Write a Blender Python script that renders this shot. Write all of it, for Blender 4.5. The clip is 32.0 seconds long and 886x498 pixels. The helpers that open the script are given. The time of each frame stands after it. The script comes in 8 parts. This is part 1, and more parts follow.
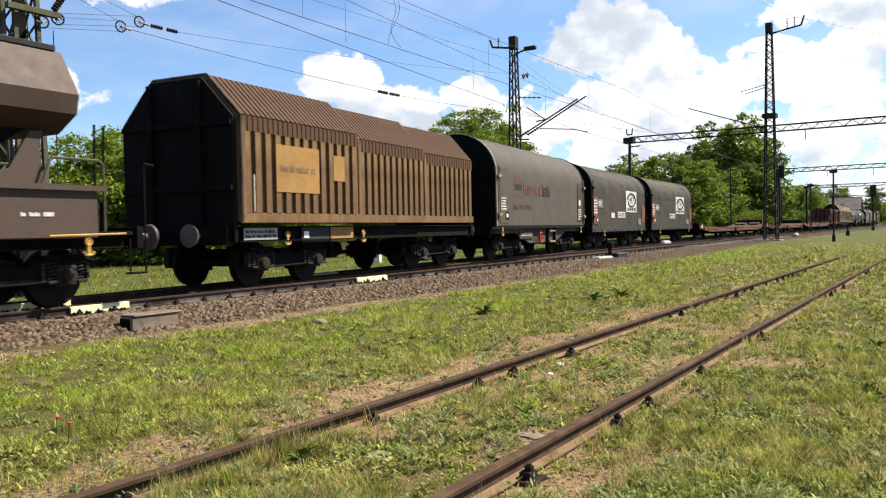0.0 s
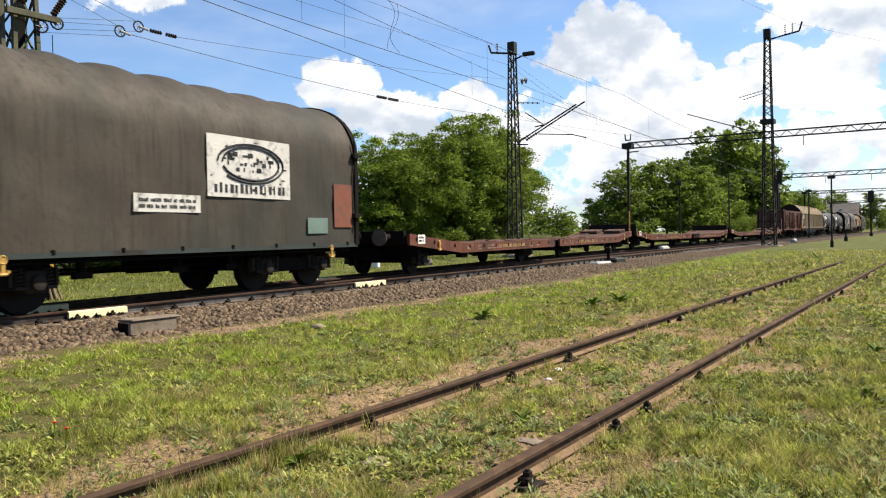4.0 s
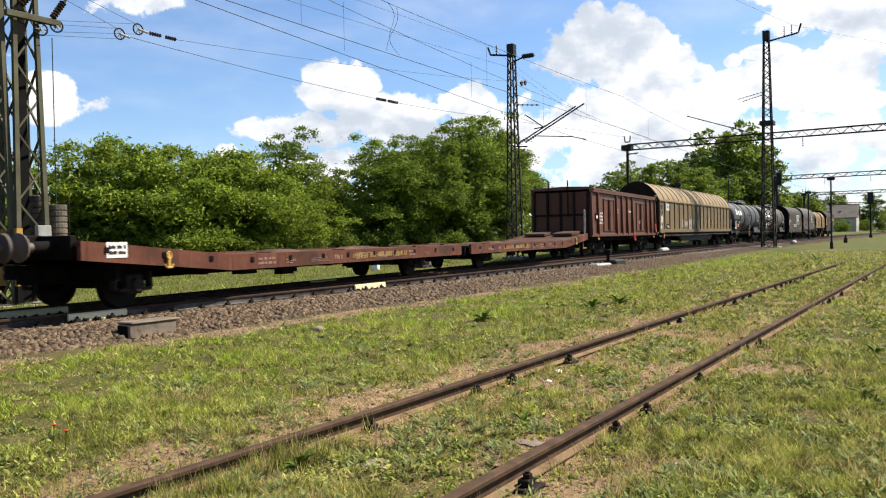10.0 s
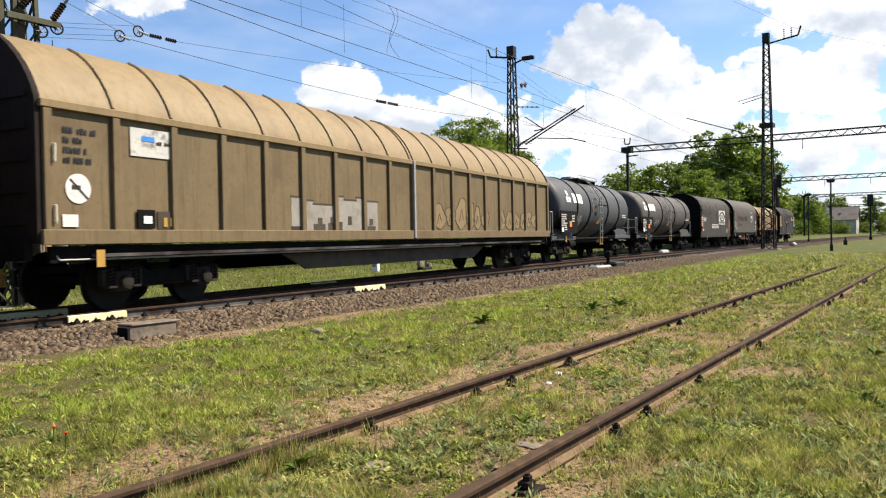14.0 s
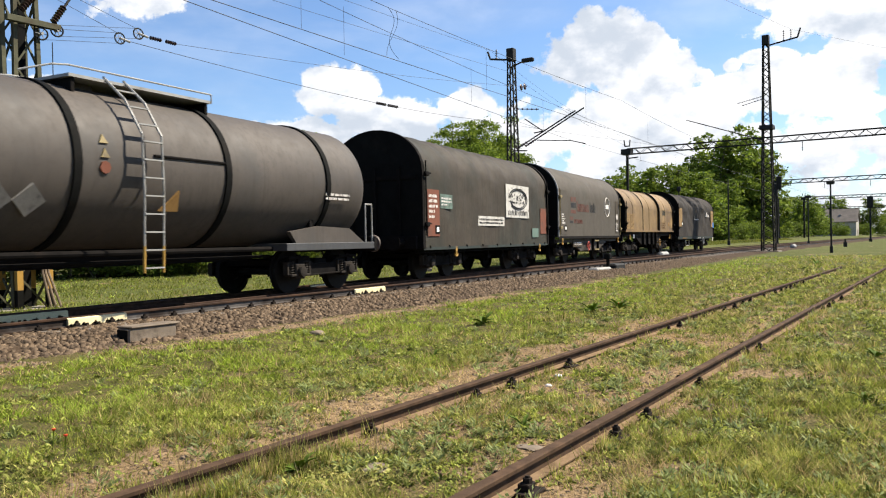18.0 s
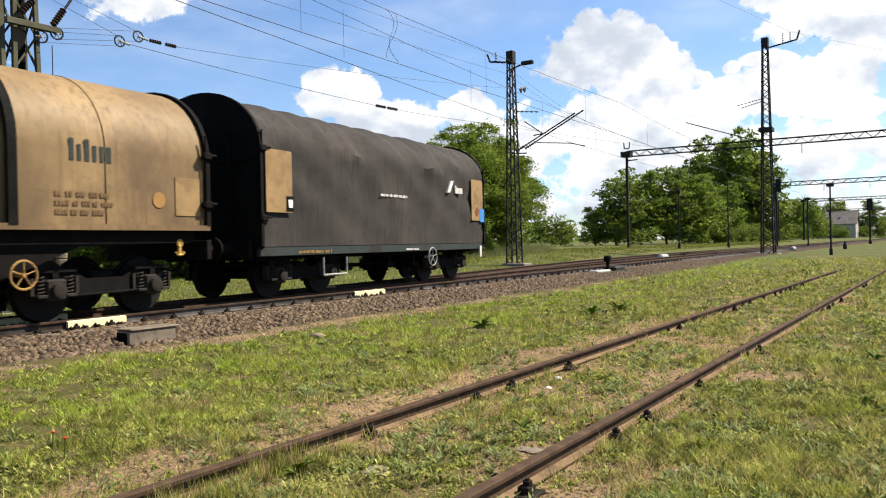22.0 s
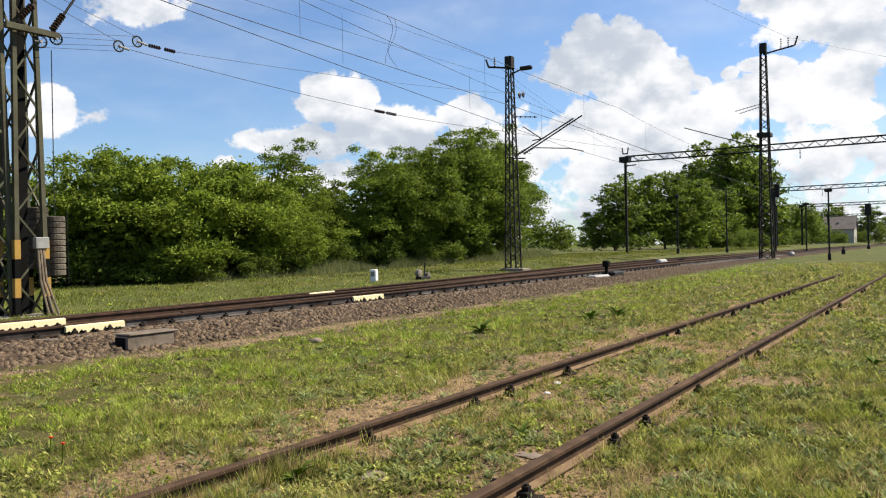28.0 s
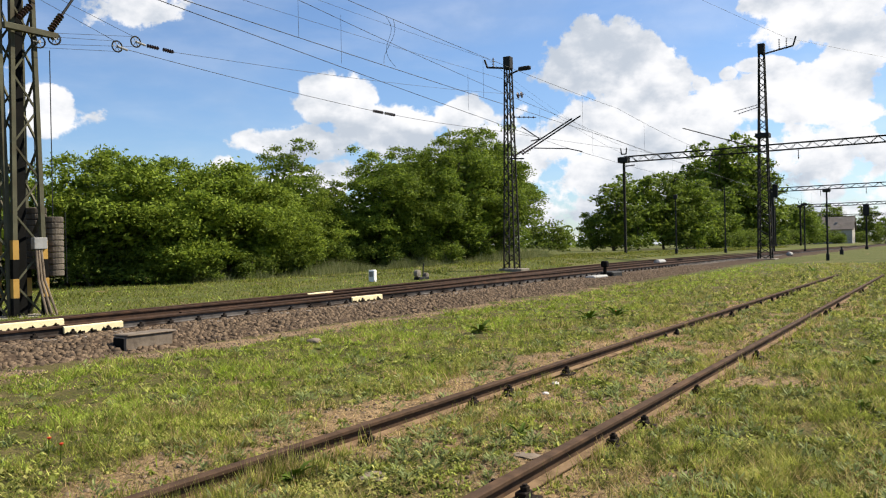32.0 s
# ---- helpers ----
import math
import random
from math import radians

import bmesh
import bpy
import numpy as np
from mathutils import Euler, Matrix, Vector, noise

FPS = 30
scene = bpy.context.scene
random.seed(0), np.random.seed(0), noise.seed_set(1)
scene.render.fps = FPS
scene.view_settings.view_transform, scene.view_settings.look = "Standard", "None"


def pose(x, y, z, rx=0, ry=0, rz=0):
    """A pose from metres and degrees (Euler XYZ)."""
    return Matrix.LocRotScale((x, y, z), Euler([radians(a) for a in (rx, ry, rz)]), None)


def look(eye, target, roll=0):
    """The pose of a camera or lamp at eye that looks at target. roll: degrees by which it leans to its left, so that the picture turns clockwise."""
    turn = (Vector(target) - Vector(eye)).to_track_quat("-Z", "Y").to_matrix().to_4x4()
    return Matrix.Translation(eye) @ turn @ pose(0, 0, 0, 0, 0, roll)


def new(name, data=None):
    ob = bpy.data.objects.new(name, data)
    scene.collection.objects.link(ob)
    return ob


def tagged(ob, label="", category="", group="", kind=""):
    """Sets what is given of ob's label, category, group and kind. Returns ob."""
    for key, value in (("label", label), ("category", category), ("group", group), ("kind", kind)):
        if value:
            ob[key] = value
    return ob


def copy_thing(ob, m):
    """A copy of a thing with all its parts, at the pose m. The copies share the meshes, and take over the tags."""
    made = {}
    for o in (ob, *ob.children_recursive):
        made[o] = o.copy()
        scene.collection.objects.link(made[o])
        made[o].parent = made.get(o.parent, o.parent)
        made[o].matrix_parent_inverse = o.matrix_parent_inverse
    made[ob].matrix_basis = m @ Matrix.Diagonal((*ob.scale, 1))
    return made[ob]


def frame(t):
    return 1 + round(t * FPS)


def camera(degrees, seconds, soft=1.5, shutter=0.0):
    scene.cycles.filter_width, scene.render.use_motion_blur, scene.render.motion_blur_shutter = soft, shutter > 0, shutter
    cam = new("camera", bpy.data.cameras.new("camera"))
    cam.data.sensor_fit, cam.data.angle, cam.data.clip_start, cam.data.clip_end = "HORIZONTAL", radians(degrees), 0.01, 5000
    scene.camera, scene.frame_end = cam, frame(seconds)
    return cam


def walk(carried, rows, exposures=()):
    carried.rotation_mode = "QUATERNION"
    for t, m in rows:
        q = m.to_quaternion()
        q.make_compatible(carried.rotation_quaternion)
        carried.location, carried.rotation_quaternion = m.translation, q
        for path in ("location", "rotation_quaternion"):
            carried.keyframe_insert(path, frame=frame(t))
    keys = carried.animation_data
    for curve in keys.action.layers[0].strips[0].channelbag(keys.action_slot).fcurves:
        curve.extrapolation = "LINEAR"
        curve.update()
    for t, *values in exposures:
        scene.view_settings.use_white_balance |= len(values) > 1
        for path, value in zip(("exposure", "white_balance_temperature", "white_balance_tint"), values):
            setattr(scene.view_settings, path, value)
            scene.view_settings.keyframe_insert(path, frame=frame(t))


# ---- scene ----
# ---- camera: held by hand, standing still beside a siding ----
EYE = Vector((0.0, 0.0, 1.04))


def aim(yaw, pitch, lean):
    """A camera pose at EYE from degrees: yaw to the left of +x, pitch up, lean as in look()."""
    y, p = radians(yaw), radians(pitch)
    return look(EYE, EYE + Vector((math.cos(y) * math.cos(p), math.sin(y) * math.cos(p), math.sin(p))), lean)


cam = camera(57.8, 32.0, soft=1.15, shutter=0.1)
walk(cam, [
    (0, aim(32.623, -1.355, -1.111)), (0.5, aim(32.510, -1.163, -1.099)), (1, aim(32.547, -1.199, -1.070)),
    (1.5, aim(32.525, -1.102, -1.062)), (2, aim(32.543, -1.082, -1.070)), (2.5, aim(32.558, -1.037, -1.043)),
    (3, aim(32.515, -1.038, -1.056)), (3.5, aim(32.512, -1.021, -1.029)), (5.5, aim(32.505, -0.920, -1.038)),
    (6, aim(32.500, -0.892, -0.982)), (6.5, aim(32.500, -0.892, -0.982)), (7, aim(32.501, -0.898, -0.990)),
    (7.5, aim(32.506, -0.898, -1.003)), (8, aim(32.508, -0.909, -1.022)), (8.5, aim(32.498, -0.866, -1.031)),
    (9, aim(32.490, -0.822, -1.015)), (9.5, aim(32.489, -0.850, -1.068)), (10, aim(32.487, -0.850, -1.112)),
    (10.5, aim(32.487, -0.845, -1.104)), (11, aim(32.493, -0.860, -1.046)), (11.5, aim(32.504, -0.915, -1.026)),
    (12, aim(32.498, -0.898, -1.009)), (12.5, aim(32.493, -0.822, -1.063)), (13, aim(32.485, -0.787, -1.115)),
    (13.5, aim(32.475, -0.743, -1.068)), (14, aim(32.480, -0.705, -1.090)), (14.5, aim(32.471, -0.673, -1.126)),
    (16.5, aim(32.476, -0.624, -1.061)), (17, aim(32.474, -0.615, -1.115)), (17.5, aim(32.468, -0.556, -1.128)),
    (18, aim(32.472, -0.556, -1.120)), (18.5, aim(32.466, -0.496, -1.126)), (19, aim(32.466, -0.496, -1.126)),
    (19.5, aim(32.466, -0.496, -1.126)), (20, aim(32.466, -0.496, -1.126)), (20.5, aim(32.466, -0.493, -1.130)),
    (21, aim(32.464, -0.438, -1.126)), (21.5, aim(32.467, -0.434, -1.122)), (22, aim(32.448, -0.379, -1.151)),
    (22.5, aim(32.443, -0.375, -1.168)), (23, aim(32.448, -0.379, -1.151)), (23.5, aim(32.464, -0.438, -1.126)),
    (24, aim(32.460, -0.393, -1.151)), (24.5, aim(32.450, -0.276, -1.158)), (25, aim(32.426, -0.084, -1.131)),
    (25.5, aim(32.407, 0.197, -1.121)), (27.5, aim(32.498, -0.043, -1.017)), (28, aim(32.350, -0.025, -1.124)),
    (28.5, aim(32.291, 0.244, -1.167)), (29, aim(32.294, 0.130, -1.159)), (29.5, aim(32.289, 0.130, -1.148)),
    (30, aim(32.235, 0.189, -1.177)), (30.5, aim(32.250, 0.189, -1.190)), (31, aim(32.245, 0.189, -1.175)),
    (31.5, aim(32.248, 0.124, -1.183)), (32, aim(32.249, -0.004, -1.133)),
], [(0, 1.25), (6, 1.15), (12, 1.2), (21.5, 1.2), (24.5, 1.02), (30, 0.97), (32, 0.97)])

# ---- sun, sky and exposure ----
SUN_WAY = Vector((0.64, -0.50, 0.94)).normalized()
SUN_ELEV = math.asin(SUN_WAY.z)
sun = new("sun", bpy.data.lights.new("sun", "SUN"))
sun.data.energy, sun.data.angle, sun.data.color = 4.9, radians(0.55), (1.0, 0.91, 0.76)
sun.matrix_world = look(SUN_WAY * 50, (0, 0, 0))


def sky_world():
    """Blue summer sky with heaps of cumulus, as a function of the direction alone."""
    w = bpy.data.worlds.new("sky")
    scene.world = w
    w.use_nodes = True
    nt = w.node_tree
    nt.nodes.clear()
    N, L = nt.nodes.new, nt.links.new
    out, bg = N("ShaderNodeOutputWorld"), N("ShaderNodeBackground")
    L(bg.outputs[0], out.inputs[0])
    sky = N("ShaderNodeTexSky")
    sky.sky_type, sky.sun_disc = "NISHITA", False
    sky.sun_elevation, sky.sun_rotation = SUN_ELEV, math.atan2(SUN_WAY.x, SUN_WAY.y)
    sky.altitude, sky.air_density, sky.dust_density, sky.ozone_density = 100, 1.0, 0.6, 2.5
    tc = N("ShaderNodeTexCoord")
    way = tc.outputs["Generated"]

    def math_node(op, a, b=None, clamp=False):
        n = N("ShaderNodeMath")
        n.operation, n.use_clamp = op, clamp
        for i, v in enumerate((a, b)):
            if v is None:
                continue
            if isinstance(v, (int, float)):
                n.inputs[i].default_value = v
            else:
                L(v, n.inputs[i])
        return n.outputs[0]

    def noise(scale, detail, rough, stretch=1.6):
        m = N("ShaderNodeMapping")
        m.inputs["Scale"].default_value = (1, 1, stretch)
        L(way, m.inputs[0])
        n = N("ShaderNodeTexNoise")
        n.inputs["Scale"].default_value, n.inputs["Detail"].default_value, n.inputs["Roughness"].default_value = scale, detail, rough
        L(m.outputs[0], n.inputs["Vector"])
        return n.outputs["Fac"]

    big, fine = noise(11.0, 3, 0.5), noise(27.0, 9, 0.60, 1.2)
    wobble = math_node("ADD", math_node("MULTIPLY", math_node("SUBTRACT", fine, 0.5), 2.9), math_node("MULTIPLY", math_node("SUBTRACT", big, 0.5), 2.0))
    total = None
    # heaps of cumulus: yaw and pitch of the middle, half width and half height, in degrees, weight
    for yaw, pitch, wide, high, weight in CLOUDS:
        y, p = radians(yaw), radians(pitch)
        c = Vector((math.cos(y) * math.cos(p), math.sin(y) * math.cos(p), math.sin(p)))
        side = Vector((math.sin(y), -math.cos(y), 0))
        up = side.cross(c)
        parts = []
        for axis, half in ((side, wide), (up, high)):
            d = N("ShaderNodeVectorMath")
            d.operation = "DOT_PRODUCT"
            L(way, d.inputs[0])
            d.inputs[1].default_value = axis
            off = math_node("SUBTRACT", d.outputs["Value"], axis.dot(c))
            q = math_node("DIVIDE", off, math.sin(radians(half)))
            parts.append(math_node("MULTIPLY", q, q))
        front = N("ShaderNodeVectorMath")
        front.operation = "DOT_PRODUCT"
        L(way, front.inputs[0])
        front.inputs[1].default_value = c
        r = math_node("SQRT", math_node("ADD", *parts))
        heap = math_node("MULTIPLY", math_node("SUBTRACT", 1.0, r), weight)
        heap = math_node("SUBTRACT", heap, math_node("MULTIPLY", math_node("LESS_THAN", front.outputs["Value"], 0.2), 9.0))
        total = heap if total is None else math_node("MAXIMUM", total, heap)
    # elsewhere: scattered fair-weather clouds
    sep = N("ShaderNodeSeparateXYZ")
    L(way, sep.inputs[0])
    behind = N("ShaderNodeVectorMath")
    behind.operation = "DOT_PRODUCT"
    L(way, behind.inputs[0])
    behind.inputs[1].default_value = (0.845, 0.535, 0)
    away = math_node("SUBTRACT", 0.35, behind.outputs["Value"])
    stray = math_node("SUBTRACT", math_node("MULTIPLY", noise(3.2, 2, 0.5, 2.2), 2.6), 2.05)
    stray = math_node("MINIMUM", stray, math_node("MULTIPLY", away, 3.0))
    total = math_node("MAXIMUM", total, stray)
    dens = math_node("ADD", total, wobble)
    ramp = N("ShaderNodeMapRange")
    ramp.interpolation_type = "SMOOTHSTEP"
    ramp.inputs["From Min"].default_value, ramp.inputs["From Max"].default_value = 0.0, 0.38
    L(dens, ramp.inputs["Value"])
    # thin veil and the inner greys of the heaps
    veil = N("ShaderNodeMapRange")
    veil.inputs["From Min"].default_value, veil.inputs["From Max"].default_value = 0.42, 0.85
    veil.inputs["To Max"].default_value = 0.30
    L(noise(5.0, 6, 0.55, 3.5), veil.inputs["Value"])
    cover = math_node("MAXIMUM", ramp.outputs[0], veil.outputs[0])
    grey = N("ShaderNodeMapRange")
    grey.interpolation_type = "SMOOTHSTEP"
    grey.inputs["From Min"].default_value, grey.inputs["From Max"].default_value = 0.10, 1.05
    # lit tops and grey bellies: the same billows, looked up a little higher and lower
    def billow(lift):
        m = N("ShaderNodeMapping")
        m.inputs["Location"].default_value = (0, 0, lift)
        m.inputs["Scale"].default_value = (1, 1, 1.5)
        L(way, m.inputs[0])
        n = N("ShaderNodeTexNoise")
        n.inputs["Scale"].default_value, n.inputs["Detail"].default_value, n.inputs["Roughness"].default_value = 13.0, 6, 0.55
        L(m.outputs[0], n.inputs["Vector"])
        return n.outputs["Fac"]

    slope = math_node("SUBTRACT", billow(0.03), billow(0.0))
    soft = math_node("MULTIPLY", math_node("SUBTRACT", noise(6.0, 4, 0.5), 0.5), 2.0)
    L(math_node("ADD", math_node("ADD", math_node("MULTIPLY", slope, 2.4), 0.48), soft), grey.inputs["Value"])
    tone = N("ShaderNodeMix")
    tone.data_type = "RGBA"
    tone.inputs["A"].default_value, tone.inputs["B"].default_value = (10.4, 10.4, 10.6, 1), (5.9, 6.5, 7.4, 1)
    L(grey.outputs[0], tone.inputs["Factor"])
    mix = N("ShaderNodeMix")
    mix.data_type = "RGBA"
    L(cover, mix.inputs["Factor"])
    deep = N("ShaderNodeMix")
    deep.data_type, deep.blend_type = "RGBA", "MULTIPLY"
    deep.inputs["Factor"].default_value = 1.0
    deep.inputs["B"].default_value = (1.17, 1.32, 1.52, 1)
    L(sky.outputs[0], deep.inputs["A"])
    L(deep.outputs["Result"], mix.inputs["A"])
    L(tone.outputs["Result"], mix.inputs["B"])
    L(mix.outputs["Result"], bg.inputs[0])
    bg.inputs[1].default_value = 0.05


CLOUDS = (
    (58.4, 9.3, 1.9, 1.8, 2.2), (55.6, 9.0, 2.3, 0.7, 0.5), (52.8, 16.3, 3.4, 1.4, 0.9), (39.5, 10.6, 3.2, 2.0, 2.2), (42.8, 7.6, 4.2, 1.4, 2.0), (36.0, 8.8, 4.5, 1.8, 2.0),
    (47.3, 5.7, 1.0, 1.1, 1.6), (30.9, 9.6, 2.2, 1.4, 2.0), (20.6, 13.0, 4.4, 2.9, 2.4), (18.6, 11.6, 4.0, 2.4, 2.0), (17.3, 10.5, 2.7, 1.6, 1.9), (18.5, 8.2, 7.2, 2.6, 1.7), (12.5, 11.2, 0.65, 0.45, 1.5),
    (15.4, 10.5, 0.6, 0.4, 1.5), (14.2, 10.7, 0.65, 0.45, 1.5), (10.0, 11.6, 1.9, 0.6, 1.7), (7.2, 14.8, 5.2, 2.6, 2.2), (4.2, 12.2, 2.4, 2.4, 1.9), (8.0, 9.6, 7.4, 1.9, 1.7),
    (5.8, 8.4, 3.0, 1.2, 1.6), (7.5, 5.6, 6.0, 2.2, 1.1), (16.7, 4.9, 10.5, 2.6, 1.5), (28.8, 6.4, 7.2, 2.6, 1.5), (41.2, 5.0, 5.9, 1.2, 0.9), (25.0, 2.0, 40.0, 2.4, 0.9), (65.0, 12.0, 4.0, 4.0, 1.3), (-1.0, 11.0, 4.0, 6.0, 1.3),
)
sky_world()

# ---- building helpers ----
RNG = np.random.default_rng(7)


def part(name, bm, material, parent, label="", smooth=False, kind=""):
    """Links a bmesh as one mesh object under a thing or a part."""
    me = bpy.data.meshes.new(name)
    bmesh.ops.recalc_face_normals(bm, faces=bm.faces)
    bm.to_mesh(me)
    bm.free()
    return mesh_part(name, me, material, parent, label, smooth, kind)


def mesh_part(name, me, material, parent, label="", smooth=False, kind=""):
    if not me.materials:
        me.materials.append(material)
    if smooth:
        me.polygons.foreach_set("use_smooth", np.ones(len(me.polygons), bool))
        me.set_sharp_from_angle(angle=radians(38))
    ob = new(name, me)
    ob.parent = parent
    return tagged(ob, label=label, kind=kind)


def raw_mesh(name, verts, faces):
    """A mesh from arrays; faces all of one size."""
    me = bpy.data.meshes.new(name)
    verts, faces = np.asarray(verts, np.float32), np.asarray(faces, np.int32)
    n, k = faces.shape
    me.vertices.add(len(verts))
    me.vertices.foreach_set("co", verts.ravel())
    me.loops.add(n * k)
    me.loops.foreach_set("vertex_index", faces.ravel())
    me.polygons.add(n)
    me.polygons.foreach_set("loop_start", np.arange(0, n * k, k, dtype=np.int32))
    me.polygons.foreach_set("loop_total", np.full(n, k, np.int32))
    me.update(calc_edges=True)
    return me


def thing(name, label, category, m=None, group=""):
    ob = new(name)
    ob.empty_display_size = 0.2
    if m is not None:
        ob.matrix_basis = m
    return tagged(ob, label, category, group)


def box(bm, x0, x1, y0, y1, z0, z1, bevel=0.0):
    vs = [bm.verts.new((x, y, z)) for x in (x0, x1) for y in (y0, y1) for z in (z0, z1)]
    fs = [bm.faces.new([vs[i] for i in f]) for f in ((0, 1, 3, 2), (4, 6, 7, 5), (0, 4, 5, 1), (2, 3, 7, 6), (0, 2, 6, 4), (1, 5, 7, 3))]
    if bevel:
        bmesh.ops.bevel(bm, geom=list({e for f in fs for e in f.edges}), offset=bevel, segments=1, affect="EDGES")
    return bm


def rod(bm, a, b, r, seg=8, r2=None):
    a, b = Vector(a), Vector(b)
    way = (b - a).normalized()
    side = way.orthogonal().normalized()
    up = way.cross(side)
    rings = []
    for p, rad in ((a, r), (b, r if r2 is None else r2)):
        rings.append([bm.verts.new(p + (side * math.cos(2 * math.pi * i / seg) + up * math.sin(2 * math.pi * i / seg)) * rad) for i in range(seg)])
    for i in range(seg):
        j = (i + 1) % seg
        bm.faces.new((rings[0][i], rings[0][j], rings[1][j], rings[1][i]))
    bm.faces.new(rings[0][::-1])
    bm.faces.new(rings[1])
    return bm


def bent(bm, pts, r, seg=6):
    for a, b in zip(pts, pts[1:]):
        rod(bm, a, b, r, seg)
    return bm


def ring(bm, c, axis, radius, r, seg=20, tube=6):
    c, axis = Vector(c), Vector(axis).normalized()
    side = axis.orthogonal().normalized()
    up = axis.cross(side)
    loops = []
    for i in range(seg):
        a = 2 * math.pi * i / seg
        out = side * math.cos(a) + up * math.sin(a)
        loops.append([bm.verts.new(c + out * (radius + r * math.cos(2 * math.pi * k / tube)) + axis * r * math.sin(2 * math.pi * k / tube)) for k in range(tube)])
    for i in range(seg):
        p, q = loops[i], loops[(i + 1) % seg]
        for k in range(tube):
            bm.faces.new((p[k], p[(k + 1) % tube], q[(k + 1) % tube], q[k]))
    return bm


def spun(bm, prof, c=(0, 0, 0), axis="y", seg=24):
    """A lathed body: prof rows of (along, radius)."""
    c = Vector(c)
    loops = []
    for along, rad in prof:
        lp = []
        for i in range(seg):
            a = 2 * math.pi * i / seg
            u, v = rad * math.cos(a), rad * math.sin(a)
            lp.append(bm.verts.new(c + (Vector((u, along, v)) if axis == "y" else Vector((along, u, v)) if axis == "x" else Vector((u, v, along)))))
        loops.append(lp)
    for p, q in zip(loops, loops[1:]):
        for i in range(seg):
            j = (i + 1) % seg
            bm.faces.new((p[i], p[j], q[j], q[i]))
    bm.faces.new(loops[0][::-1])
    bm.faces.new(loops[-1])
    return bm


def loft(bm, sections, closed=True, caps=True):
    """A skin through rows of points; each section has the same number of points."""
    loops = [[bm.verts.new(p) for p in sec] for sec in sections]
    n = len(loops[0])
    for p, q in zip(loops, loops[1:]):
        for i in range(n if closed else n - 1):
            j = (i + 1) % n
            bm.faces.new((p[i], p[j], q[j], q[i]))
    if caps and closed:
        bm.faces.new(loops[0][::-1])
        bm.faces.new(loops[-1])
    return bm


def extrude_x(bm, prof, x0, x1):
    return loft(bm, [[(x, y, z) for y, z in prof] for x in (x0, x1)])


def B():
    return bmesh.new()


# ---- materials ----
def mat(name, base, rough=0.7, metal=0.0, var=0.18, scale=2.5, dirt=None, dirt_scale=1.2, dirt_at=0.55, streak=0.0, bump=0.15, bump_scale=40.0, each=0.0, spec=0.3):
    """A worn surface: two scales of tone, patches of dirt, streaks that run down, fine relief."""
    m = bpy.data.materials.new(name)
    m.use_nodes = True
    nt = m.node_tree
    N, L = nt.nodes.new, nt.links.new
    bs = nt.nodes["Principled BSDF"]
    tc = N("ShaderNodeTexCoord").outputs["Object"]

    def noise(sc, detail=6, stretch=(1, 1, 1)):
        mp = N("ShaderNodeMapping")
        mp.inputs["Scale"].default_value = stretch
        L(tc, mp.inputs[0])
        n = N("ShaderNodeTexNoise")
        n.inputs["Scale"].default_value, n.inputs["Detail"].default_value, n.inputs["Roughness"].default_value = sc, detail, 0.6
        L(mp.outputs[0], n.inputs["Vector"])
        return n.outputs["Fac"]

    def mixed(f, a, b, lo=0.0, hi=1.0):
        r = N("ShaderNodeMapRange")
        r.inputs["From Min"].default_value, r.inputs["From Max"].default_value = lo, hi
        L(f, r.inputs["Value"])
        x = N("ShaderNodeMix")
        x.data_type = "RGBA"
        L(r.outputs[0], x.inputs["Factor"])
        for k, v in (("A", a), ("B", b)):
            if isinstance(v, tuple):
                x.inputs[k].default_value = (*v, 1)
            else:
                L(v, x.inputs[k])
        return x.outputs["Result"]

    dark, light = tuple(c * (1 - var) for c in base), tuple(min(1, c * (1 + var)) for c in base)
    col = mixed(noise(scale), dark, light, 0.3, 0.7)
    col = mixed(noise(scale * 14, 4), col, tuple(c * 0.72 for c in base), 0.52, 0.80)
    if dirt:
        col = mixed(noise(dirt_scale, 7), col, dirt, dirt_at, dirt_at + 0.22)
    if streak:
        col = mixed(noise(3.0, 4, (3.2, 3.2, 0.22)), col, tuple(c * (1 - streak) for c in base), 0.5, 0.72)
    if each:
        oi = N("ShaderNodeObjectInfo")
        hs = N("ShaderNodeHueSaturation")
        r = N("ShaderNodeMapRange")
        r.inputs["To Min"].default_value, r.inputs["To Max"].default_value = 1 - each, 1 + each
        L(oi.outputs["Random"], r.inputs["Value"])
        L(r.outputs[0], hs.inputs["Value"])
        L(col, hs.inputs["Color"])
        col = hs.outputs[0]
    L(col, bs.inputs["Base Color"])
    rr = N("ShaderNodeMapRange")
    rr.inputs["To Min"].default_value, rr.inputs["To Max"].default_value = max(0.05, rough - 0.15), min(1, rough + 0.12)
    L(noise(scale * 5, 3), rr.inputs["Value"])
    L(rr.outputs[0], bs.inputs["Roughness"])
    bs.inputs["Metallic"].default_value = metal
    bs.inputs["Specular IOR Level"].default_value = spec
    if bump:
        b = N("ShaderNodeBump")
        b.inputs["Strength"].default_value, b.inputs["Distance"].default_value = bump, 0.02
        L(noise(bump_scale, 5), b.inputs["Height"])
        L(b.outputs[0], bs.inputs["Normal"])
    return m


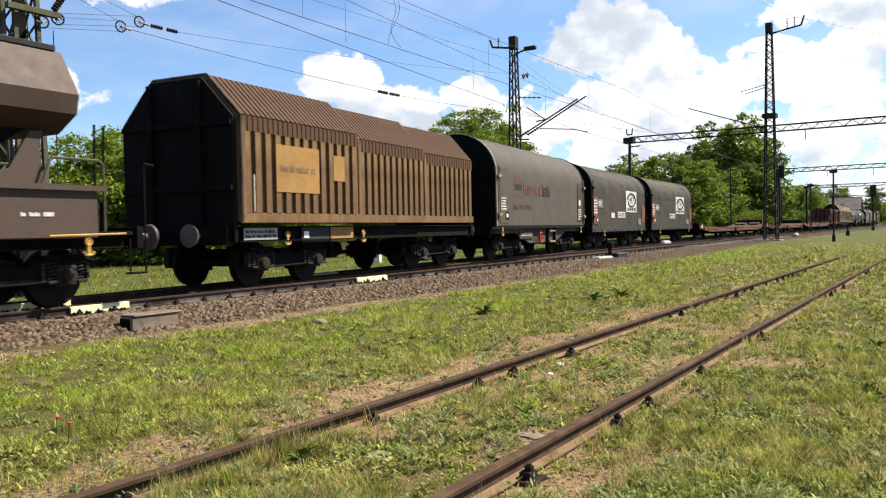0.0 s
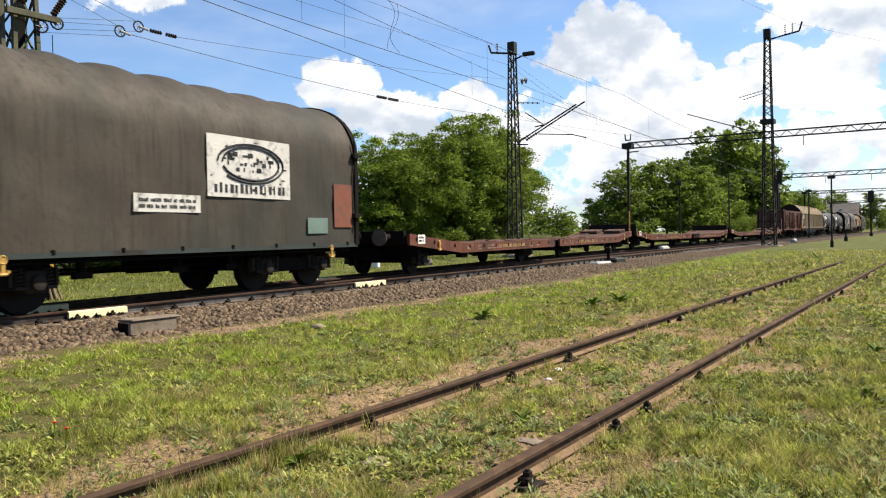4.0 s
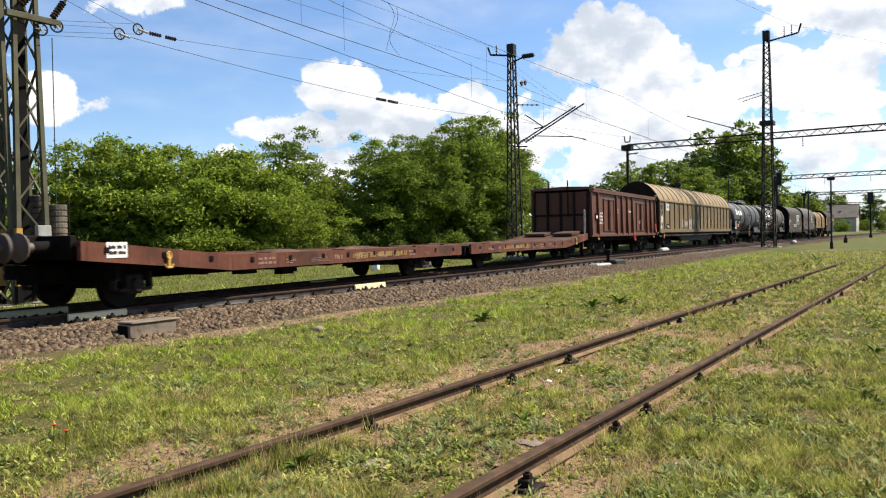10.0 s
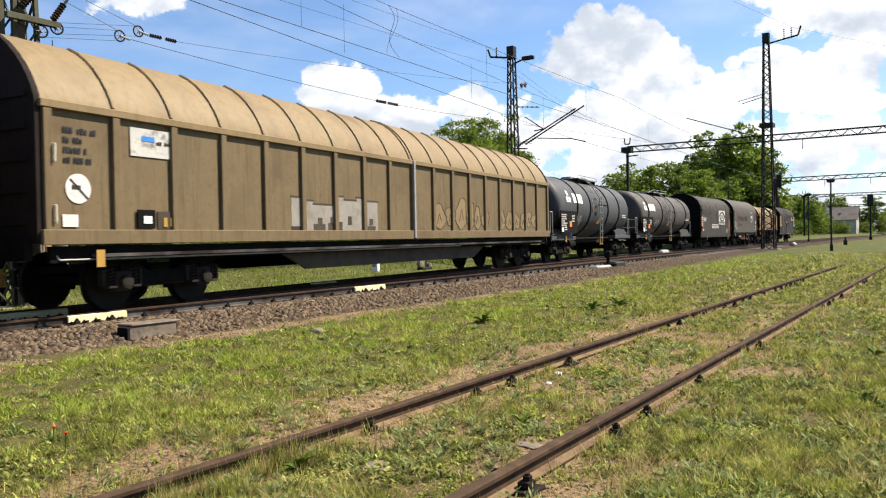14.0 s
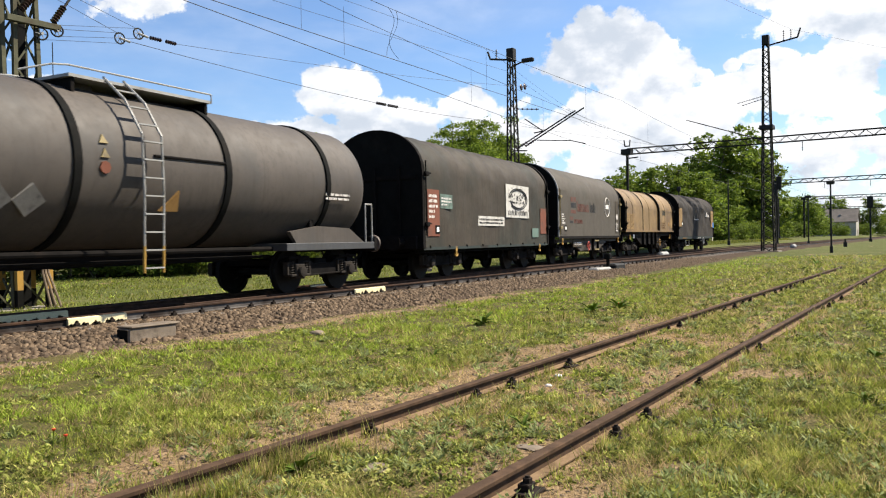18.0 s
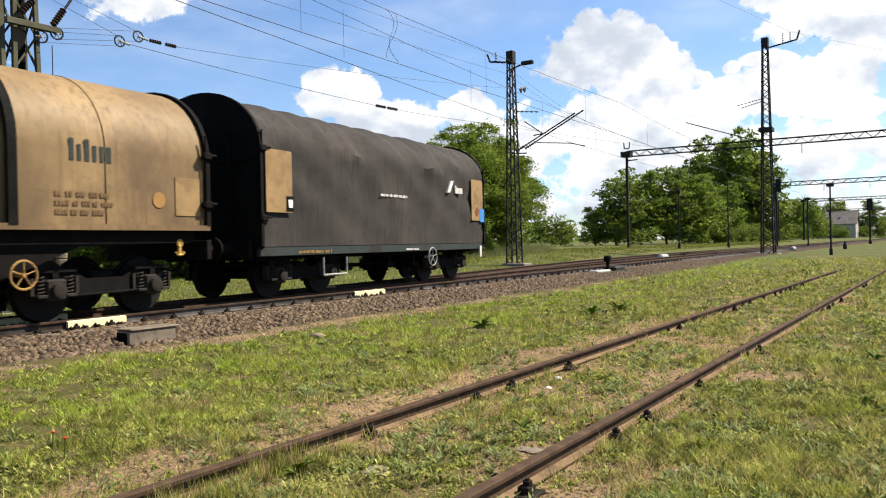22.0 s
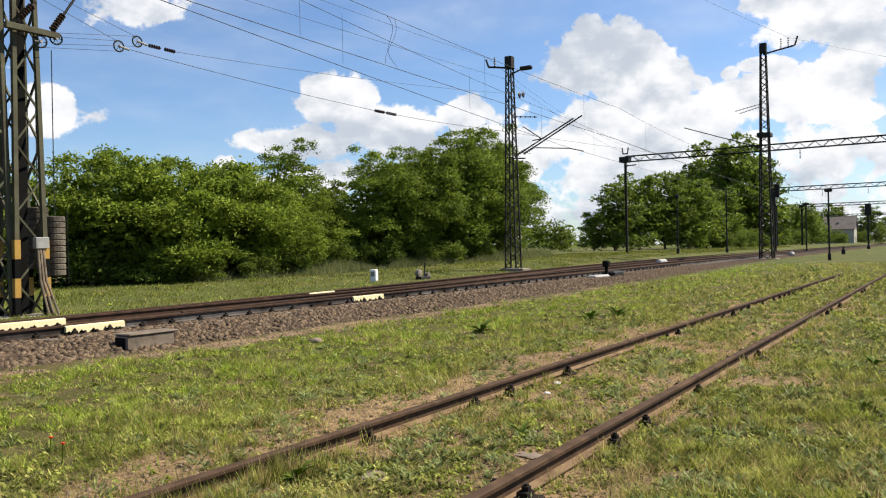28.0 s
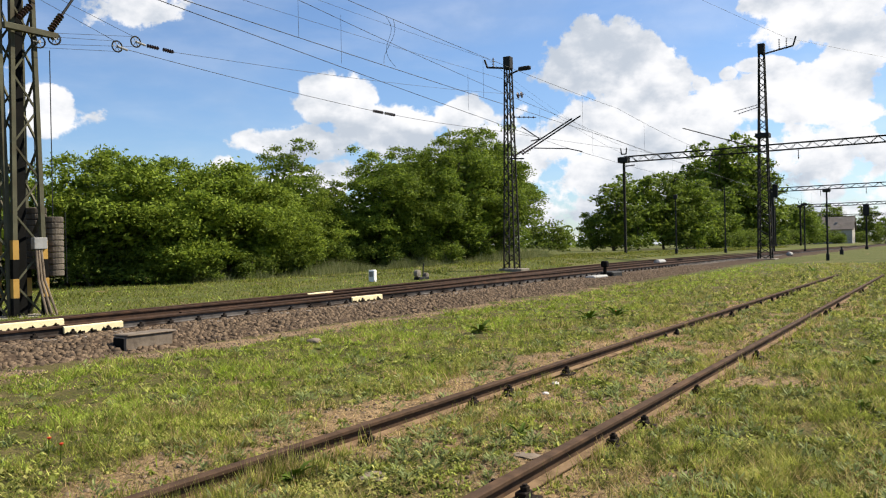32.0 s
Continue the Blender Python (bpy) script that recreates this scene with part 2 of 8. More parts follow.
M_RAIL = mat("rail_rust", (0.042, 0.025, 0.017), 0.85, 0.0, 0.35, 6, (0.072, 0.038, 0.022), 3, 0.5, spec=0.1)
M_RAILSIDE = mat("old_rail_rust", (0.062, 0.039, 0.025), 0.9, 0.0, 0.3, 6, (0.105, 0.062, 0.036), 3, 0.5, spec=0.08)
M_SLEEPER = mat("concrete_sleeper", (0.17, 0.145, 0.12), 0.9, 0, 0.25, 3, (0.09, 0.07, 0.05), 2.0, 0.45, each=0.15)
M_OLDWOOD = mat("weathered_sleeper", (0.20, 0.155, 0.11), 0.9, 0, 0.25, 5, (0.09, 0.07, 0.05), 3, 0.5, each=0.2)
M_CONC = mat("grey_concrete", (0.20, 0.175, 0.14), 0.9, 0, 0.18, 3, (0.09, 0.07, 0.05), 2.0, 0.48)
M_CREAM = mat("cream_paint", (0.66, 0.57, 0.34), 0.75, 0, 0.08, 4, (0.36, 0.27, 0.15), 6, 0.58, spec=0.15)
M_WHITE = mat("white_paint", (0.78, 0.77, 0.74), 0.6, 0, 0.06, 4, (0.45, 0.42, 0.38), 4, 0.62)
M_MAST = mat("mast_paint", (0.085, 0.082, 0.050), 0.8, 0.0, 0.3, 4, (0.045, 0.032, 0.020), 2.0, 0.5, spec=0.15)
M_MASTFAR = mat("weathered_mast", (0.024, 0.023, 0.018), 0.8, 0.0, 0.25, 4, (0.042, 0.026, 0.016), 2.5, 0.55, spec=0.12)
M_MASTDARK = mat("dark_steel", (0.022, 0.022, 0.021), 0.75, 0.0, 0.2, 4, spec=0.15)
M_YELLOW = mat("yellow_paint", (0.37, 0.215, 0.045), 0.6, 0, 0.14, 4, (0.20, 0.10, 0.03), 3, 0.58)
# black paint, and the near-black that carries the shade of the end walls
M_BLACK = mat("black_paint_and_shade", (0.006, 0.006, 0.0055), 0.8, 0, 0.3, 3, (0.014, 0.011, 0.009), 2.0, 0.56, spec=0.06)
# underframe and wheels: dark colours lowered further for the shade beneath the wagons
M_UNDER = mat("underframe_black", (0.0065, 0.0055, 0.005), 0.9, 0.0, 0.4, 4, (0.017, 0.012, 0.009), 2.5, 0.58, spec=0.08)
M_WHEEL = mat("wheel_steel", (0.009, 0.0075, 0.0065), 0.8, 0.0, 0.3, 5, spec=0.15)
M_TREAD = mat("buffer_steel", (0.10, 0.08, 0.068), 0.6, 0.1, 0.25, 6)
M_INS = mat("insulator_brown", (0.05, 0.03, 0.025), 0.3, 0, 0.1, 4)
M_WIRE = mat("copper_wire", (0.04, 0.042, 0.04), 0.6, 0.4, 0.1, 4, bump=0)
M_RED = mat("red_paint", (0.42, 0.06, 0.04), 0.6, 0, 0.15, 4)
M_BLUE = mat("blue_paint", (0.04, 0.20, 0.55), 0.5, 0, 0.1, 4)
M_ORANGE = mat("orange_plate", (0.75, 0.20, 0.03), 0.6, 0, 0.08, 4)
M_GALV = mat("galvanised_steel", (0.27, 0.265, 0.25), 0.6, 0.1, 0.18, 5, (0.14, 0.12, 0.10), 3, 0.55)
M_STENCIL = mat("white_stencil", (0.62, 0.58, 0.54), 0.8, 0, 0.12, 6, (0.3, 0.24, 0.2), 9, 0.58)
M_BARK = mat("bark", (0.10, 0.075, 0.055), 0.95, 0, 0.3, 4, bump=0.6, bump_scale=12)
M_CHAIR = mat("chair_rust", (0.020, 0.015, 0.012), 0.9, 0, 0.35, 8, (0.05, 0.03, 0.02), 5, 0.55, spec=0.1)
M_WEB = mat("greased_rail_web", (0.095, 0.086, 0.080), 0.6, 0.0, 0.25, 5, (0.022, 0.016, 0.013), 1.1, 0.38, spec=0.06)
M_BOXCONC = mat("weathered_concrete", (0.17, 0.135, 0.10), 0.95, 0, 0.25, 4, (0.075, 0.055, 0.04), 3.0, 0.48, bump=0.5, bump_scale=14)
M_WEIGHT = mat("stained_weight", (0.115, 0.095, 0.072), 0.95, 0, 0.3, 5, (0.05, 0.04, 0.03), 3.0, 0.46, bump=0.6, bump_scale=18)
M_FOOT = mat("dusty_rail_foot", (0.17, 0.115, 0.068), 0.95, 0, 0.3, 5, (0.075, 0.048, 0.03), 3.0, 0.5, spec=0.05)
M_BOGIE = mat("dusty_running_gear", (0.026, 0.021, 0.017), 0.9, 0.0, 0.4, 5, (0.016, 0.013, 0.011), 3, 0.5, spec=0.15)

# ---- lines of the tracks ----
HEADING_AT = (-25, -10, 0, 10, 20, 30, 40, 55, 75, 110)
HEADING = (0.0085, 0.0461, 0.0829, 0.1089, 0.1385, 0.1128, 0.0585, 0.0292, 0.0183, 0.0106)
_S = np.arange(-420, 760.01, 0.5)
_H = np.interp(_S, HEADING_AT, HEADING)
_X = np.concatenate([[0], np.cumsum(np.cos((_H[1:] + _H[:-1]) / 2)) * 0.5])
_Y = np.concatenate([[0], np.cumsum(np.sin((_H[1:] + _H[:-1]) / 2)) * 0.5])
_X += 7.15 - np.interp(0, _S, _X)
_Y += 12.287 - np.interp(0, _S, _Y)


def line_at(s):
    """The crossing line on which the train runs: place and heading at s metres."""
    return float(np.interp(s, _S, _X)), float(np.interp(s, _S, _Y)), float(np.interp(s, _S, _H))


def near_line(x):
    """The straight line nearest to the siding: y and heading at x."""
    x1 = min(x, 58.0)
    return 11.84 + 0.0354 * x1 + 0.012 * max(0.0, x - 58.0), 0.0354 if x < 58 else 0.012


SIDING_Y, SIDING_Z = 2.765, -0.175


def smooth(a, b, v):
    q = np.clip((v - a) / (b - a), 0, 1)
    return q * q * (3 - 2 * q)


def ground_z(x, y):
    """Height of the ground: flat near the siding, a little higher beyond the tracks and further along."""
    rise = smooth(15, 58, x)
    near, far = -0.31 + 0.08 * rise, -0.31 + 0.66 * rise
    z = near + (far - near) * smooth(16.5, 22, y) + 0.03 * (1 - smooth(4.2, 7.5, y)) * smooth(-3.0, 0.5, y)
    for rail in (-0.75, 0.75):
        z = z - 0.026 * np.exp(-(np.abs(y - 2.765 - rail) / 0.30) ** 3) * smooth(40, 26, x) * smooth(-14, -8, x)
    return z + 0.014 * np.sin(x * 0.9 + 1.3 * np.sin(y * 0.7)) * np.sin(y * 1.1 + 0.5)


_PH = np.random.default_rng(3).uniform(0, 6.28, (4, 14, 3))


def patchy(x, y, size, k):
    """Smooth uneven values about 0, for patches of that size in metres."""
    v = 0
    for i in range(14):
        a, p, q = _PH[k][i]
        f = 6.28 / (size * (0.6 + 0.12 * i))
        v = v + np.sin(f * (x * math.cos(a) + y * math.sin(a)) + p + 1.5 * np.sin(f * 0.7 * (y * math.cos(a) - x * math.sin(a)) + q))
    return v / 4.0


def bareness(x, y):
    """How bare the soil is: trodden and stony beside the siding and along the foot of the ballast."""
    d = np.abs(y - 2.9)
    b = 0.50 * patchy(x, y, 1.5, 0) + 0.36 * patchy(x, y, 0.5, 1) - 0.38
    b = b + (0.95 * np.exp(-((d - 0.75) / 0.75) ** 2) + 0.55 * np.exp(-((y - 3.95) / 0.45) ** 2)) * smooth(24, 8, x) + 1.3 * np.exp(-((y - 9.15) / 0.35) ** 2) * smooth(34, 16, x)
    return np.clip(b + 0.9 * smooth(5.0, 1.5, x) * smooth(6.0, 9.2, y), -1, 2)


# ---- ground ----
def ground_material():
    m = bpy.data.materials.new("meadow")
    m.use_nodes = True
    nt = m.node_tree
    N, L = nt.nodes.new, nt.links.new
    bs = nt.nodes["Principled BSDF"]
    pos = N("ShaderNodeNewGeometry").outputs["Position"]

    def noise(sc, detail=6, rough=0.6):
        n = N("ShaderNodeTexNoise")
        n.inputs["Scale"].default_value, n.inputs["Detail"].default_value, n.inputs["Roughness"].default_value = sc, detail, rough
        L(pos, n.inputs["Vector"])
        return n.outputs["Fac"]

    def mixed(f, a, b, lo, hi):
        r = N("ShaderNodeMapRange")
        r.inputs["From Min"].default_value, r.inputs["From Max"].default_value = lo, hi
        L(f, r.inputs["Value"])
        x = N("ShaderNodeMix")
        x.data_type = "RGBA"
        L(r.outputs[0], x.inputs["Factor"])
        for k, v in (("A", a), ("B", b)):
            if isinstance(v, tuple):
                x.inputs[k].default_value = (*v, 1)
            else:
                L(v, x.inputs[k])
        return x.outputs["Result"]

    # thatch and soil between the blades nearby, darkened for the shade in the gaps; closed turf further off
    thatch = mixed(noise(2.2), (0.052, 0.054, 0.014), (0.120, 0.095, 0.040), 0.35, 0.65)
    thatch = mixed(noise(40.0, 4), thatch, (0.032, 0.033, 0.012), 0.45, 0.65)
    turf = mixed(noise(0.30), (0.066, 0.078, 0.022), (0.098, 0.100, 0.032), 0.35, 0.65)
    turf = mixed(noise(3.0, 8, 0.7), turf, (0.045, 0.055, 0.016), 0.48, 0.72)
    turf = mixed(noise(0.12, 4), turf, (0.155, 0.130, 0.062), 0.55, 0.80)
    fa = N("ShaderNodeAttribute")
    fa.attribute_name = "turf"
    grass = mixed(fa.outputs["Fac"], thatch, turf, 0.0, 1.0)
    soil = mixed(noise(9.0), (0.262, 0.180, 0.100), (0.150, 0.102, 0.058), 0.35, 0.65)
    soil = mixed(noise(60.0, 3), soil, (0.40, 0.295, 0.175), 0.55, 0.75)
    soil = mixed(noise(28.0, 4), soil, (0.045, 0.032, 0.022), 0.50, 0.62)
    at = N("ShaderNodeAttribute")
    at.attribute_name = "bare"
    bare = N("ShaderNodeMath")
    bare.operation = "ADD"
    L(at.outputs["Fac"], bare.inputs[0])
    sub = N("ShaderNodeMath")
    sub.operation = "MULTIPLY_ADD"
    L(noise(7.0, 6, 0.7), sub.inputs[0])
    sub.inputs[1].default_value, sub.inputs[2].default_value = 1.6, -0.8
    L(sub.outputs[0], bare.inputs[1])
    col = mixed(bare.outputs[0], grass, soil, 0.15, 0.60)
    L(col, bs.inputs["Base Color"])
    bs.inputs["Roughness"].default_value = 1.0
    bs.inputs["Specular IOR Level"].default_value = 0.08
    b = N("ShaderNodeBump")
    b.inputs["Strength"].default_value, b.inputs["Distance"].default_value = 0.6, 0.05
    L(noise(18, 6), b.inputs["Height"])
    L(b.outputs[0], bs.inputs["Normal"])
    return m


M_MEADOW = ground_material()


def make_ground():
    xs = np.unique(np.concatenate([np.linspace(-2500, -60, 14), np.linspace(-60, -12, 13), np.arange(-12, -1, 0.6), np.arange(-1, 26, 0.22), np.arange(26, 46, 0.6), np.arange(46, 130, 4), np.linspace(130, 2800, 22)]))
    ys = np.unique(np.concatenate([np.linspace(-2500, -30, 12), np.linspace(-30, -8, 8), np.arange(-8, 13, 0.22), np.arange(1.3, 4.3, 0.11), np.arange(13, 30, 0.6), np.arange(30, 90, 4), np.linspace(90, 2800, 20)]))
    X, Y = np.meshgrid(xs, ys, indexing="ij")
    Z = ground_z(X, Y)
    v = np.stack([X, Y, Z], -1).reshape(-1, 3)
    a = np.arange(len(xs) * len(ys)).reshape(len(xs), len(ys))
    f = np.stack([a[:-1, :-1], a[1:, :-1], a[1:, 1:], a[:-1, 1:]], -1).reshape(-1, 4)
    me = raw_mesh("ground", v, f)
    at = me.attributes.new("bare", "FLOAT", "POINT")
    at.data.foreach_set("value", bareness(v[:, 0], v[:, 1]).astype(np.float32))
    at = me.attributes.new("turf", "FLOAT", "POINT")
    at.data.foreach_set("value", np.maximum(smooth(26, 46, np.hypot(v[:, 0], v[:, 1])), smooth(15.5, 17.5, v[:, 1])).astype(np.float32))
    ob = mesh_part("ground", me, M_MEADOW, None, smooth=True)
    tagged(ob, "sunlit meadow of short grass with bare trodden patches", "ground", kind="structure")


make_ground()


# ---- ballast beds ----
M_BALLAST = mat("ballast", (0.062, 0.043, 0.029), 1.0, 0, 0.3, 5, (0.034, 0.024, 0.017), 2.2, 0.5, bump=0.9, bump_scale=16, spec=0.05)
M_STONE = mat("ballast_stone", (0.128, 0.090, 0.058), 0.95, 0, 0.55, 9, (0.040, 0.029, 0.021), 5, 0.46, bump=0.3, spec=0.15)


def bed_edges(x):
    """Near foot, near crown, far crown and far foot of the ballast at x."""
    yn, _ = near_line(x)
    s = np.interp(x, _X, _S)
    yf = line_at(s)[1] if x > 4 else yn
    foot = 9.35 if x < 18 else 9.35 + 0.011 * (x - 18)
    return min(foot, yn - 2.3), yn - 1.55, max(yf, yn) + 1.5, max(yf, yn) + 2.0


def bed_z(x, y):
    a, b, c, d = bed_edges(x)
    low = float(ground_z(x, y)) - 0.06
    if y < b:
        return low + (-0.172 - low) * max(0.0, (y - a) / (b - a)) ** 0.8
    if y > c:
        return -0.172 + (low - (-0.172)) * min(1.0, (y - c) / (d - c))
    return -0.172


def make_bed():
    xs = np.unique(np.concatenate([np.linspace(-400, -12, 20), np.arange(-12, 60, 0.8), np.arange(60, 140, 5), np.linspace(140, 700, 20)]))
    secs = []
    for x in xs:
        a, b, c, d = bed_edges(x)
        ys = np.concatenate([np.linspace(a, b, 7), np.linspace(b, c, 6)[1:], np.linspace(c, d, 3)[1:]])
        secs.append([(x, y, bed_z(x, y) + 0.02 * math.sin(x * 3.1 + y * 4.7)) for y in ys])
    bm = loft(B(), secs, closed=False)
    bmesh.ops.recalc_face_normals(bm, faces=bm.faces)
    ob = part("ballast_bed", bm, M_BALLAST, None, smooth=True)
    tagged(ob, "brown-grey ballast bed under the running lines", "ballast", kind="structure")


make_bed()


def scatter_stones():
    """Loose crushed stones on the near shoulder and between the rails."""
    n = 23000
    xs = 2 + 44 * RNG.random(n) ** 1.5
    u = RNG.random(n)
    base = np.array([[-1, -1, -.6], [1, -1, -.7], [1, 1, -.6], [-1, 1, -.7], [-.7, -.6, .6], [.6, -.7, .75], [.7, .6, .5], [-.6, .7, .7]])
    quads = np.array([[0, 1, 5, 4], [1, 2, 6, 5], [2, 3, 7, 6], [3, 0, 4, 7], [4, 5, 6, 7]])
    V, F = [], []
    for i in range(n):
        a, b, c, d = bed_edges(xs[i])
        y = a - 0.15 + (b - a + 0.9) * u[i] if i % 5 else b + (c - b) * u[i]
        r = 0.014 + 0.026 * RNG.random() ** 1.5
        ang = RNG.random() * 6.283
        ca, sa = math.cos(ang), math.sin(ang)
        p = base * r * (0.7 + 0.6 * RNG.random((8, 3))) * (1.2, 0.9, 0.8)
        p = np.stack([p[:, 0] * ca - p[:, 1] * sa, p[:, 0] * sa + p[:, 1] * ca, p[:, 2]], 1)
        V.append(p + (xs[i], y, bed_z(xs[i], y) + r * 0.45))
        F.append(quads + 8 * i)
    me = raw_mesh("ballast_stones", np.concatenate(V), np.concatenate(F))
    tagged(mesh_part("ballast_stones", me, M_STONE, None), "loose brown-grey crushed stones of the ballast", "ballast stones", kind="stuff")


scatter_stones()


# ---- rails ----
RAIL = [(-.0625, -.149), (-.0625, -.138), (-.012, -.118), (-.008, -.045), (-.034, -.034), (-.035, -.008), (-.028, 0), (.028, 0), (.035, -.008), (.034, -.034), (.008, -.045), (.012, -.118), (.0625, -.138), (.0625, -.149)]


LIGHT_RAIL = [(u * 0.98, v * 0.78) for u, v in RAIL]


def swept(points, prof):
    """A profile (side, up) carried along points (x, y, z, heading)."""
    return loft(B(), [[(x - u * math.sin(h), y + u * math.cos(h), z + v) for u, v in prof] for x, y, z, h in points])


def make_track(name, label, points, sleepers, rail_mat, sleeper_mat, top, both=(True, True), skip=0, web=None):
    """A track as a thing of the setting: two rails and its sleepers."""
    track = thing(name, label, "railway track")
    track["kind"] = "structure"
    for k, side in enumerate((-0.75, 0.75)):
        if both[k]:
            pts = [(x - side * math.sin(h), y + side * math.cos(h), top, h) for x, y, h in points][skip if k == 0 else 0:]
            bm = swept(pts, LIGHT_RAIL if web is M_FOOT else RAIL)
            for f in bm.faces:
                z = f.calc_center_median().z - top
                f.material_index = 1 if (web is M_WEB and k == 0 and -0.13 < z < -0.06) or (web is M_FOOT and z < -0.096) else 0
            rail = part("rail", bm, rail_mat, track, "rusty rail with a worn head")
            if web:
                rail.data.materials.append(web)
    bm = box(B(), -0.125, 0.125, -1.27, 1.27, -0.25, -0.152, 0.012)
    me = None
    for x, y, h in sleepers:
        if me is None:
            ob = part("sleeper", bm, sleeper_mat, track)
            me = ob.data
        else:
            ob = mesh_part("sleeper", me, sleeper_mat, track)
        ob.matrix_basis = pose(x, y, top, 0, 0, math.degrees(h))
    return track


def near_points(x0, x1, step):
    return [(x, *near_line(x)) for x in np.arange(x0, x1, step)]


make_track("running_line", "rusty straight running line on concrete sleepers in brown ballast", near_points(-150, 640, 6), near_points(-1.4, 78, 0.62), M_RAIL, M_SLEEPER, 0.0, web=M_WEB)
make_track("crossing_line", "rusty curving crossing line that leaves the straight line", [line_at(s) for s in list(np.arange(-2, 64, 1.5)) + list(np.arange(66, 620, 8))], [line_at(s) for s in np.arange(15.5, 80, 0.62)], M_RAIL, M_SLEEPER, 0.0, skip=3)
make_track("siding", "disused siding of rusty rails sunk in the grass", [(x, SIDING_Y, 0.0) for x in np.arange(-9, 34, 3.0)], [(x, SIDING_Y, 0.0) for x in np.arange(-1, 22, 0.68)], M_RAILSIDE, M_OLDWOOD, SIDING_Z - 0.005, web=M_FOOT)


def chair_mesh():
    bm = box(B(), -0.09, 0.09, -0.16, 0.16, -0.155, -0.135, 0.004)
    for sy in (-1, 1):
        box(bm, -0.045, 0.045, sy * 0.055, sy * 0.12, -0.135, -0.095, 0.006)
        rod(bm, (0, sy * 0.095, -0.10), (0, sy * 0.095, -0.058), 0.014, 6)
        rod(bm, (0, sy * 0.095, -0.095), (0, sy * 0.095, -0.070), 0.026, 6)
    return bm


def fastenings():
    """Bolted chairs that hold the rails to the sleepers, some lost under soil and grass."""
    rnd = random.Random(6)
    me = None
    spots = [("siding", x + rnd.uniform(-0.08, 0.08), SIDING_Y + side, SIDING_Z + 0.022, 0.0) for x in np.arange(-1, 24, 0.68) for side in (-0.75, 0.75) if rnd.random() > (0.35 if side > 0 else 0.6)]
    spots += [("running_line", x, near_line(x)[0] - 0.75, 0.0, 0.035) for x in np.arange(5.42, 44, 0.62)]
    for name, x, y, z, h in spots:
        if me is None:
            ob = part("rail_chair", chair_mesh(), M_CHAIR, bpy.data.objects[name], "dark bolted rail chair")
            me = ob.data
        else:
            ob = mesh_part("rail_chair", me, M_CHAIR, bpy.data.objects[name])
        ob.matrix_basis = pose(x, y, z, 0, 0, math.degrees(h))


fastenings()

# ---- the goods train: running gear ----
SPEED, T_MARK = 10.735, 13.0
MOVERS, ROLLERS = [], []
WHEEL_R = 0.46


def wheelset_mesh(k):
    bm = B()
    rod(bm, (0, -1.0, 0), (0, 1.0, 0), 0.075, 10)
    for s in (-1, 1):
        prof = [(-0.070, 0.12), (-0.068, 0.46), (-0.035, WHEEL_R), (0.035, 0.452), (0.04, 0.49), (0.065, 0.49), (0.068, 0.40), (0.015, 0.37), (0.01, 0.2), (0.06, 0.15), (0.06, 0.08)]
        spun(bm, [(s * (0.75 - a) if s > 0 else -(0.75 - a), r * k) for a, r in prof], axis="y", seg=28)
    bmesh.ops.recalc_face_normals(bm, faces=bm.faces)
    me = bpy.data.meshes.new("wheelset")
    bm.to_mesh(me)
    bm.free()
    me.materials.append(M_WHEEL)
    return me


SMALL_R = 0.37
WHEELSET, WHEELSET_SMALL = wheelset_mesh(1.0), wheelset_mesh(SMALL_R / WHEEL_R)


def axlebox_mesh():
    bm = box(B(), -0.17, 0.17, -0.10, 0.12, -0.15, 0.17, 0.03)
    spun(bm, [(-0.19, 0.06), (-0.18, 0.11), (-0.10, 0.125)], axis="y", seg=14)
    for sx in (-1, 1):
        box(bm, sx * 0.24 - 0.09, sx * 0.24 + 0.09, -0.12, 0.10, -0.10, -0.05, 0.01)
        box(bm, sx * 0.37 - 0.025, sx * 0.37 + 0.025, -0.06, 0.06, -0.06, 0.2)
    me = bpy.data.meshes.new("axlebox")
    bm.to_mesh(me)
    bm.free()
    me.materials.append(M_BOGIE)
    return me


AXLEBOX = axlebox_mesh()


def spring_mesh():
    bm = B()
    turns = [(0.075 * math.cos(a), 0.075 * math.sin(a), -0.06 + 0.036 * a / 1.0472 / 4) for a in np.arange(0, 31.4, 0.8)]
    bent(bm, turns, 0.018, 5)
    me = bpy.data.meshes.new("coil_spring")
    bm.to_mesh(me)
    bm.free()
    me.materials.append(M_BOGIE)
    return me


SPRING = spring_mesh()


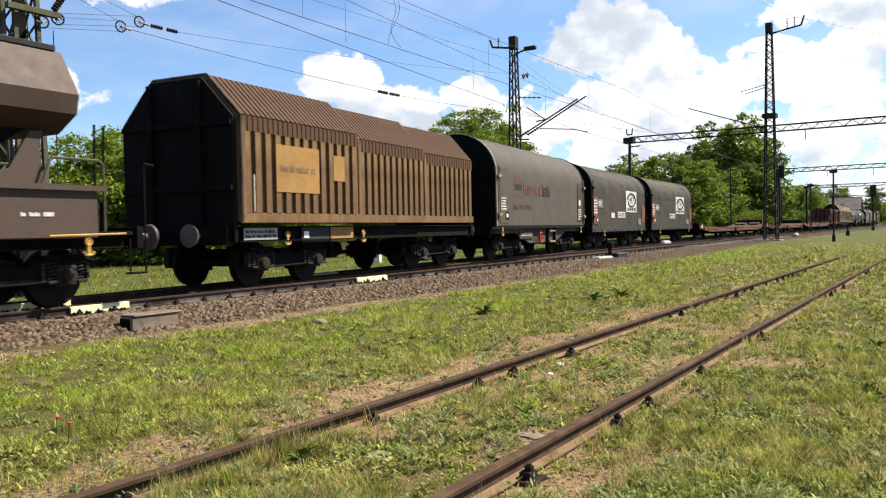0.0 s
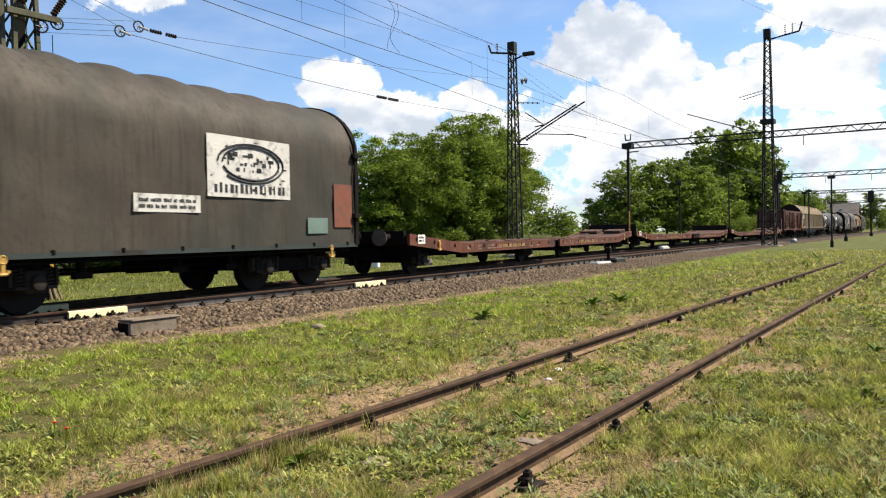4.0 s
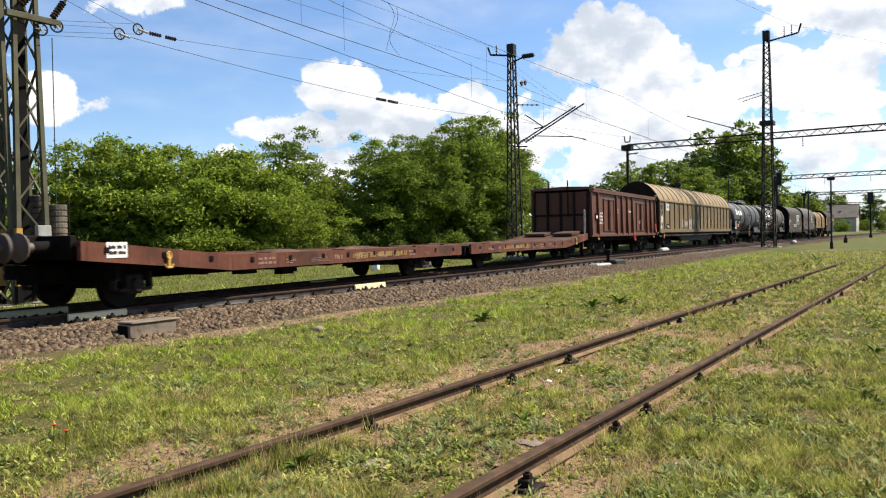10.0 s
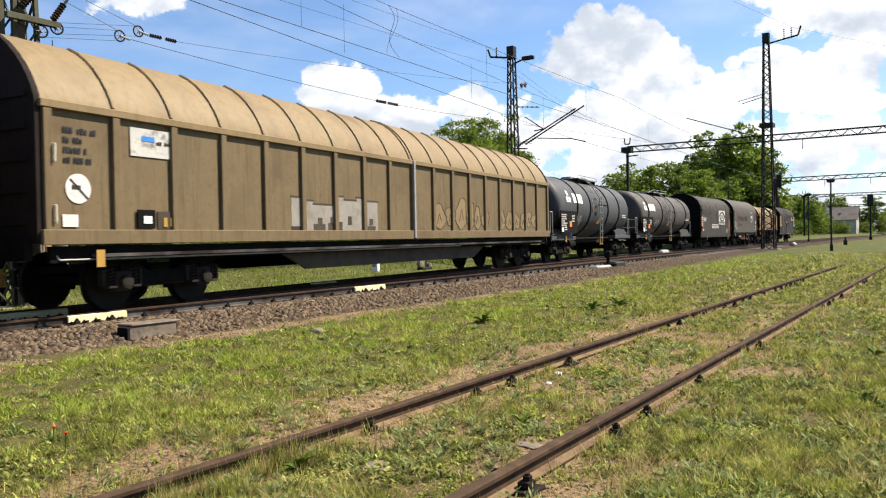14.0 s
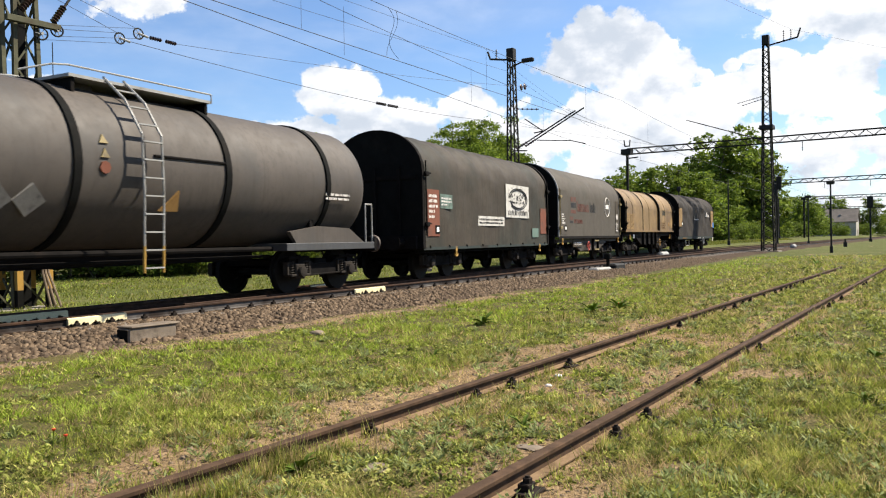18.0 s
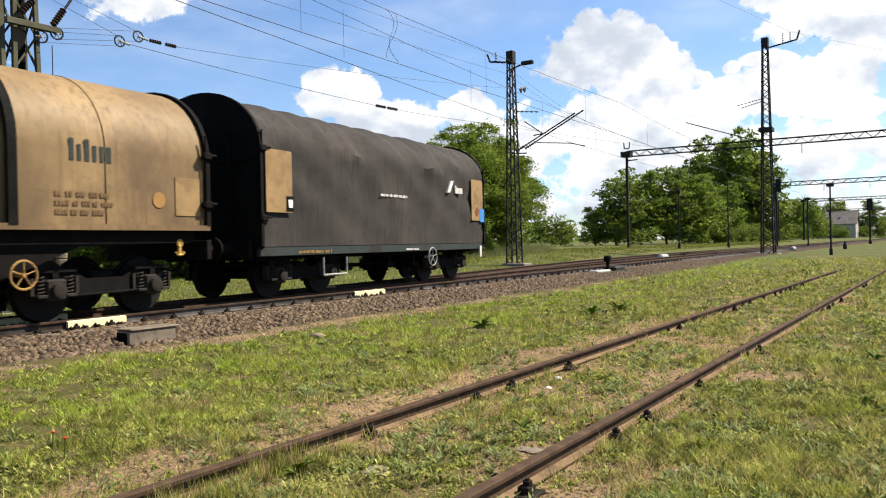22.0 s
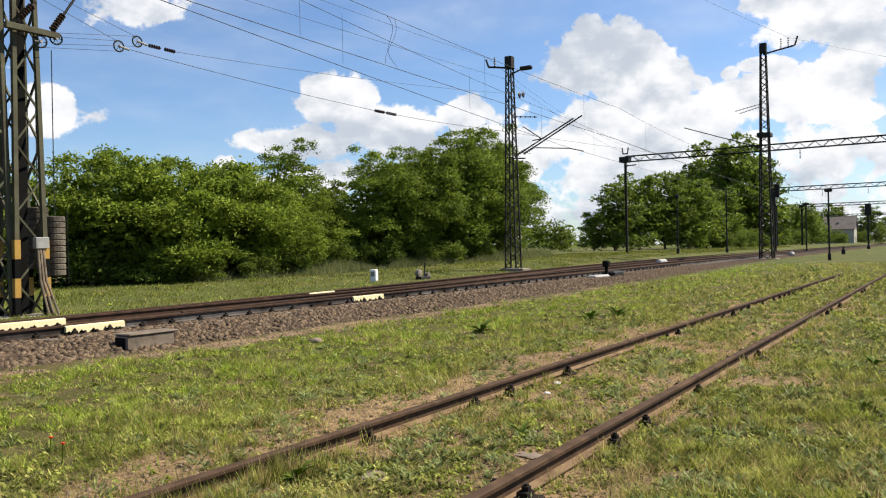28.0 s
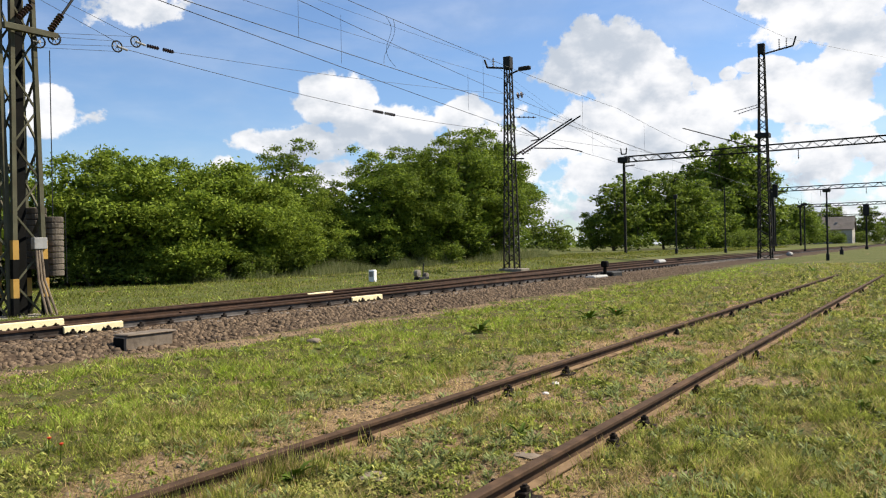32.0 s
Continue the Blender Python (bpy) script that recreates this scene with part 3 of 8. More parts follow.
def bogie_frame_mesh():
    bm = B()
    side = [(-1.25, 0.62), (-1.15, 0.74), (-0.6, 0.78), (-0.35, 0.62), (0.35, 0.62), (0.6, 0.78), (1.15, 0.74), (1.25, 0.62), (1.05, 0.58), (0.65, 0.60), (0.42, 0.36), (-0.42, 0.36), (-0.65, 0.60), (-1.05, 0.58)]
    for y in (-1.06, 0.98):
        loft(bm, [[(x, yy, z) for x, z in side] for yy in (y, y + 0.08)])
        for x in (-0.9, 0.9):
            box(bm, x - 0.36, x + 0.36, y - 0.05, y + 0.10, 0.72, 0.78, 0.01)
            box(bm, x - 0.05, x + 0.05, y - 0.05, y, 0.62, 0.82)
        rod(bm, (-1.2, y - 0.04, 0.36), (1.2, y - 0.04, 0.40), 0.02, 6)
    box(bm, -0.22, 0.22, -1.0, 1.0, 0.48, 0.72, 0.03)
    for x in (-1.2, 1.2):
        box(bm, x - 0.04, x + 0.04, -1.0, 1.0, 0.60, 0.70)
    for x in (-0.38, 0.38):
        box(bm, x - 0.05, x + 0.05, -0.85, 0.85, 0.42, 0.50)
    for sx in (-1, 1):
        for y in (-0.75, 0.75):
            box(bm, sx * 0.38 - 0.05, sx * 0.38 + 0.05, y - 0.06, y + 0.06, 0.28, 0.62, 0.01)
    bmesh.ops.recalc_face_normals(bm, faces=bm.faces)
    me = bpy.data.meshes.new("bogie")
    bm.to_mesh(me)
    bm.free()
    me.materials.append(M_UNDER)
    return me


BOGIE = bogie_frame_mesh()


def add_wheelset(parent, x, radius=WHEEL_R):
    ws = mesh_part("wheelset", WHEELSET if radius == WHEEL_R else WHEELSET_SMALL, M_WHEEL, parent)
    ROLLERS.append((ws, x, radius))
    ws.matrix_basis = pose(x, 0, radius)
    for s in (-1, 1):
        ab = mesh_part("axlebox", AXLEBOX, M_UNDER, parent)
        ab.matrix_basis = pose(x, s * 1.04, radius, 0, 0, 0 if s < 0 else 180)


def add_bogie(wagon, x):
    bg = mesh_part("bogie", BOGIE, M_UNDER, wagon, "black two-axle bogie with coil springs")
    bg.location = (x, 0, 0)
    for dx in (-0.9, 0.9):
        add_wheelset(bg, dx)
        for s in (-1, 1):
            sp = mesh_part("coil_spring", SPRING, M_UNDER, bg)
            sp.matrix_basis = pose(dx - 0.24, s * 1.04, WHEEL_R + 0.0)
            sp = mesh_part("coil_spring", SPRING, M_UNDER, bg)
            sp.matrix_basis = pose(dx + 0.24, s * 1.04, WHEEL_R + 0.0)


def buffers(wagon, half, z=1.02, light=False):
    """Buffer beams, buffers and screw couplings at both ends; half: to the outer face of the buffer beam."""
    for s in (-1, 1):
        bm = box(B(), s * half - 0.06, s * half + 0.06, -1.3, 1.3, z - 0.18, z + 0.17, 0.01)
        part("buffer_beam", bm, M_UNDER, wagon)
        for y in (-0.875, 0.875):
            bm = B()
            spun(bm, [(s * half, 0.15), (s * (half + 0.06), 0.15), (s * (half + 0.07), 0.10), (s * (half + 0.36), 0.09)], (0, y, z), "x", 14)
            b = part("buffer", bm, M_UNDER, wagon, smooth=True)
            bm = spun(B(), [(s * (half + 0.34), 0.075), (s * (half + 0.52), 0.075), (s * (half + 0.53), 0.20), (s * (half + 0.57), 0.215), (s * (half + 0.585), 0.12)], (0, y, z), "x", 18)
            part("buffer_head", bm, M_TREAD if light else M_UNDER, b, smooth=True)
        bm = B()
        bent(bm, [(s * half, 0, z), (s * (half + 0.35), 0, z - 0.02), (s * (half + 0.55), 0, z - 0.12)], 0.045)
        part("screw_coupling", bm, M_UNDER, wagon)
        bm = B()
        bent(bm, [(s * half, 0.35, z - 0.05), (s * (half + 0.2), 0.35, z - 0.35), (s * (half + 0.5), 0.3, z - 0.42)], 0.03)
        part("brake_hose", bm, M_BLACK, wagon)


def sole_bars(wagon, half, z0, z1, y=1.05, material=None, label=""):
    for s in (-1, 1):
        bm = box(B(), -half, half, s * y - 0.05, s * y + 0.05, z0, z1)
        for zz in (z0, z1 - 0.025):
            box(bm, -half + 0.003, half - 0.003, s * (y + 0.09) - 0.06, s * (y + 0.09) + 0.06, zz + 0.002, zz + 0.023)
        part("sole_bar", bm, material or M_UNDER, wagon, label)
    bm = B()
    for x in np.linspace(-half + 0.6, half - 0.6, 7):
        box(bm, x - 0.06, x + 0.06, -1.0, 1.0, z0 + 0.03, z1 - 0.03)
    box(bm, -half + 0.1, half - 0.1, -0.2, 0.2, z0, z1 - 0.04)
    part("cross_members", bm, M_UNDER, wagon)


def brake_gear(wagon, seed):
    rnd = random.Random(seed)
    bm = B()
    spun(bm, [(-0.55, 0.02), (-0.5, 0.19), (0.5, 0.19), (0.55, 0.02)], (rnd.uniform(-1, 1), 0.3, 0.62), "x", 14)
    part("air_reservoir", bm, M_UNDER, wagon, smooth=True)
    bm = B()
    rod(bm, (-3.0, -0.4, 0.6), (3.0, -0.4, 0.56), 0.025)
    rod(bm, (-2.0, 0.1, 0.5), (2.5, 0.1, 0.52), 0.03)
    for x in (-1.6, 0.4, 1.7):
        box(bm, x - 0.05, x + 0.05, -0.95, -0.85, 0.52, 0.92)
        box(bm, x - 0.16, x + 0.16, -0.98, -0.86, 0.46, 0.56)
    part("brake_rigging", bm, M_UNDER, wagon)


def hand_wheel(wagon, x, z, material, y=-1.47, r=0.19):
    bm = ring(B(), (x, y, z), (0, 1, 0), r, 0.018, 20, 6)
    for k in range(5):
        a = k * 2 * math.pi / 5 + 0.3
        rod(bm, (x, y, z), (x + r * math.cos(a), y, z + r * math.sin(a)), 0.012, 5)
    rod(bm, (x, y - 0.02, z), (x, y + 0.25, z), 0.03, 8)
    part("brake_wheel", bm, material, wagon, "spoked hand brake wheel")


def rope_hook(wagon, x, z, y=-1.42):
    bm = box(B(), x - 0.035, x + 0.035, y - 0.02, y + 0.02, z - 0.10, z + 0.12, 0.008)
    ring(bm, (x, y - 0.01, z + 0.09), (0, 1, 0), 0.055, 0.018, 12, 5)
    bent(bm, [(x - 0.09, y - 0.01, z - 0.06), (x - 0.05, y - 0.01, z - 0.11), (x + 0.05, y - 0.01, z - 0.11), (x + 0.09, y - 0.01, z - 0.06)], 0.022, 5)
    part("rope_hook", bm, M_YELLOW, wagon, "yellow rope hook")


def plate(wagon, name, x0, x1, z0, z1, material, label="", y=-1.42, t=0.008):
    return part(name, box(B(), x0, x1, y - t, y, z0, z1), material, wagon, label)


def bars(wagon, x0, x1, z0, z1, rows, material=None, y=-1.42, seed=0, label="white stencilled marks", name="stencil"):
    """Unreadable writing: plain bars of its size."""
    rnd = random.Random(seed)
    bm = B()
    step = (z1 - z0) / rows
    hgt = step * 0.58
    for r in range(rows):
        x = x0
        z = z0 + r * step + 0.2 * step
        stop = x1 - (x1 - x0) * rnd.choice((0, 0, 0.15, 0.35)) if rows > 2 else x1
        while x < stop - 0.02:
            for k in range(rnd.randint(2, 5)):
                wd = min(hgt * rnd.uniform(0.42, 0.62), 0.09)
                if x + wd > stop:
                    break
                box(bm, x, x + wd, y - 0.004, y, z, z + hgt * rnd.choice((1, 1, 0.8)))
                x += wd * 1.35
            x += hgt * rnd.uniform(0.4, 0.9)
    return part(name, bm, material or M_STENCIL, wagon, label, kind="stuff")


def glyphs(bm, x, z, h, n, seed, y, tall=()):
    """Plain bars in a row in place of letters; returns the end of the row."""
    rnd = random.Random(seed)
    for k in range(n):
        wd = h * rnd.uniform(0.25, 0.5)
        box(bm, x, x + wd, y - 0.004, y, z, z + (h * 1.35 if k in tall else h))
        x += wd + h * 0.24
    return x


def step_iron(wagon, x, z_top, y=-1.4, w=0.35, drop=0.5, material=None):
    bm = bent(B(), [(x - w / 2, y, z_top), (x - w / 2, y, z_top - drop), (x + w / 2, y, z_top - drop), (x + w / 2, y, z_top)], 0.018, 5)
    box(bm, x - w / 2, x + w / 2, y - 0.03, y + 0.12, z_top - drop - 0.015, z_top - drop + 0.015)
    part("step", bm, material or M_UNDER, wagon)


def wagon_thing(name, label, q0, q1, bogies=True, overhang=1.7):
    """A wagon whose body reaches from q0 to q1 along the train."""
    w = thing(name, label, "railway wagon", group="goods train")
    mid, half = (q0 + q1) / 2, (q1 - q0) / 2
    MOVERS.append((w, mid, half - overhang))
    return w, half


def rig(w, half, overhang, seed):
    for s in (-1, 1):
        add_bogie(w, s * (half - overhang))
    brake_gear(w, seed)


# ---- wagon bodies ----
M_TARP = mat("tarpaulin_dark", (0.051, 0.042, 0.032), 0.68, 0, 0.24, 0.7, (0.029, 0.032, 0.026), 0.45, 0.46, streak=0.35, bump=0.35, bump_scale=5, spec=0.12)
M_TARPGREY = mat("tarpaulin_grey", (0.084, 0.072, 0.058), 0.7, 0, 0.2, 0.6, (0.055, 0.050, 0.040), 0.6, 0.47, streak=0.28, bump=0.25, bump_scale=5, spec=0.12)
M_TARPBLACK = mat("tarpaulin_charcoal", (0.041, 0.036, 0.032), 0.85, 0, 0.25, 0.9, (0.055, 0.046, 0.039), 0.8, 0.5, streak=0.3, bump=0.6, bump_scale=3.5, spec=0.1)
M_OCHRE = mat("hood_ochre", (0.215, 0.140, 0.064), 0.6, 0, 0.3, 0.55, (0.070, 0.043, 0.027), 0.42, 0.47, streak=0.42, spec=0.18)
M_CORR = mat("corrugated_brown", (0.165, 0.098, 0.045), 0.75, 0, 0.25, 0.8, (0.085, 0.046, 0.025), 0.9, 0.48, streak=0.35, spec=0.15)
M_CORRROOF = mat("corrugated_roof", (0.086, 0.049, 0.030), 0.85, 0, 0.2, 0.8, (0.055, 0.034, 0.024), 0.9, 0.5, spec=0.1)
M_GIRDER = mat("dusty_grey_girder", (0.070, 0.062, 0.053), 0.8, 0, 0.25, 1.5, (0.030, 0.025, 0.020), 1.4, 0.48, spec=0.12)
M_WORNDIA = mat("worn_diamond", (0.20, 0.185, 0.165), 0.8, 0, 0.25, 4, (0.06, 0.055, 0.05), 4, 0.48)
M_CLASP = mat("dull_yellow_clasp", (0.23, 0.175, 0.075), 0.7, 0, 0.2, 4, (0.09, 0.07, 0.045), 3, 0.5)
M_LETTERYELLOW = mat("worn_yellow_letters", (0.24, 0.155, 0.058), 0.75, 0, 0.2, 4, (0.12, 0.06, 0.034), 5, 0.5, spec=0.12)
M_PALEOCHRE = mat("pale_ochre_panel", (0.27, 0.175, 0.078), 0.75, 0, 0.2, 1.5, (0.16, 0.10, 0.05), 2, 0.48, spec=0.15)
M_PLACARD = mat("ochre_placard", (0.29, 0.165, 0.055), 0.75, 0, 0.14, 1.5, (0.22, 0.115, 0.04), 2, 0.5, spec=0.15)
M_REDBROWN = mat("red_brown_paint", (0.102, 0.038, 0.021), 0.55, 0, 0.18, 1.0, (0.070, 0.030, 0.021), 1.0, 0.5, streak=0.25, spec=0.2)
# brown darkened to carry the shade on the wagon ends
M_ENDSHADE = mat("shaded_end_brown", (0.016, 0.011, 0.009), 0.85, 0, 0.3, 2, (0.009, 0.008, 0.007), 1.5, 0.5, spec=0.12)
M_ROOFBROWN = mat("dusty_brown_roof", (0.115, 0.055, 0.038), 0.65, 0, 0.15, 1.0, (0.09, 0.045, 0.032), 1.0, 0.5, spec=0.2)
M_HOPPER = mat("hopper_brown", (0.066, 0.045, 0.034), 0.65, 0, 0.18, 1.0, (0.06, 0.039, 0.029), 1.0, 0.5, spec=0.2)
M_BEIGE = mat("beige_paint", (0.158, 0.114, 0.060), 0.65, 0, 0.24, 0.8, (0.100, 0.068, 0.036), 0.8, 0.48, streak=0.35, spec=0.15)
M_BEIGEROOF = mat("beige_roof", (0.225, 0.160, 0.080), 0.6, 0, 0.24, 0.8, (0.140, 0.095, 0.048), 0.8, 0.48, streak=0.25, spec=0.18)
M_TANK = mat("tank_grey", (0.047, 0.048, 0.050), 0.66, 0.0, 0.18, 0.6, (0.050, 0.044, 0.038), 0.7, 0.54, streak=0.2, bump=0.05, spec=0.28)
M_TANKDUST = mat("tank_dusty", (0.067, 0.056, 0.047), 0.66, 0.0, 0.2, 0.6, (0.050, 0.046, 0.042), 0.7, 0.48, streak=0.25, bump=0.05, spec=0.25)
M_FLATRED = mat("flat_red", (0.104, 0.039, 0.024), 0.8, 0, 0.35, 1.5, (0.030, 0.019, 0.015), 1.1, 0.5, streak=0.35, spec=0.12)
M_FLATMARK = mat("worn_pink_stencil", (0.26, 0.165, 0.13), 0.8, 0, 0.2, 4, (0.13, 0.06, 0.045), 5, 0.5, spec=0.1)
M_DECK = mat("rusty_deck", (0.080, 0.046, 0.034), 0.9, 0, 0.3, 1.2, (0.045, 0.028, 0.022), 1.0, 0.48, spec=0.1)
M_GREEN = mat("grey_green_paint", (0.034, 0.043, 0.040), 0.7, 0, 0.2, 1.2, (0.024, 0.021, 0.018), 1.2, 0.48, spec=0.12)
M_LABELRED = mat("faded_red_panel", (0.165, 0.062, 0.040), 0.75, 0, 0.16, 2, (0.09, 0.05, 0.036), 2, 0.5, spec=0.12)
M_LABELGREEN = mat("pale_green_panel", (0.115, 0.165, 0.140), 0.75, 0, 0.14, 2, (0.06, 0.07, 0.06), 2.5, 0.52, spec=0.12)
M_SIGN = mat("worn_white_sign", (0.50, 0.48, 0.44), 0.75, 0, 0.12, 3, (0.05, 0.046, 0.04), 6, 0.52, spec=0.12)
M_FADEDRED = mat("faded_red_letters", (0.115, 0.047, 0.036), 0.75, 0, 0.2, 3, (0.080, 0.066, 0.053), 3.0, 0.46, spec=0.12)
M_CHARLETTER = mat("charcoal_letters", (0.026, 0.026, 0.028), 0.75, 0, 0.2, 3, (0.06, 0.054, 0.047), 3.5, 0.52, spec=0.1)
M_SILVER = mat("silver_spray", (0.26, 0.235, 0.20), 0.6, 0, 0.16, 2.5, (0.17, 0.14, 0.10), 3, 0.5, spec=0.2)
M_SPRAYDARK = mat("dark_spray", (0.060, 0.048, 0.035), 0.75, 0, 0.2, 3, (0.03, 0.024, 0.018), 2, 0.5, spec=0.12)
M_STRIPE = mat("cream_stripe", (0.62, 0.58, 0.48), 0.7, 0, 0.1, 4)


def hood_profile(z0, bend, top, half_w, flat, n=9):
    """Half outline of a hood, from the near bottom round to the far bottom."""
    pts = [(-half_w, z0 + (bend - z0) * k / 7) for k in range(8)]
    for k in range(1, n + 1):
        a = k / n * math.pi / 2
        pts.append((-flat - (half_w - flat) * math.cos(a), bend + (top - bend) * math.sin(a)))
    return pts + [(-y, z) for y, z in reversed(pts) if abs(y) > 1e-6]


def hood(bm, prof, x0, x1, waves=0, depth=0.0, seed=0, side_waves=0.0):
    """A tarpaulin over hoops: it sags between them."""
    rnd = random.Random(seed)
    ph = [rnd.uniform(0, 6.28) for _ in range(6)]
    n = max(2, waves * 9)
    secs = []
    top = max(z for _, z in prof)
    low = min(z for _, z in prof)
    for i in range(n + 1):
        u = i / n
        x = x0 + (x1 - x0) * u
        sag = depth * (1 - abs(math.cos(u * waves * math.pi))) if waves else 0.0
        sec = []
        for y, z in prof:
            k = max(0.0, (z - low) / (top - low))
            wob = side_waves * math.sin(9 * u * math.pi + ph[0] + 3 * z) * math.sin(3.1 * z + ph[1] + 5 * u) * min(1, 4 * k)
            wob += 1.6 * side_waves * max(0.0, math.sin(waves * 2 * math.pi * u + 2.2 * math.sin(1.3 * z + ph[3]) + ph[4])) ** 3 * max(0.0, k - 0.35)
            wob -= (0.9 * side_waves if side_waves > 0.03 else 0.0) * (0.3 + abs(math.sin(waves * math.pi * u))) * math.exp(-((k - 0.70 - 0.04 * math.sin(17 * u)) / 0.07) ** 2)
            wob += 0.5 * side_waves * math.sin(31 * u + 4 * z + ph[5]) * math.sin(13 * u - 5.5 * z) * min(1, 4 * k)
            sec.append((x, y * (1 - sag * 0.25 * k) + (wob if y < 0 else -wob), z - sag * k * k * (0.75 + 0.25 * math.sin(5 * u + ph[2]))))
        secs.append(sec)
    return loft(bm, secs)


def end_wall(w, half, prof, material, s, thick=0.08):
    # end walls coloured near black, since their faces lie in shade
    bm = loft(B(), [[(s * half + d, y * 0.985, z) for y, z in prof] for d in (-thick * 0.5, thick * 0.5)])
    wall = part("end_wall", bm, material, w, "dark end wall of the hood")
    for y in (-0.75, 0, 0.75):
        part("end_post", box(B(), s * half + (0.04 if s > 0 else -0.10), s * half + (0.10 if s > 0 else -0.04), y - 0.05, y + 0.05, prof[0][1] + 0.1, prof[0][1] + 2.2), M_UNDER, wall)
    part("end_rail", box(B(), s * half + (0.04 if s > 0 else -0.08), s * half + (0.08 if s > 0 else -0.04), -1.3, 1.3, 2.72, 2.82), M_UNDER, wall)


def end_arch(w, x, prof, material, thick=0.07, grow=0.03, name="end_arch"):
    """A hoop of the hood's outline at x."""
    bm = B()
    outer = [[(x - thick, y * (1 + grow / 1.4), z + (grow if z > 2 else 0)) for y, z in prof], [(x + thick, y * (1 + grow / 1.4), z + (grow if z > 2 else 0)) for y, z in prof]]
    inner = [[(xx, y * 0.96, z - 0.05) for (xx, y, z) in sec] for sec in outer]
    lo = [[bm.verts.new(p) for p in sec] for sec in (outer[0], outer[1], inner[1], inner[0])]
    n = len(prof)
    for a in range(4):
        p, q = lo[a], lo[(a + 1) % 4]
        for i in range(n - 1):
            bm.faces.new((p[i], p[i + 1], q[i + 1], q[i]))
    part(name, bm, material, w)


def lock_gear(w, x, material, z0, z1):
    """Clamps and a hinge rod at the end of a hood."""
    bm = B()
    rod(bm, (x, -1.47, z0), (x, -1.47, z1), 0.02, 6)
    for z in (z0 + 0.3, z1 - 0.35):
        box(bm, x - 0.08, x + 0.10, -1.53, -1.42, z - 0.06, z + 0.06, 0.015)
        rod(bm, (x - 0.1, -1.5, z), (x + 0.22, -1.5, z + 0.02), 0.025, 6)
    part("locking_gear", bm, material, w)


def sign_wagon(q0, q1, seed, long_text, short_text):
    """Coil wagon under a dark tarpaulin with a worn white advertising panel."""
    w, half = wagon_thing("coil_wagon", "coil wagon under a dark grey-brown tarpaulin with a worn white panel", q0, q1)
    z0 = 0.86
    prof = hood_profile(z0, 2.88, 4.06, 1.42, 0.0)
    part("tarpaulin", hood(B(), prof, -half + 0.06, half - 0.06, 9, 0.10, seed, 0.020), M_TARP, w, "dark sagging tarpaulin on hoops", smooth=True)
    for s in (-1, 1):
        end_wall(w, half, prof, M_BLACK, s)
        end_arch(w, s * (half - 0.02), prof, M_UNDER)
        lock_gear(w, s * (half - 0.12), M_UNDER, 1.2, 3.2)
    plate(w, "sill", -half, half, z0 - 0.05, z0 + 0.03, M_GREEN, y=-1.43)
    for x in np.linspace(-half + 0.4, half - 0.4, 9):
        part("buckle", box(B(), x - 0.03, x + 0.03, -1.455, -1.42, z0 + 0.0, z0 + 0.07, 0.01), M_BLACK, w)
    sole_bars(w, half - 0.1, 0.72, 0.84, 1.15)
    buffers(w, half + 0.12)
    # panel with a worn emblem: plain shapes
    px, pz = (half - 2.72 if seed % 2 else half - 2.95), 2.12
    plate(w, "panel", px - 1.77, px + 0.53, pz - 0.32, pz + 0.80, M_SIGN, "worn white advertising panel", y=-1.435)
    rnd = random.Random(seed)
    cx, cz = px - 0.60, pz + 0.32
    bm = B()
    for grow in (1.0, 0.86):
        oval = [(cx + 0.92 * grow * math.cos(a), -1.446, cz + 0.36 * grow * math.sin(a)) for a in np.linspace(-2.9 if grow < 1 else -2.4, 3.1, 22)]
        bent(bm, oval, 0.022, 5)
    for k in range(26):
        x, z = cx + rnd.uniform(-0.68, 0.6), cz + rnd.choice((-0.14, -0.02, 0.08, 0.16)) * 0.9
        box(bm, x, x + rnd.uniform(0.03, 0.14), -1.449, -1.443, z - 0.03, z + rnd.uniform(0.01, 0.06))
    for k in range(15):
        x = px - 1.6 + 0.135 * k
        box(bm, x, x + rnd.uniform(0.03, 0.09), -1.449, -1.443, pz - 0.24, pz - 0.10 + rnd.uniform(0, 0.04))
    for k in range(20):
        x, z = px - 1.7 + 2.15 * rnd.random(), pz - 0.28 + 1.0 * rnd.random()
        box(bm, x, x + rnd.uniform(0.02, 0.10), -1.449, -1.443, z, z + rnd.uniform(0.015, 0.05))
    part("panel_emblem", bm, M_CHARLETTER, w, "plain dark shapes of a worn emblem", kind="stuff")
    far = px - (4.2 if seed == 63 else 3.4)
    plate(w, "label_strip", far, px - 1.95, pz - 0.62, pz - 0.32, M_SIGN, "worn white label strip", y=-1.435)
    bars(w, far + 0.1, px - 2.05, pz - 0.58, pz - 0.37, 2, M_CHARLETTER, y=-1.443, seed=seed)
    if short_text:
        plate(w, "label_small", px - 4.65, px - 4.05, pz - 0.64, pz - 0.38, M_SIGN, y=-1.435)
    plate(w, "data_panel", -half + 0.25, -half + 0.98, 1.18, 2.45, M_LABELRED, "faded red data panel", y=-1.437)
    bars(w, -half + 0.32, -half + 0.9, 1.65, 2.35, 5, y=-1.446, seed=seed + 1)
    plate(w, "data_panel", half - 0.90, half - 0.22, 1.25, 2.2, M_LABELRED, "faded red data panel", y=-1.437)
    plate(w, "notice", -half + 1.05, -half + 1.85, 1.95, 2.35, M_LABELGREEN, "pale green notice", y=-1.437)
    bars(w, -half + 1.12, -half + 1.78, 2.02, 2.28, 3, y=-1.446, seed=seed + 2)
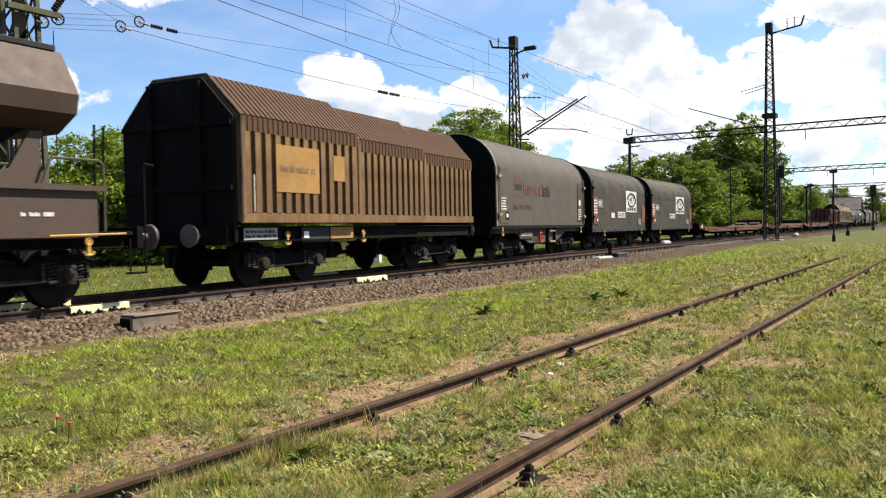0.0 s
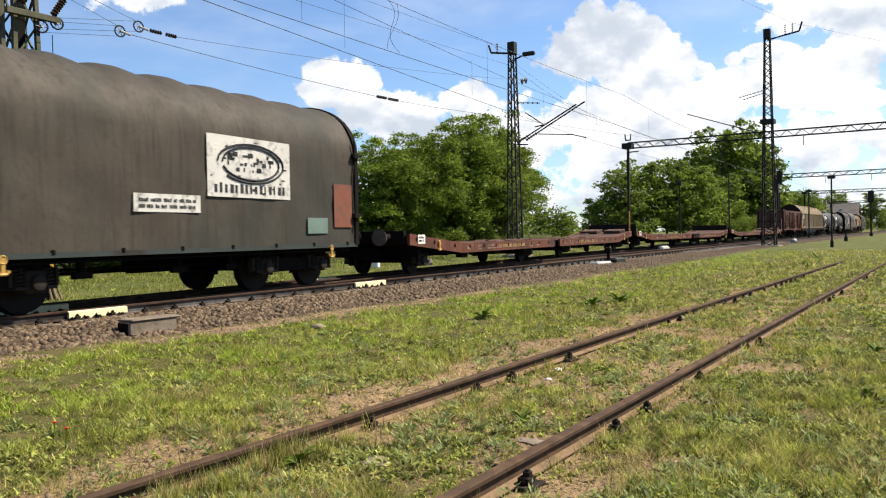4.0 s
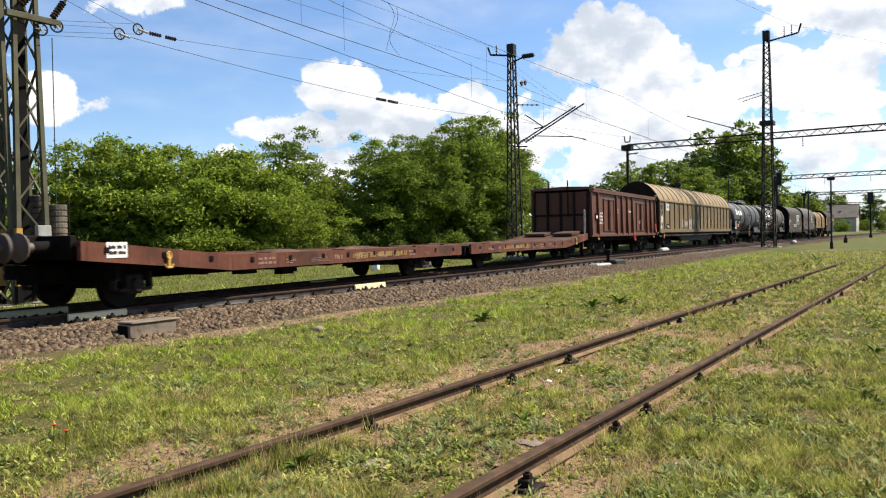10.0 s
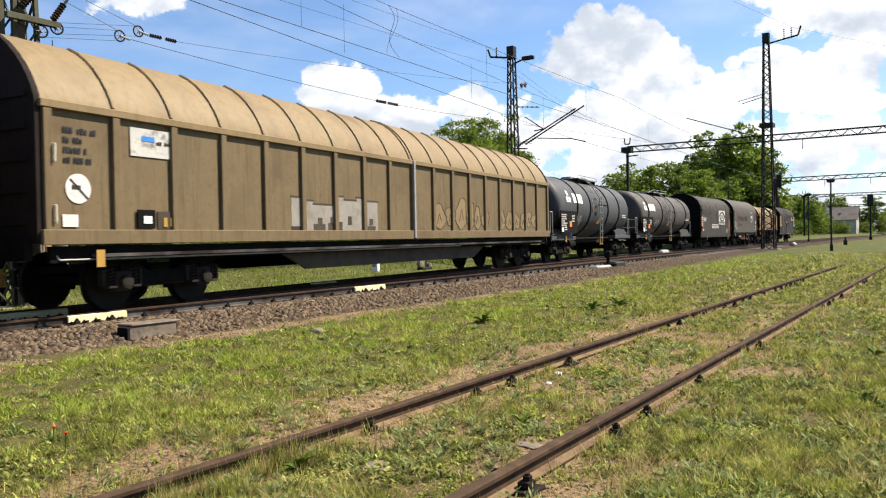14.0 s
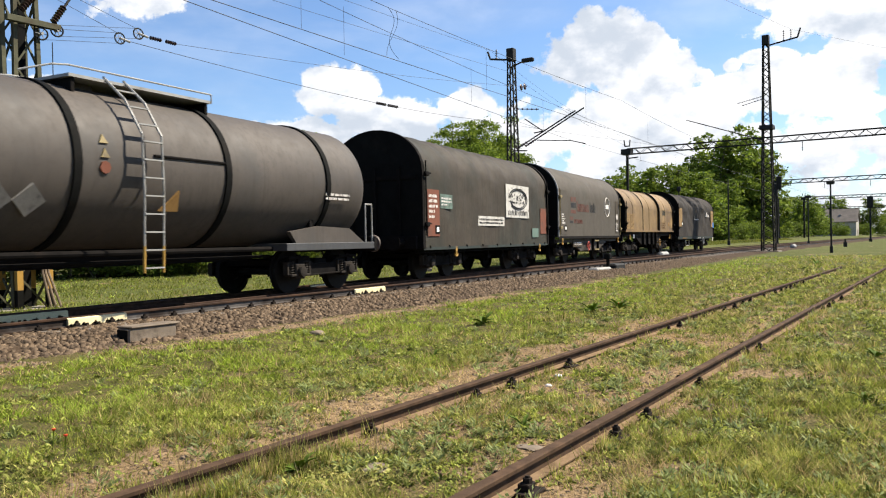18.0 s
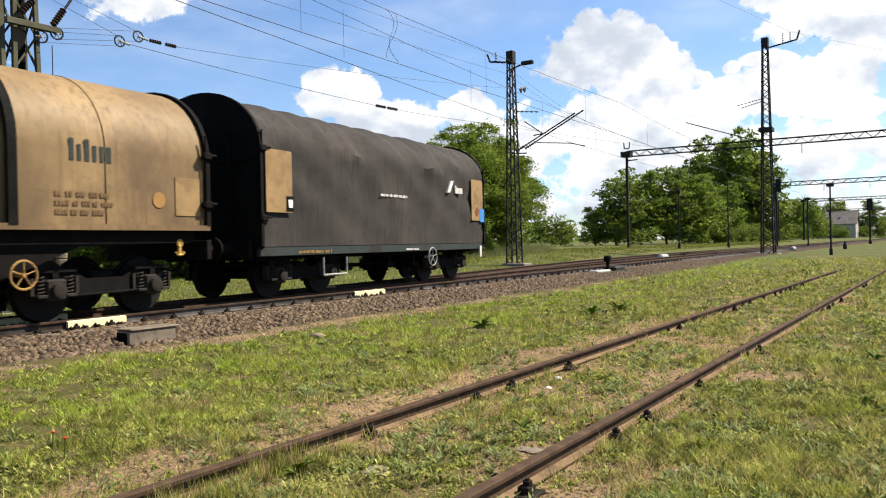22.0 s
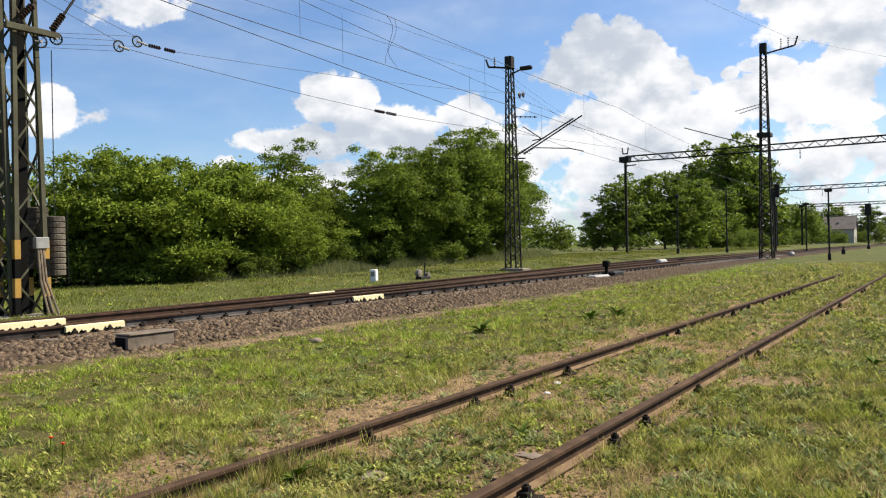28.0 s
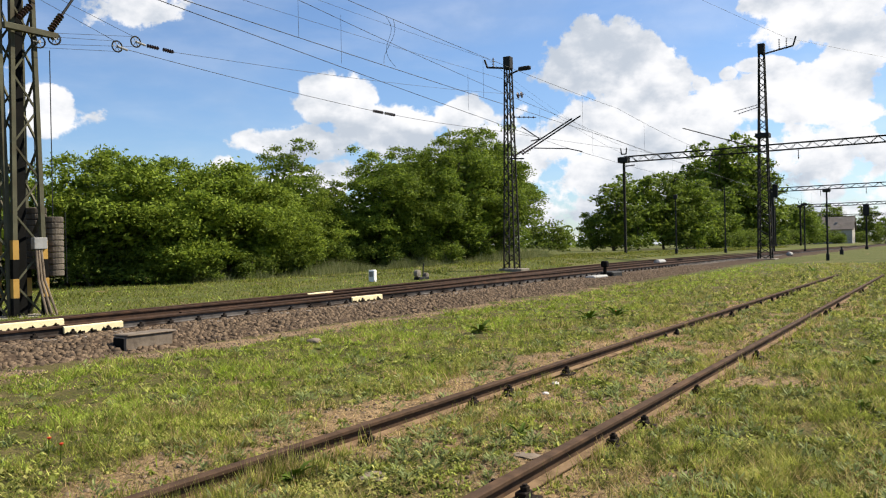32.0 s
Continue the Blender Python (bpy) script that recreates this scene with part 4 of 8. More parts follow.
    plate(w, "notice", half - 1.85, half - 1.15, 1.12, 1.45, M_LABELGREEN, "pale green notice", y=-1.437)
    plate(w, "card_holder", -half + 0.7, -half + 0.96, 1.25, 1.48, M_BLACK, y=-1.446)
    plate(w, "paper", -half + 0.76, -half + 0.90, 1.30, 1.43, M_WHITE, y=-1.456)
    for x in (-half + 2.1, half - 1.0):
        rope_hook(w, x, 0.72)
    rig(w, half, 1.9, seed)


def grey_wagon(q0, q1, seed, disc):
    """Coil wagon with a smooth grey cover, an open deep frame and faded red lettering."""
    w, half = wagon_thing("coil_wagon", "coil wagon with a smooth dusty grey cover and faded red lettering", q0, q1)
    z0 = 1.13
    prof = hood_profile(z0, 2.85, 4.17, 1.42, 0.0)
    part("cover", hood(B(), prof, -half + 0.06, half - 0.06, 5, 0.02, seed), M_TARPGREY, w, "smooth dusty grey cover", smooth=True)
    for s in (-1, 1):
        end_wall(w, half, prof, M_BLACK, s)
        end_arch(w, s * (half - 0.02), prof, M_WEB if s > 0 else M_GALV, 0.03, 0.02)
        lock_gear(w, s * (half - 0.1), M_CLASP, 1.2, 3.1)
    plate(w, "sill", -half, half, z0 - 0.09, z0 + 0.02, M_UNDER, y=-1.43)
    # deep frame between the bogies: a fish belly with an open step bay
    fish = [(-half + 0.2, 1.02), (half - 0.2, 1.02), (half - 0.2, 0.88), (half - 2.3, 0.88), (half - 3.7, 0.50), (-half + 3.7, 0.50), (-half + 2.3, 0.88), (-half + 0.2, 0.88)]
    for s in (-1, 1):
        part("frame_girder", loft(B(), [[(x, y, z) for x, z in fish] for y in (s * 1.22 - 0.04, s * 1.22 + 0.04)]), M_GIRDER if s < 0 else M_UNDER, w, "dusty grey fish-belly girder")
    for x in (half - 4.9, half - 4.0):
        part("girder_post", box(B(), x - 0.03, x + 0.03, -1.36, -1.25, 0.46, 1.03), M_UNDER, w)
    for z in (0.52, 0.93):
        plate(w, "foot_board", half - 4.8, half - 4.1, z - 0.03, z + 0.03, M_CLASP, "dull yellow foot board", y=-1.33, t=0.06)
    hand_wheel(w, half - 5.8, 0.70, M_RED, y=-1.36)
    plate(w, "plate_box", half - 8.1, half - 6.6, 0.68, 0.98, M_SPRAYDARK, y=-1.30)
    bars(w, half - 7.9, half - 6.8, 0.76, 0.90, 2, y=-1.312, seed=seed)
    # lettering of a firm, as plain shapes: faded red, then charcoal
    fx = -half + 1.75
    for z0b, z1b, m in ((2.62, 2.82, M_FADEDRED), (2.36, 2.57, M_CHARLETTER), (2.12, 2.27, M_FADEDRED), (1.84, 1.98, M_FADEDRED), (1.70, 1.80, M_CHARLETTER)):
        plate(w, "lettering_bar", fx + (0.0 if z0b > 2 else -0.15), fx + (0.75 if z0b > 2 else 0.3), z0b, z1b, m, "faded bar of a worn emblem", y=-1.424, t=0.003)
    bm, bm2, bm3 = B(), B(), B()
    fx2 = glyphs(bm, fx + 0.9, 2.22, 0.34, 10, 3, -1.424, (0,))
    glyphs(bm2, fx2 + 0.12, 2.22, 0.34, 5, 8, -1.424, (0, 3))
    glyphs(bm3, fx + 0.45, 1.70, 0.17, 12, 5, -1.424)
    part("lettering", bm, M_FADEDRED, w, "faded red shapes of lettering", kind="stuff")
    part("lettering", bm2, M_CHARLETTER, w, "charcoal shapes of lettering", kind="stuff")
    part("lettering", bm3, M_FADEDRED, w, "faded red shapes of lettering", kind="stuff")
    plate(w, "door_panel", -half + 0.32, -half + 1.12, 1.22, 3.05, M_TARPGREY, "flush end panel of the cover", y=-1.424, t=0.012)
    plate(w, "card_holder", -half + 0.78, -half + 1.08, 1.35, 1.6, M_BLACK, y=-1.437)
    plate(w, "paper", -half + 0.84, -half + 1.0, 1.42, 1.54, M_WHITE, y=-1.446)
    plate(w, "data_panel", half - 0.95, half - 0.35, 1.3, 2.9, M_SPRAYDARK, "dark grey data panel", y=-1.432)
    bars(w, half - 0.88, half - 0.42, 1.35, 1.85, 5, y=-1.441, seed=seed + 3)
    part("data_disc", spun(B(), [(-1.445, 0.14), (-1.44, 0.14)], (half - 0.65, 0, 2.1), "y", 20), M_STENCIL, w)
    if disc:
        part("ring_emblem", ring(B(), (half - 2.6, -1.425, 2.55), (0, 1, 0), 0.46, 0.022, 32, 6), M_STENCIL, w, "pale ring emblem")
        bm = box(B(), half - 2.88, half - 2.32, -1.432, -1.424, 2.46, 2.66)
        part("ring_emblem_bar", bm, M_STENCIL, w)
    bars(w, -half + 0.42, -half + 0.9, 1.65, 2.1, 5, y=-1.437, seed=seed + 6)
    buffers(w, half + 0.12)
    for x in (-half + 0.5, half - 0.45):
        rope_hook(w, x, 0.93)
    rig(w, half, 1.9, seed)


def corrugated_wagon(q0, q1):
    """Telescopic hood wagon of corrugated sheet, three sections of slightly different size."""
    w, half = wagon_thing("coil_wagon", "brown coil wagon with three telescopic hoods of corrugated sheet", q0, q1)
    z0 = 1.28
    cuts = [(-half, -half + 4.05, 1.43, 3.23, 4.02), (-half + 4.05, -half + 7.35, 1.38, 3.15, 3.93), (-half + 7.35, half, 1.34, 3.08, 3.86)]
    for k, (x0, x1, hw, eave, top) in enumerate(cuts):
        prof = [(-hw, z0), (-hw, eave), (-0.68, top), (0.68, top), (hw, eave), (hw, z0)]
        h = part("hood_section", extrude_x(B(), prof, x0 + 0.01, x1 - 0.01), M_CORR, w, "corrugated hood section")
        def row(name, first, material, xs, label=""):
            ob = part(name, first, material, h, label)
            ob.location.x = xs[0]
            for x in xs[1:]:
                mesh_part(name, ob.data, material, h).location.x = x

        slope = Vector((hw - 0.68, top - eave)).normalized()
        nx, nz = slope.y * 0.05, slope.x * 0.05
        over = [(-hw - 0.004, eave - 0.01), (-hw - nx, eave + nz), (-0.68 - nx * 0.5, top + 0.03), (0.68 + nx * 0.5, top + 0.03), (hw + nx, eave + nz), (hw + 0.004, eave - 0.01), (0.68, top - 0.02), (-0.68, top - 0.02)]
        n = int((x1 - x0) / 0.155)
        spots = [x0 + 0.08 + i * (x1 - x0 - 0.1) / n for i in range(n)]
        row("roof_rib", loft(B(), [[(d, y, z) for y, z in over] for d in (0, 0.105)]), M_CORRROOF, spots, "brown corrugated roof rib")
        row("eave_rib", box(B(), 0, 0.118, -hw - 0.05, -hw, eave - 0.27, eave + 0.01), M_CORRROOF, spots)
        n = int((x1 - x0) / 0.30)
        spots = [x0 + 0.12 + i * (x1 - x0 - 0.12) / n for i in range(n)]
        for s in (-1, 1):
            row("side_rib", box(B(), 0, 0.16, s * hw - (0.06 if s < 0 else 0), s * hw + (0.06 if s > 0 else 0), z0 + 0.15, eave - 0.275), M_CORR, spots, "brown pressed side rib")
        part("panel_cover", box(B(), x0 + 0.02, x0 + 0.12, -hw - 0.07, -hw, z0 + 0.1, eave - 0.1), M_CORR, h)
        part("base_rail", box(B(), x0, x1, -hw - 0.055, -hw - 0.002, z0 - 0.04, z0 + 0.15, 0.01), M_CORR, h)
        frame_prof = [(-hw * 1.03, z0), (-hw * 1.03, eave), (-0.68, top + 0.03), (0.68, top + 0.03), (hw * 1.03, eave), (hw * 1.03, z0)]
        part("section_frame", bent(B(), [(x0 + 0.04, y, z) for y, z in frame_prof], 0.035, 6), M_CORR if k else M_WEB, h)
    # the shade of this end is put into its near-black colour
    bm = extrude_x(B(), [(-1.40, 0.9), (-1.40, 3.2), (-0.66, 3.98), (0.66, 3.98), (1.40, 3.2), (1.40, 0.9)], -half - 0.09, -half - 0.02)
    wall = part("end_wall", bm, M_BLACK, w, "end wall darkened to carry its shade")
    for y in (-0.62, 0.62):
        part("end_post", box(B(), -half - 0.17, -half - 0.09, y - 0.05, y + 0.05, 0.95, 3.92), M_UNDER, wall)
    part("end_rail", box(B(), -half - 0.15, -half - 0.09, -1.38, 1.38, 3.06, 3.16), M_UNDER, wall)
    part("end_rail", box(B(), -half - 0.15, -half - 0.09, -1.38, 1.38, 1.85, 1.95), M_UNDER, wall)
    part("end_wall", extrude_x(B(), [(-1.3, 0.9), (-1.3, 3.05), (-0.66, 3.8), (0.66, 3.8), (1.3, 3.05), (1.3, 0.9)], half + 0.01, half + 0.08), M_UNDER, w)
    plate(w, "placard", -half + 1.02, -half + 2.45, 1.85, 2.78, M_PLACARD, "blank weathered ochre placard", y=-1.48, t=0.02)
    plate(w, "placard", -half + 2.98, -half + 3.42, 2.15, 2.70, M_PLACARD, "small blank ochre placard", y=-1.48, t=0.02)
    bars(w, -half + 1.15, -half + 2.3, 2.22, 2.42, 1, M_OCHRE, y=-1.503, seed=3, label="faded shapes on the placard")
    sole_bars(w, half - 0.1, 0.88, 1.18, 1.2)
    buffers(w, half + 0.15, light=True)
    plate(w, "number_panel", -half + 0.25, -half + 1.25, 0.92, 1.15, M_GALV, "grey panel with plain marks", y=-1.30)
    bars(w, -half + 0.3, -half + 1.2, 0.95, 1.12, 2, M_CHARLETTER, y=-1.31, seed=9)
    plate(w, "frame_panel", -half + 2.05, -half + 3.05, 0.84, 1.15, M_GREEN, y=-1.30)
    plate(w, "frame_panel", -half + 3.1, -half + 4.0, 0.84, 1.17, M_PLACARD, y=-1.30)
    plate(w, "paper", -half + 2.12, -half + 2.28, 0.93, 1.07, M_WHITE, y=-1.312)
    rope_hook(w, -half + 1.55, 0.92, -1.32)
    rope_hook(w, -half + 4.4, 0.92, -1.32)
    bm = bent(B(), [(-half + 0.35, -1.5, 2.15), (-half + 0.35, -1.5, 1.45)], 0.018, 6)
    part("grab_rail", bm, M_STRIPE, w)
    rig(w, half, 1.9, 11)


def hopper_wagon(q0, q1):
    w, half = wagon_thing("hopper_wagon", "brown hopper wagon with a bulging body and end platform", q0, q1)
    half_prof = [(-0.95, 2.58), (-1.38, 2.84), (-1.45, 3.12), (-1.06, 3.78)]
    prof = half_prof + [(-y, z) for y, z in reversed(half_prof)]
    part("body", extrude_x(B(), prof, -half + 1.0, half - 0.95), M_HOPPER, w, "brown bulging body")
    part("roof_rim", box(B(), -half + 1.1, half - 1.05, -1.08, 1.08, 3.782, 3.87, 0.01), M_MASTDARK, w, "dark roof rim")
    # funnel coloured black for the shaded cavity below the body
    bm = loft(B(), [[(-half + 1.6, -1.0, 2.62), (half - 1.5, -1.0, 2.62), (half - 1.5, 1.0, 2.62), (-half + 1.6, 1.0, 2.62)], [(-half + 3.6, -0.7, 1.0), (half - 3.9, -0.7, 1.0), (half - 3.9, 0.7, 1.0), (-half + 3.6, 0.7, 1.0)]])
    part("funnel", bm, M_UNDER, w)
    leg = [(half - 2.9, 1.70), (half - 1.3, 1.70), (half - 1.42, 2.3), (half - 1.36, 2.58), (half - 1.56, 2.56), (half - 1.88, 2.02), (half - 2.3, 1.88), (half - 2.9, 1.86)]
    for s in (-1, 1):
        part("end_bracket", loft(B(), [[(x, y, z) for x, z in leg] for y in (s * 1.10, s * 1.16)]), M_HOPPER, w)
    for s in (-1, 1):
        part("side_beam", box(B(), -half + 0.4, half - 0.65, s * 1.35 - 0.06, s * 1.35 + 0.06, 1.02, 1.72, 0.02), M_HOPPER, w, "brown side beam")
    plate(w, "beam_lip", -half + 0.4, half - 0.55, 1.72, 1.80, M_HOPPER, y=-1.43, t=0.05)
    bars(w, half - 1.9, half - 1.35, 1.32, 1.42, 1, y=-1.415, seed=2)
    part("platform", box(B(), half - 0.9, half + 0.05, -1.3, 1.3, 1.06, 1.12), M_UNDER, w)
    for y in (-1.25, 0.2):
        bm = bent(B(), [(half - 1.45, y, 1.8), (half - 1.3, y, 2.2), (half - 0.5, y, 2.2), (half - 0.42, y, 2.12), (half - 0.42, y, 1.1)], 0.022, 6)
        part("handrail", bm, M_MAST, w, "bent tube handrail")
    for k, x in enumerate((half - 0.05, half + 0.12)):
        bm = rod(B(), (x, -0.55, 1.5), (x + 0.03, -0.55, 2.85), 0.022, 6)
        rod(bm, (x, -0.55, 1.1), (x, -0.55, 1.6), 0.06, 8)
        part("control_lever", bm, M_UNDER, w)
    bm = bent(B(), [(half + 0.50, -1.3, 2.18), (half + 0.30, -1.3, 2.2), (half + 0.30, -1.3, 0.9)], 0.02, 6)
    part("grab_rail", bm, M_UNDER, w)
    step_iron(w, half + 0.15, 1.0, -1.3, 0.3, 0.55)
    bm = rod(B(), (half - 1.5, -1.45, 1.06), (half - 0.2, -1.45, 1.08), 0.018, 6)
    part("release_rod", bm, M_YELLOW, w, "yellow release rod")
    rope_hook(w, half - 0.85, 0.88)
    sole_bars(w, half, 0.86, 1.04, 1.1)
    buffers(w, half + 0.2, light=True)
    rig(w, half, 1.9, 21)


def flat_wagon(q0, qj, q1, seed, bulkhead):
    """Two-part low flat wagon; the deck of each outer end ramps up."""
    w, half = wagon_thing("flat_wagon", "rusty red low flat wagon in two parts with ramped outer ends", q0, q1, overhang=4.0)
    mid = (q0 + q1) / 2
    j = qj - mid
    rnd = random.Random(seed)
    for a, b, end in ((-half, j - 0.36, -1), (j + 0.36, half, 1)):
        knee, lip = (a + 3.3, a) if end < 0 else (b - 3.3, b)
        xs = [(a, 1.06), (knee, 0.77), (b, 0.77)] if end < 0 else [(a, 0.77), (knee, 0.77), (b, 1.06)]
        bm = loft(B(), [[(x, -1.42, z - 0.05), (x, -1.42, z), (x, 1.42, z), (x, 1.42, z - 0.05)] for x, z in xs])
        d = part("deck", bm, M_DECK, w, "rust-brown steel deck")
        for s in (-1, 1):
            prof = [(-1.45, -0.26), (-1.45, 0.03), (-1.37, 0.03), (-1.37, -0.26)] if s < 0 else [(1.37, -0.26), (1.37, 0.03), (1.45, 0.03), (1.45, -0.26)]
            bm = loft(B(), [[(x, y, z + dz) for y, dz in prof] for x, z in xs])
            part("side_beam", bm, M_FLATRED, d, "rusty red side beam with faded marks")
        for k in range(int((b - a) / 1.1)):
            x = a + 0.5 + k * 1.1 + rnd.uniform(-0.2, 0.2)
            z = float(np.interp(x, [p[0] for p in xs], [p[1] for p in xs]))
            part("lashing_ring", box(B(), x - 0.05, x + 0.05, -1.465, -1.45, z - 0.13, z - 0.03, 0.01), M_UNDER, d)
        # written marks, as bars
        x0 = b - 6.0 if end < 0 else a + 2.7
        bars(w, x0, x0 + 2.6, 0.56, 0.77, 1, M_LETTERYELLOW, y=-1.454, seed=seed, label="faded yellow shapes of lettering")
        for k in range(9):
            x = a + (b - a) * (0.30 + 0.065 * k if end < 0 else 0.04 + 0.065 * k)
            bars(w, x, x + rnd.uniform(0.3, 0.75), 0.57, 0.57 + rnd.choice((0.10, 0.17, 0.17)), rnd.choice((1, 2, 3)), M_FLATMARK, y=-1.452, seed=seed + k, label="worn pale stencilled marks")
        # ragged timber and dirt lying on the deck
        for k in range(5):
            bm = B()
            x = a + rnd.uniform(0.2, 0.9) * (b - a)
            z = float(np.interp(x, [p[0] for p in xs], [p[1] for p in xs]))
            L = rnd.uniform(0.5, 1.3)
            y = rnd.uniform(-0.2, 1.1)
            loft(bm, [[(x + u * L, y - 0.25, z), (x + u * L, y - 0.15, z + hgt), (x + u * L, y + 0.15, z + hgt * 0.8), (x + u * L, y + 0.25, z)] for u, hgt in ((0, 0.02), (0.3, 0.08), (0.7, 0.06), (1, 0.02))])
            part("deck_plate", bm, M_DECK, d, "bent rusty plate lying on the deck")
        if end > 0 and not bulkhead or end < 0 and False:
            for y0, y1 in ((-1.1, -0.2), (0.15, 1.1)):
                bm = loft(B(), [[(b - 1.3, y0, 1.00), (b - 1.3, y1, 1.00), (b - 1.3, y1, 1.10), (b - 1.3, y0, 1.10)], [(b - 0.05, y0, 1.08), (b - 0.05, y1, 1.08), (b - 0.05, y1, 1.20), (b - 0.05, y0, 1.20)]])
                part("ramp_plate", bm, M_DECK, d, "loose bridging plate")
        bm = B()
        box(bm, a + 0.2, b - 0.2, -0.25, 0.25, 0.42, 0.72)
        for x in np.linspace(a + 0.8, b - 0.8, 7):
            box(bm, x - 0.05, x + 0.05, -1.3, 1.3, 0.46, 0.70)
        for k in range(5):
            x = rnd.uniform(a + 2.5, b - 2.5)
            box(bm, x, x + rnd.uniform(0.15, 0.5), -1.2, -1.0, 0.34 + rnd.uniform(0, 0.08), 0.52)
        part("under_frame", bm, M_UNDER, w)
        axles = (a + 1.3, b - 2.1) if end < 0 else (a + 2.1, b - 1.3)
        for x in axles:
            add_wheelset(w, x, SMALL_R)
            for s in (-1, 1):
                arc = [(x + rr * math.cos(q), SMALL_R + rr * math.sin(q)) for rr, way in ((0.47, 1), (0.445, -1)) for q in np.linspace(0.85, 2.29, 9)[::way]]
                part("wheel_cover", loft(B(), [[(px, yy, pz) for px, pz in arc] for yy in (s * 0.98, s * 0.56)]), M_DECK, d, "curved rusty wheel cover")
                bm = B()
                loft(bm, [[(x - 0.55, y, 0.62), (x + 0.55, y, 0.62), (x + 0.25, y, 0.30), (x - 0.25, y, 0.30)] for y in (s * 0.93, s * 0.96)])
                for k in range(4):
                    box(bm, x - 0.55 + 0.08 * k, x + 0.55 - 0.08 * k, s * 1.0 - 0.05, s * 1.0 + 0.05, 0.62 + 0.02 * k, 0.64 + 0.02 * k)
                part("axle_guard", bm, M_UNDER, w)
    bm = box(B(), j - 0.4, j + 0.4, -0.12, 0.12, 0.5, 0.66)
    box(bm, j - 0.3, j - 0.2, -1.3, 1.3, 0.45, 0.7)
    box(bm, j + 0.2, j + 0.3, -1.3, 1.3, 0.45, 0.7)
    part("draw_bar", bm, M_UNDER, w)
    plate(w, "white_board", -half + 0.45, -half + 0.85, 0.82, 1.06, M_STENCIL, "small white board with plain marks", y=-1.452)
    bars(w, -half + 0.49, -half + 0.82, 0.86, 1.03, 2, M_CHARLETTER, y=-1.461, seed=seed + 40)
    rope_hook(w, -half + 1.7, 0.74, -1.47)
    rope_hook(w, half - 1.9, 0.74, -1.47)
    if bulkhead:
        # end boards coloured dark for their shaded front
        for x in (-half + 0.02, half - 0.12):
            part("bulkhead", box(B(), x, x + 0.10, -1.4, 1.4, 0.98, 1.46, 0.01), M_ENDSHADE, w, "rusty upright end board, darkened for its shaded face")
    else:
        x = half - 0.52
        hoop = bent(B(), [(x, -1.43, 0.95), (x + 0.02, -1.43, 2.08), (x + 0.06, -1.43, 2.13), (x + 0.16, -1.43, 2.13), (x + 0.20, -1.43, 2.08), (x + 0.22, -1.43, 0.95)], 0.02, 6)
        part("grab_hoop", hoop, M_YELLOW if seed == 90 else M_GALV, w, "upright tube hoop at the wagon end")
    bm = bent(B(), [(half - 0.25, -1.3, 0.95), (half - 0.25, -1.3, 0.42), (half + 0.25, -1.3, 0.42)], 0.02, 6)
    part("step", bm, M_YELLOW, w)
    buffers(w, half, 1.0, light=True)
    for s in (-1, 1):
        bm = box(B(), s * (half - 0.05), s * (half + 0.25), -0.6, 0.6, 0.85, 1.18, 0.02)
        part("end_stanchion", bm, M_UNDER, w)
    if bulkhead:
        hand_wheel(w, half - 0.7, 0.55, M_CLASP, y=-1.48, r=0.16)


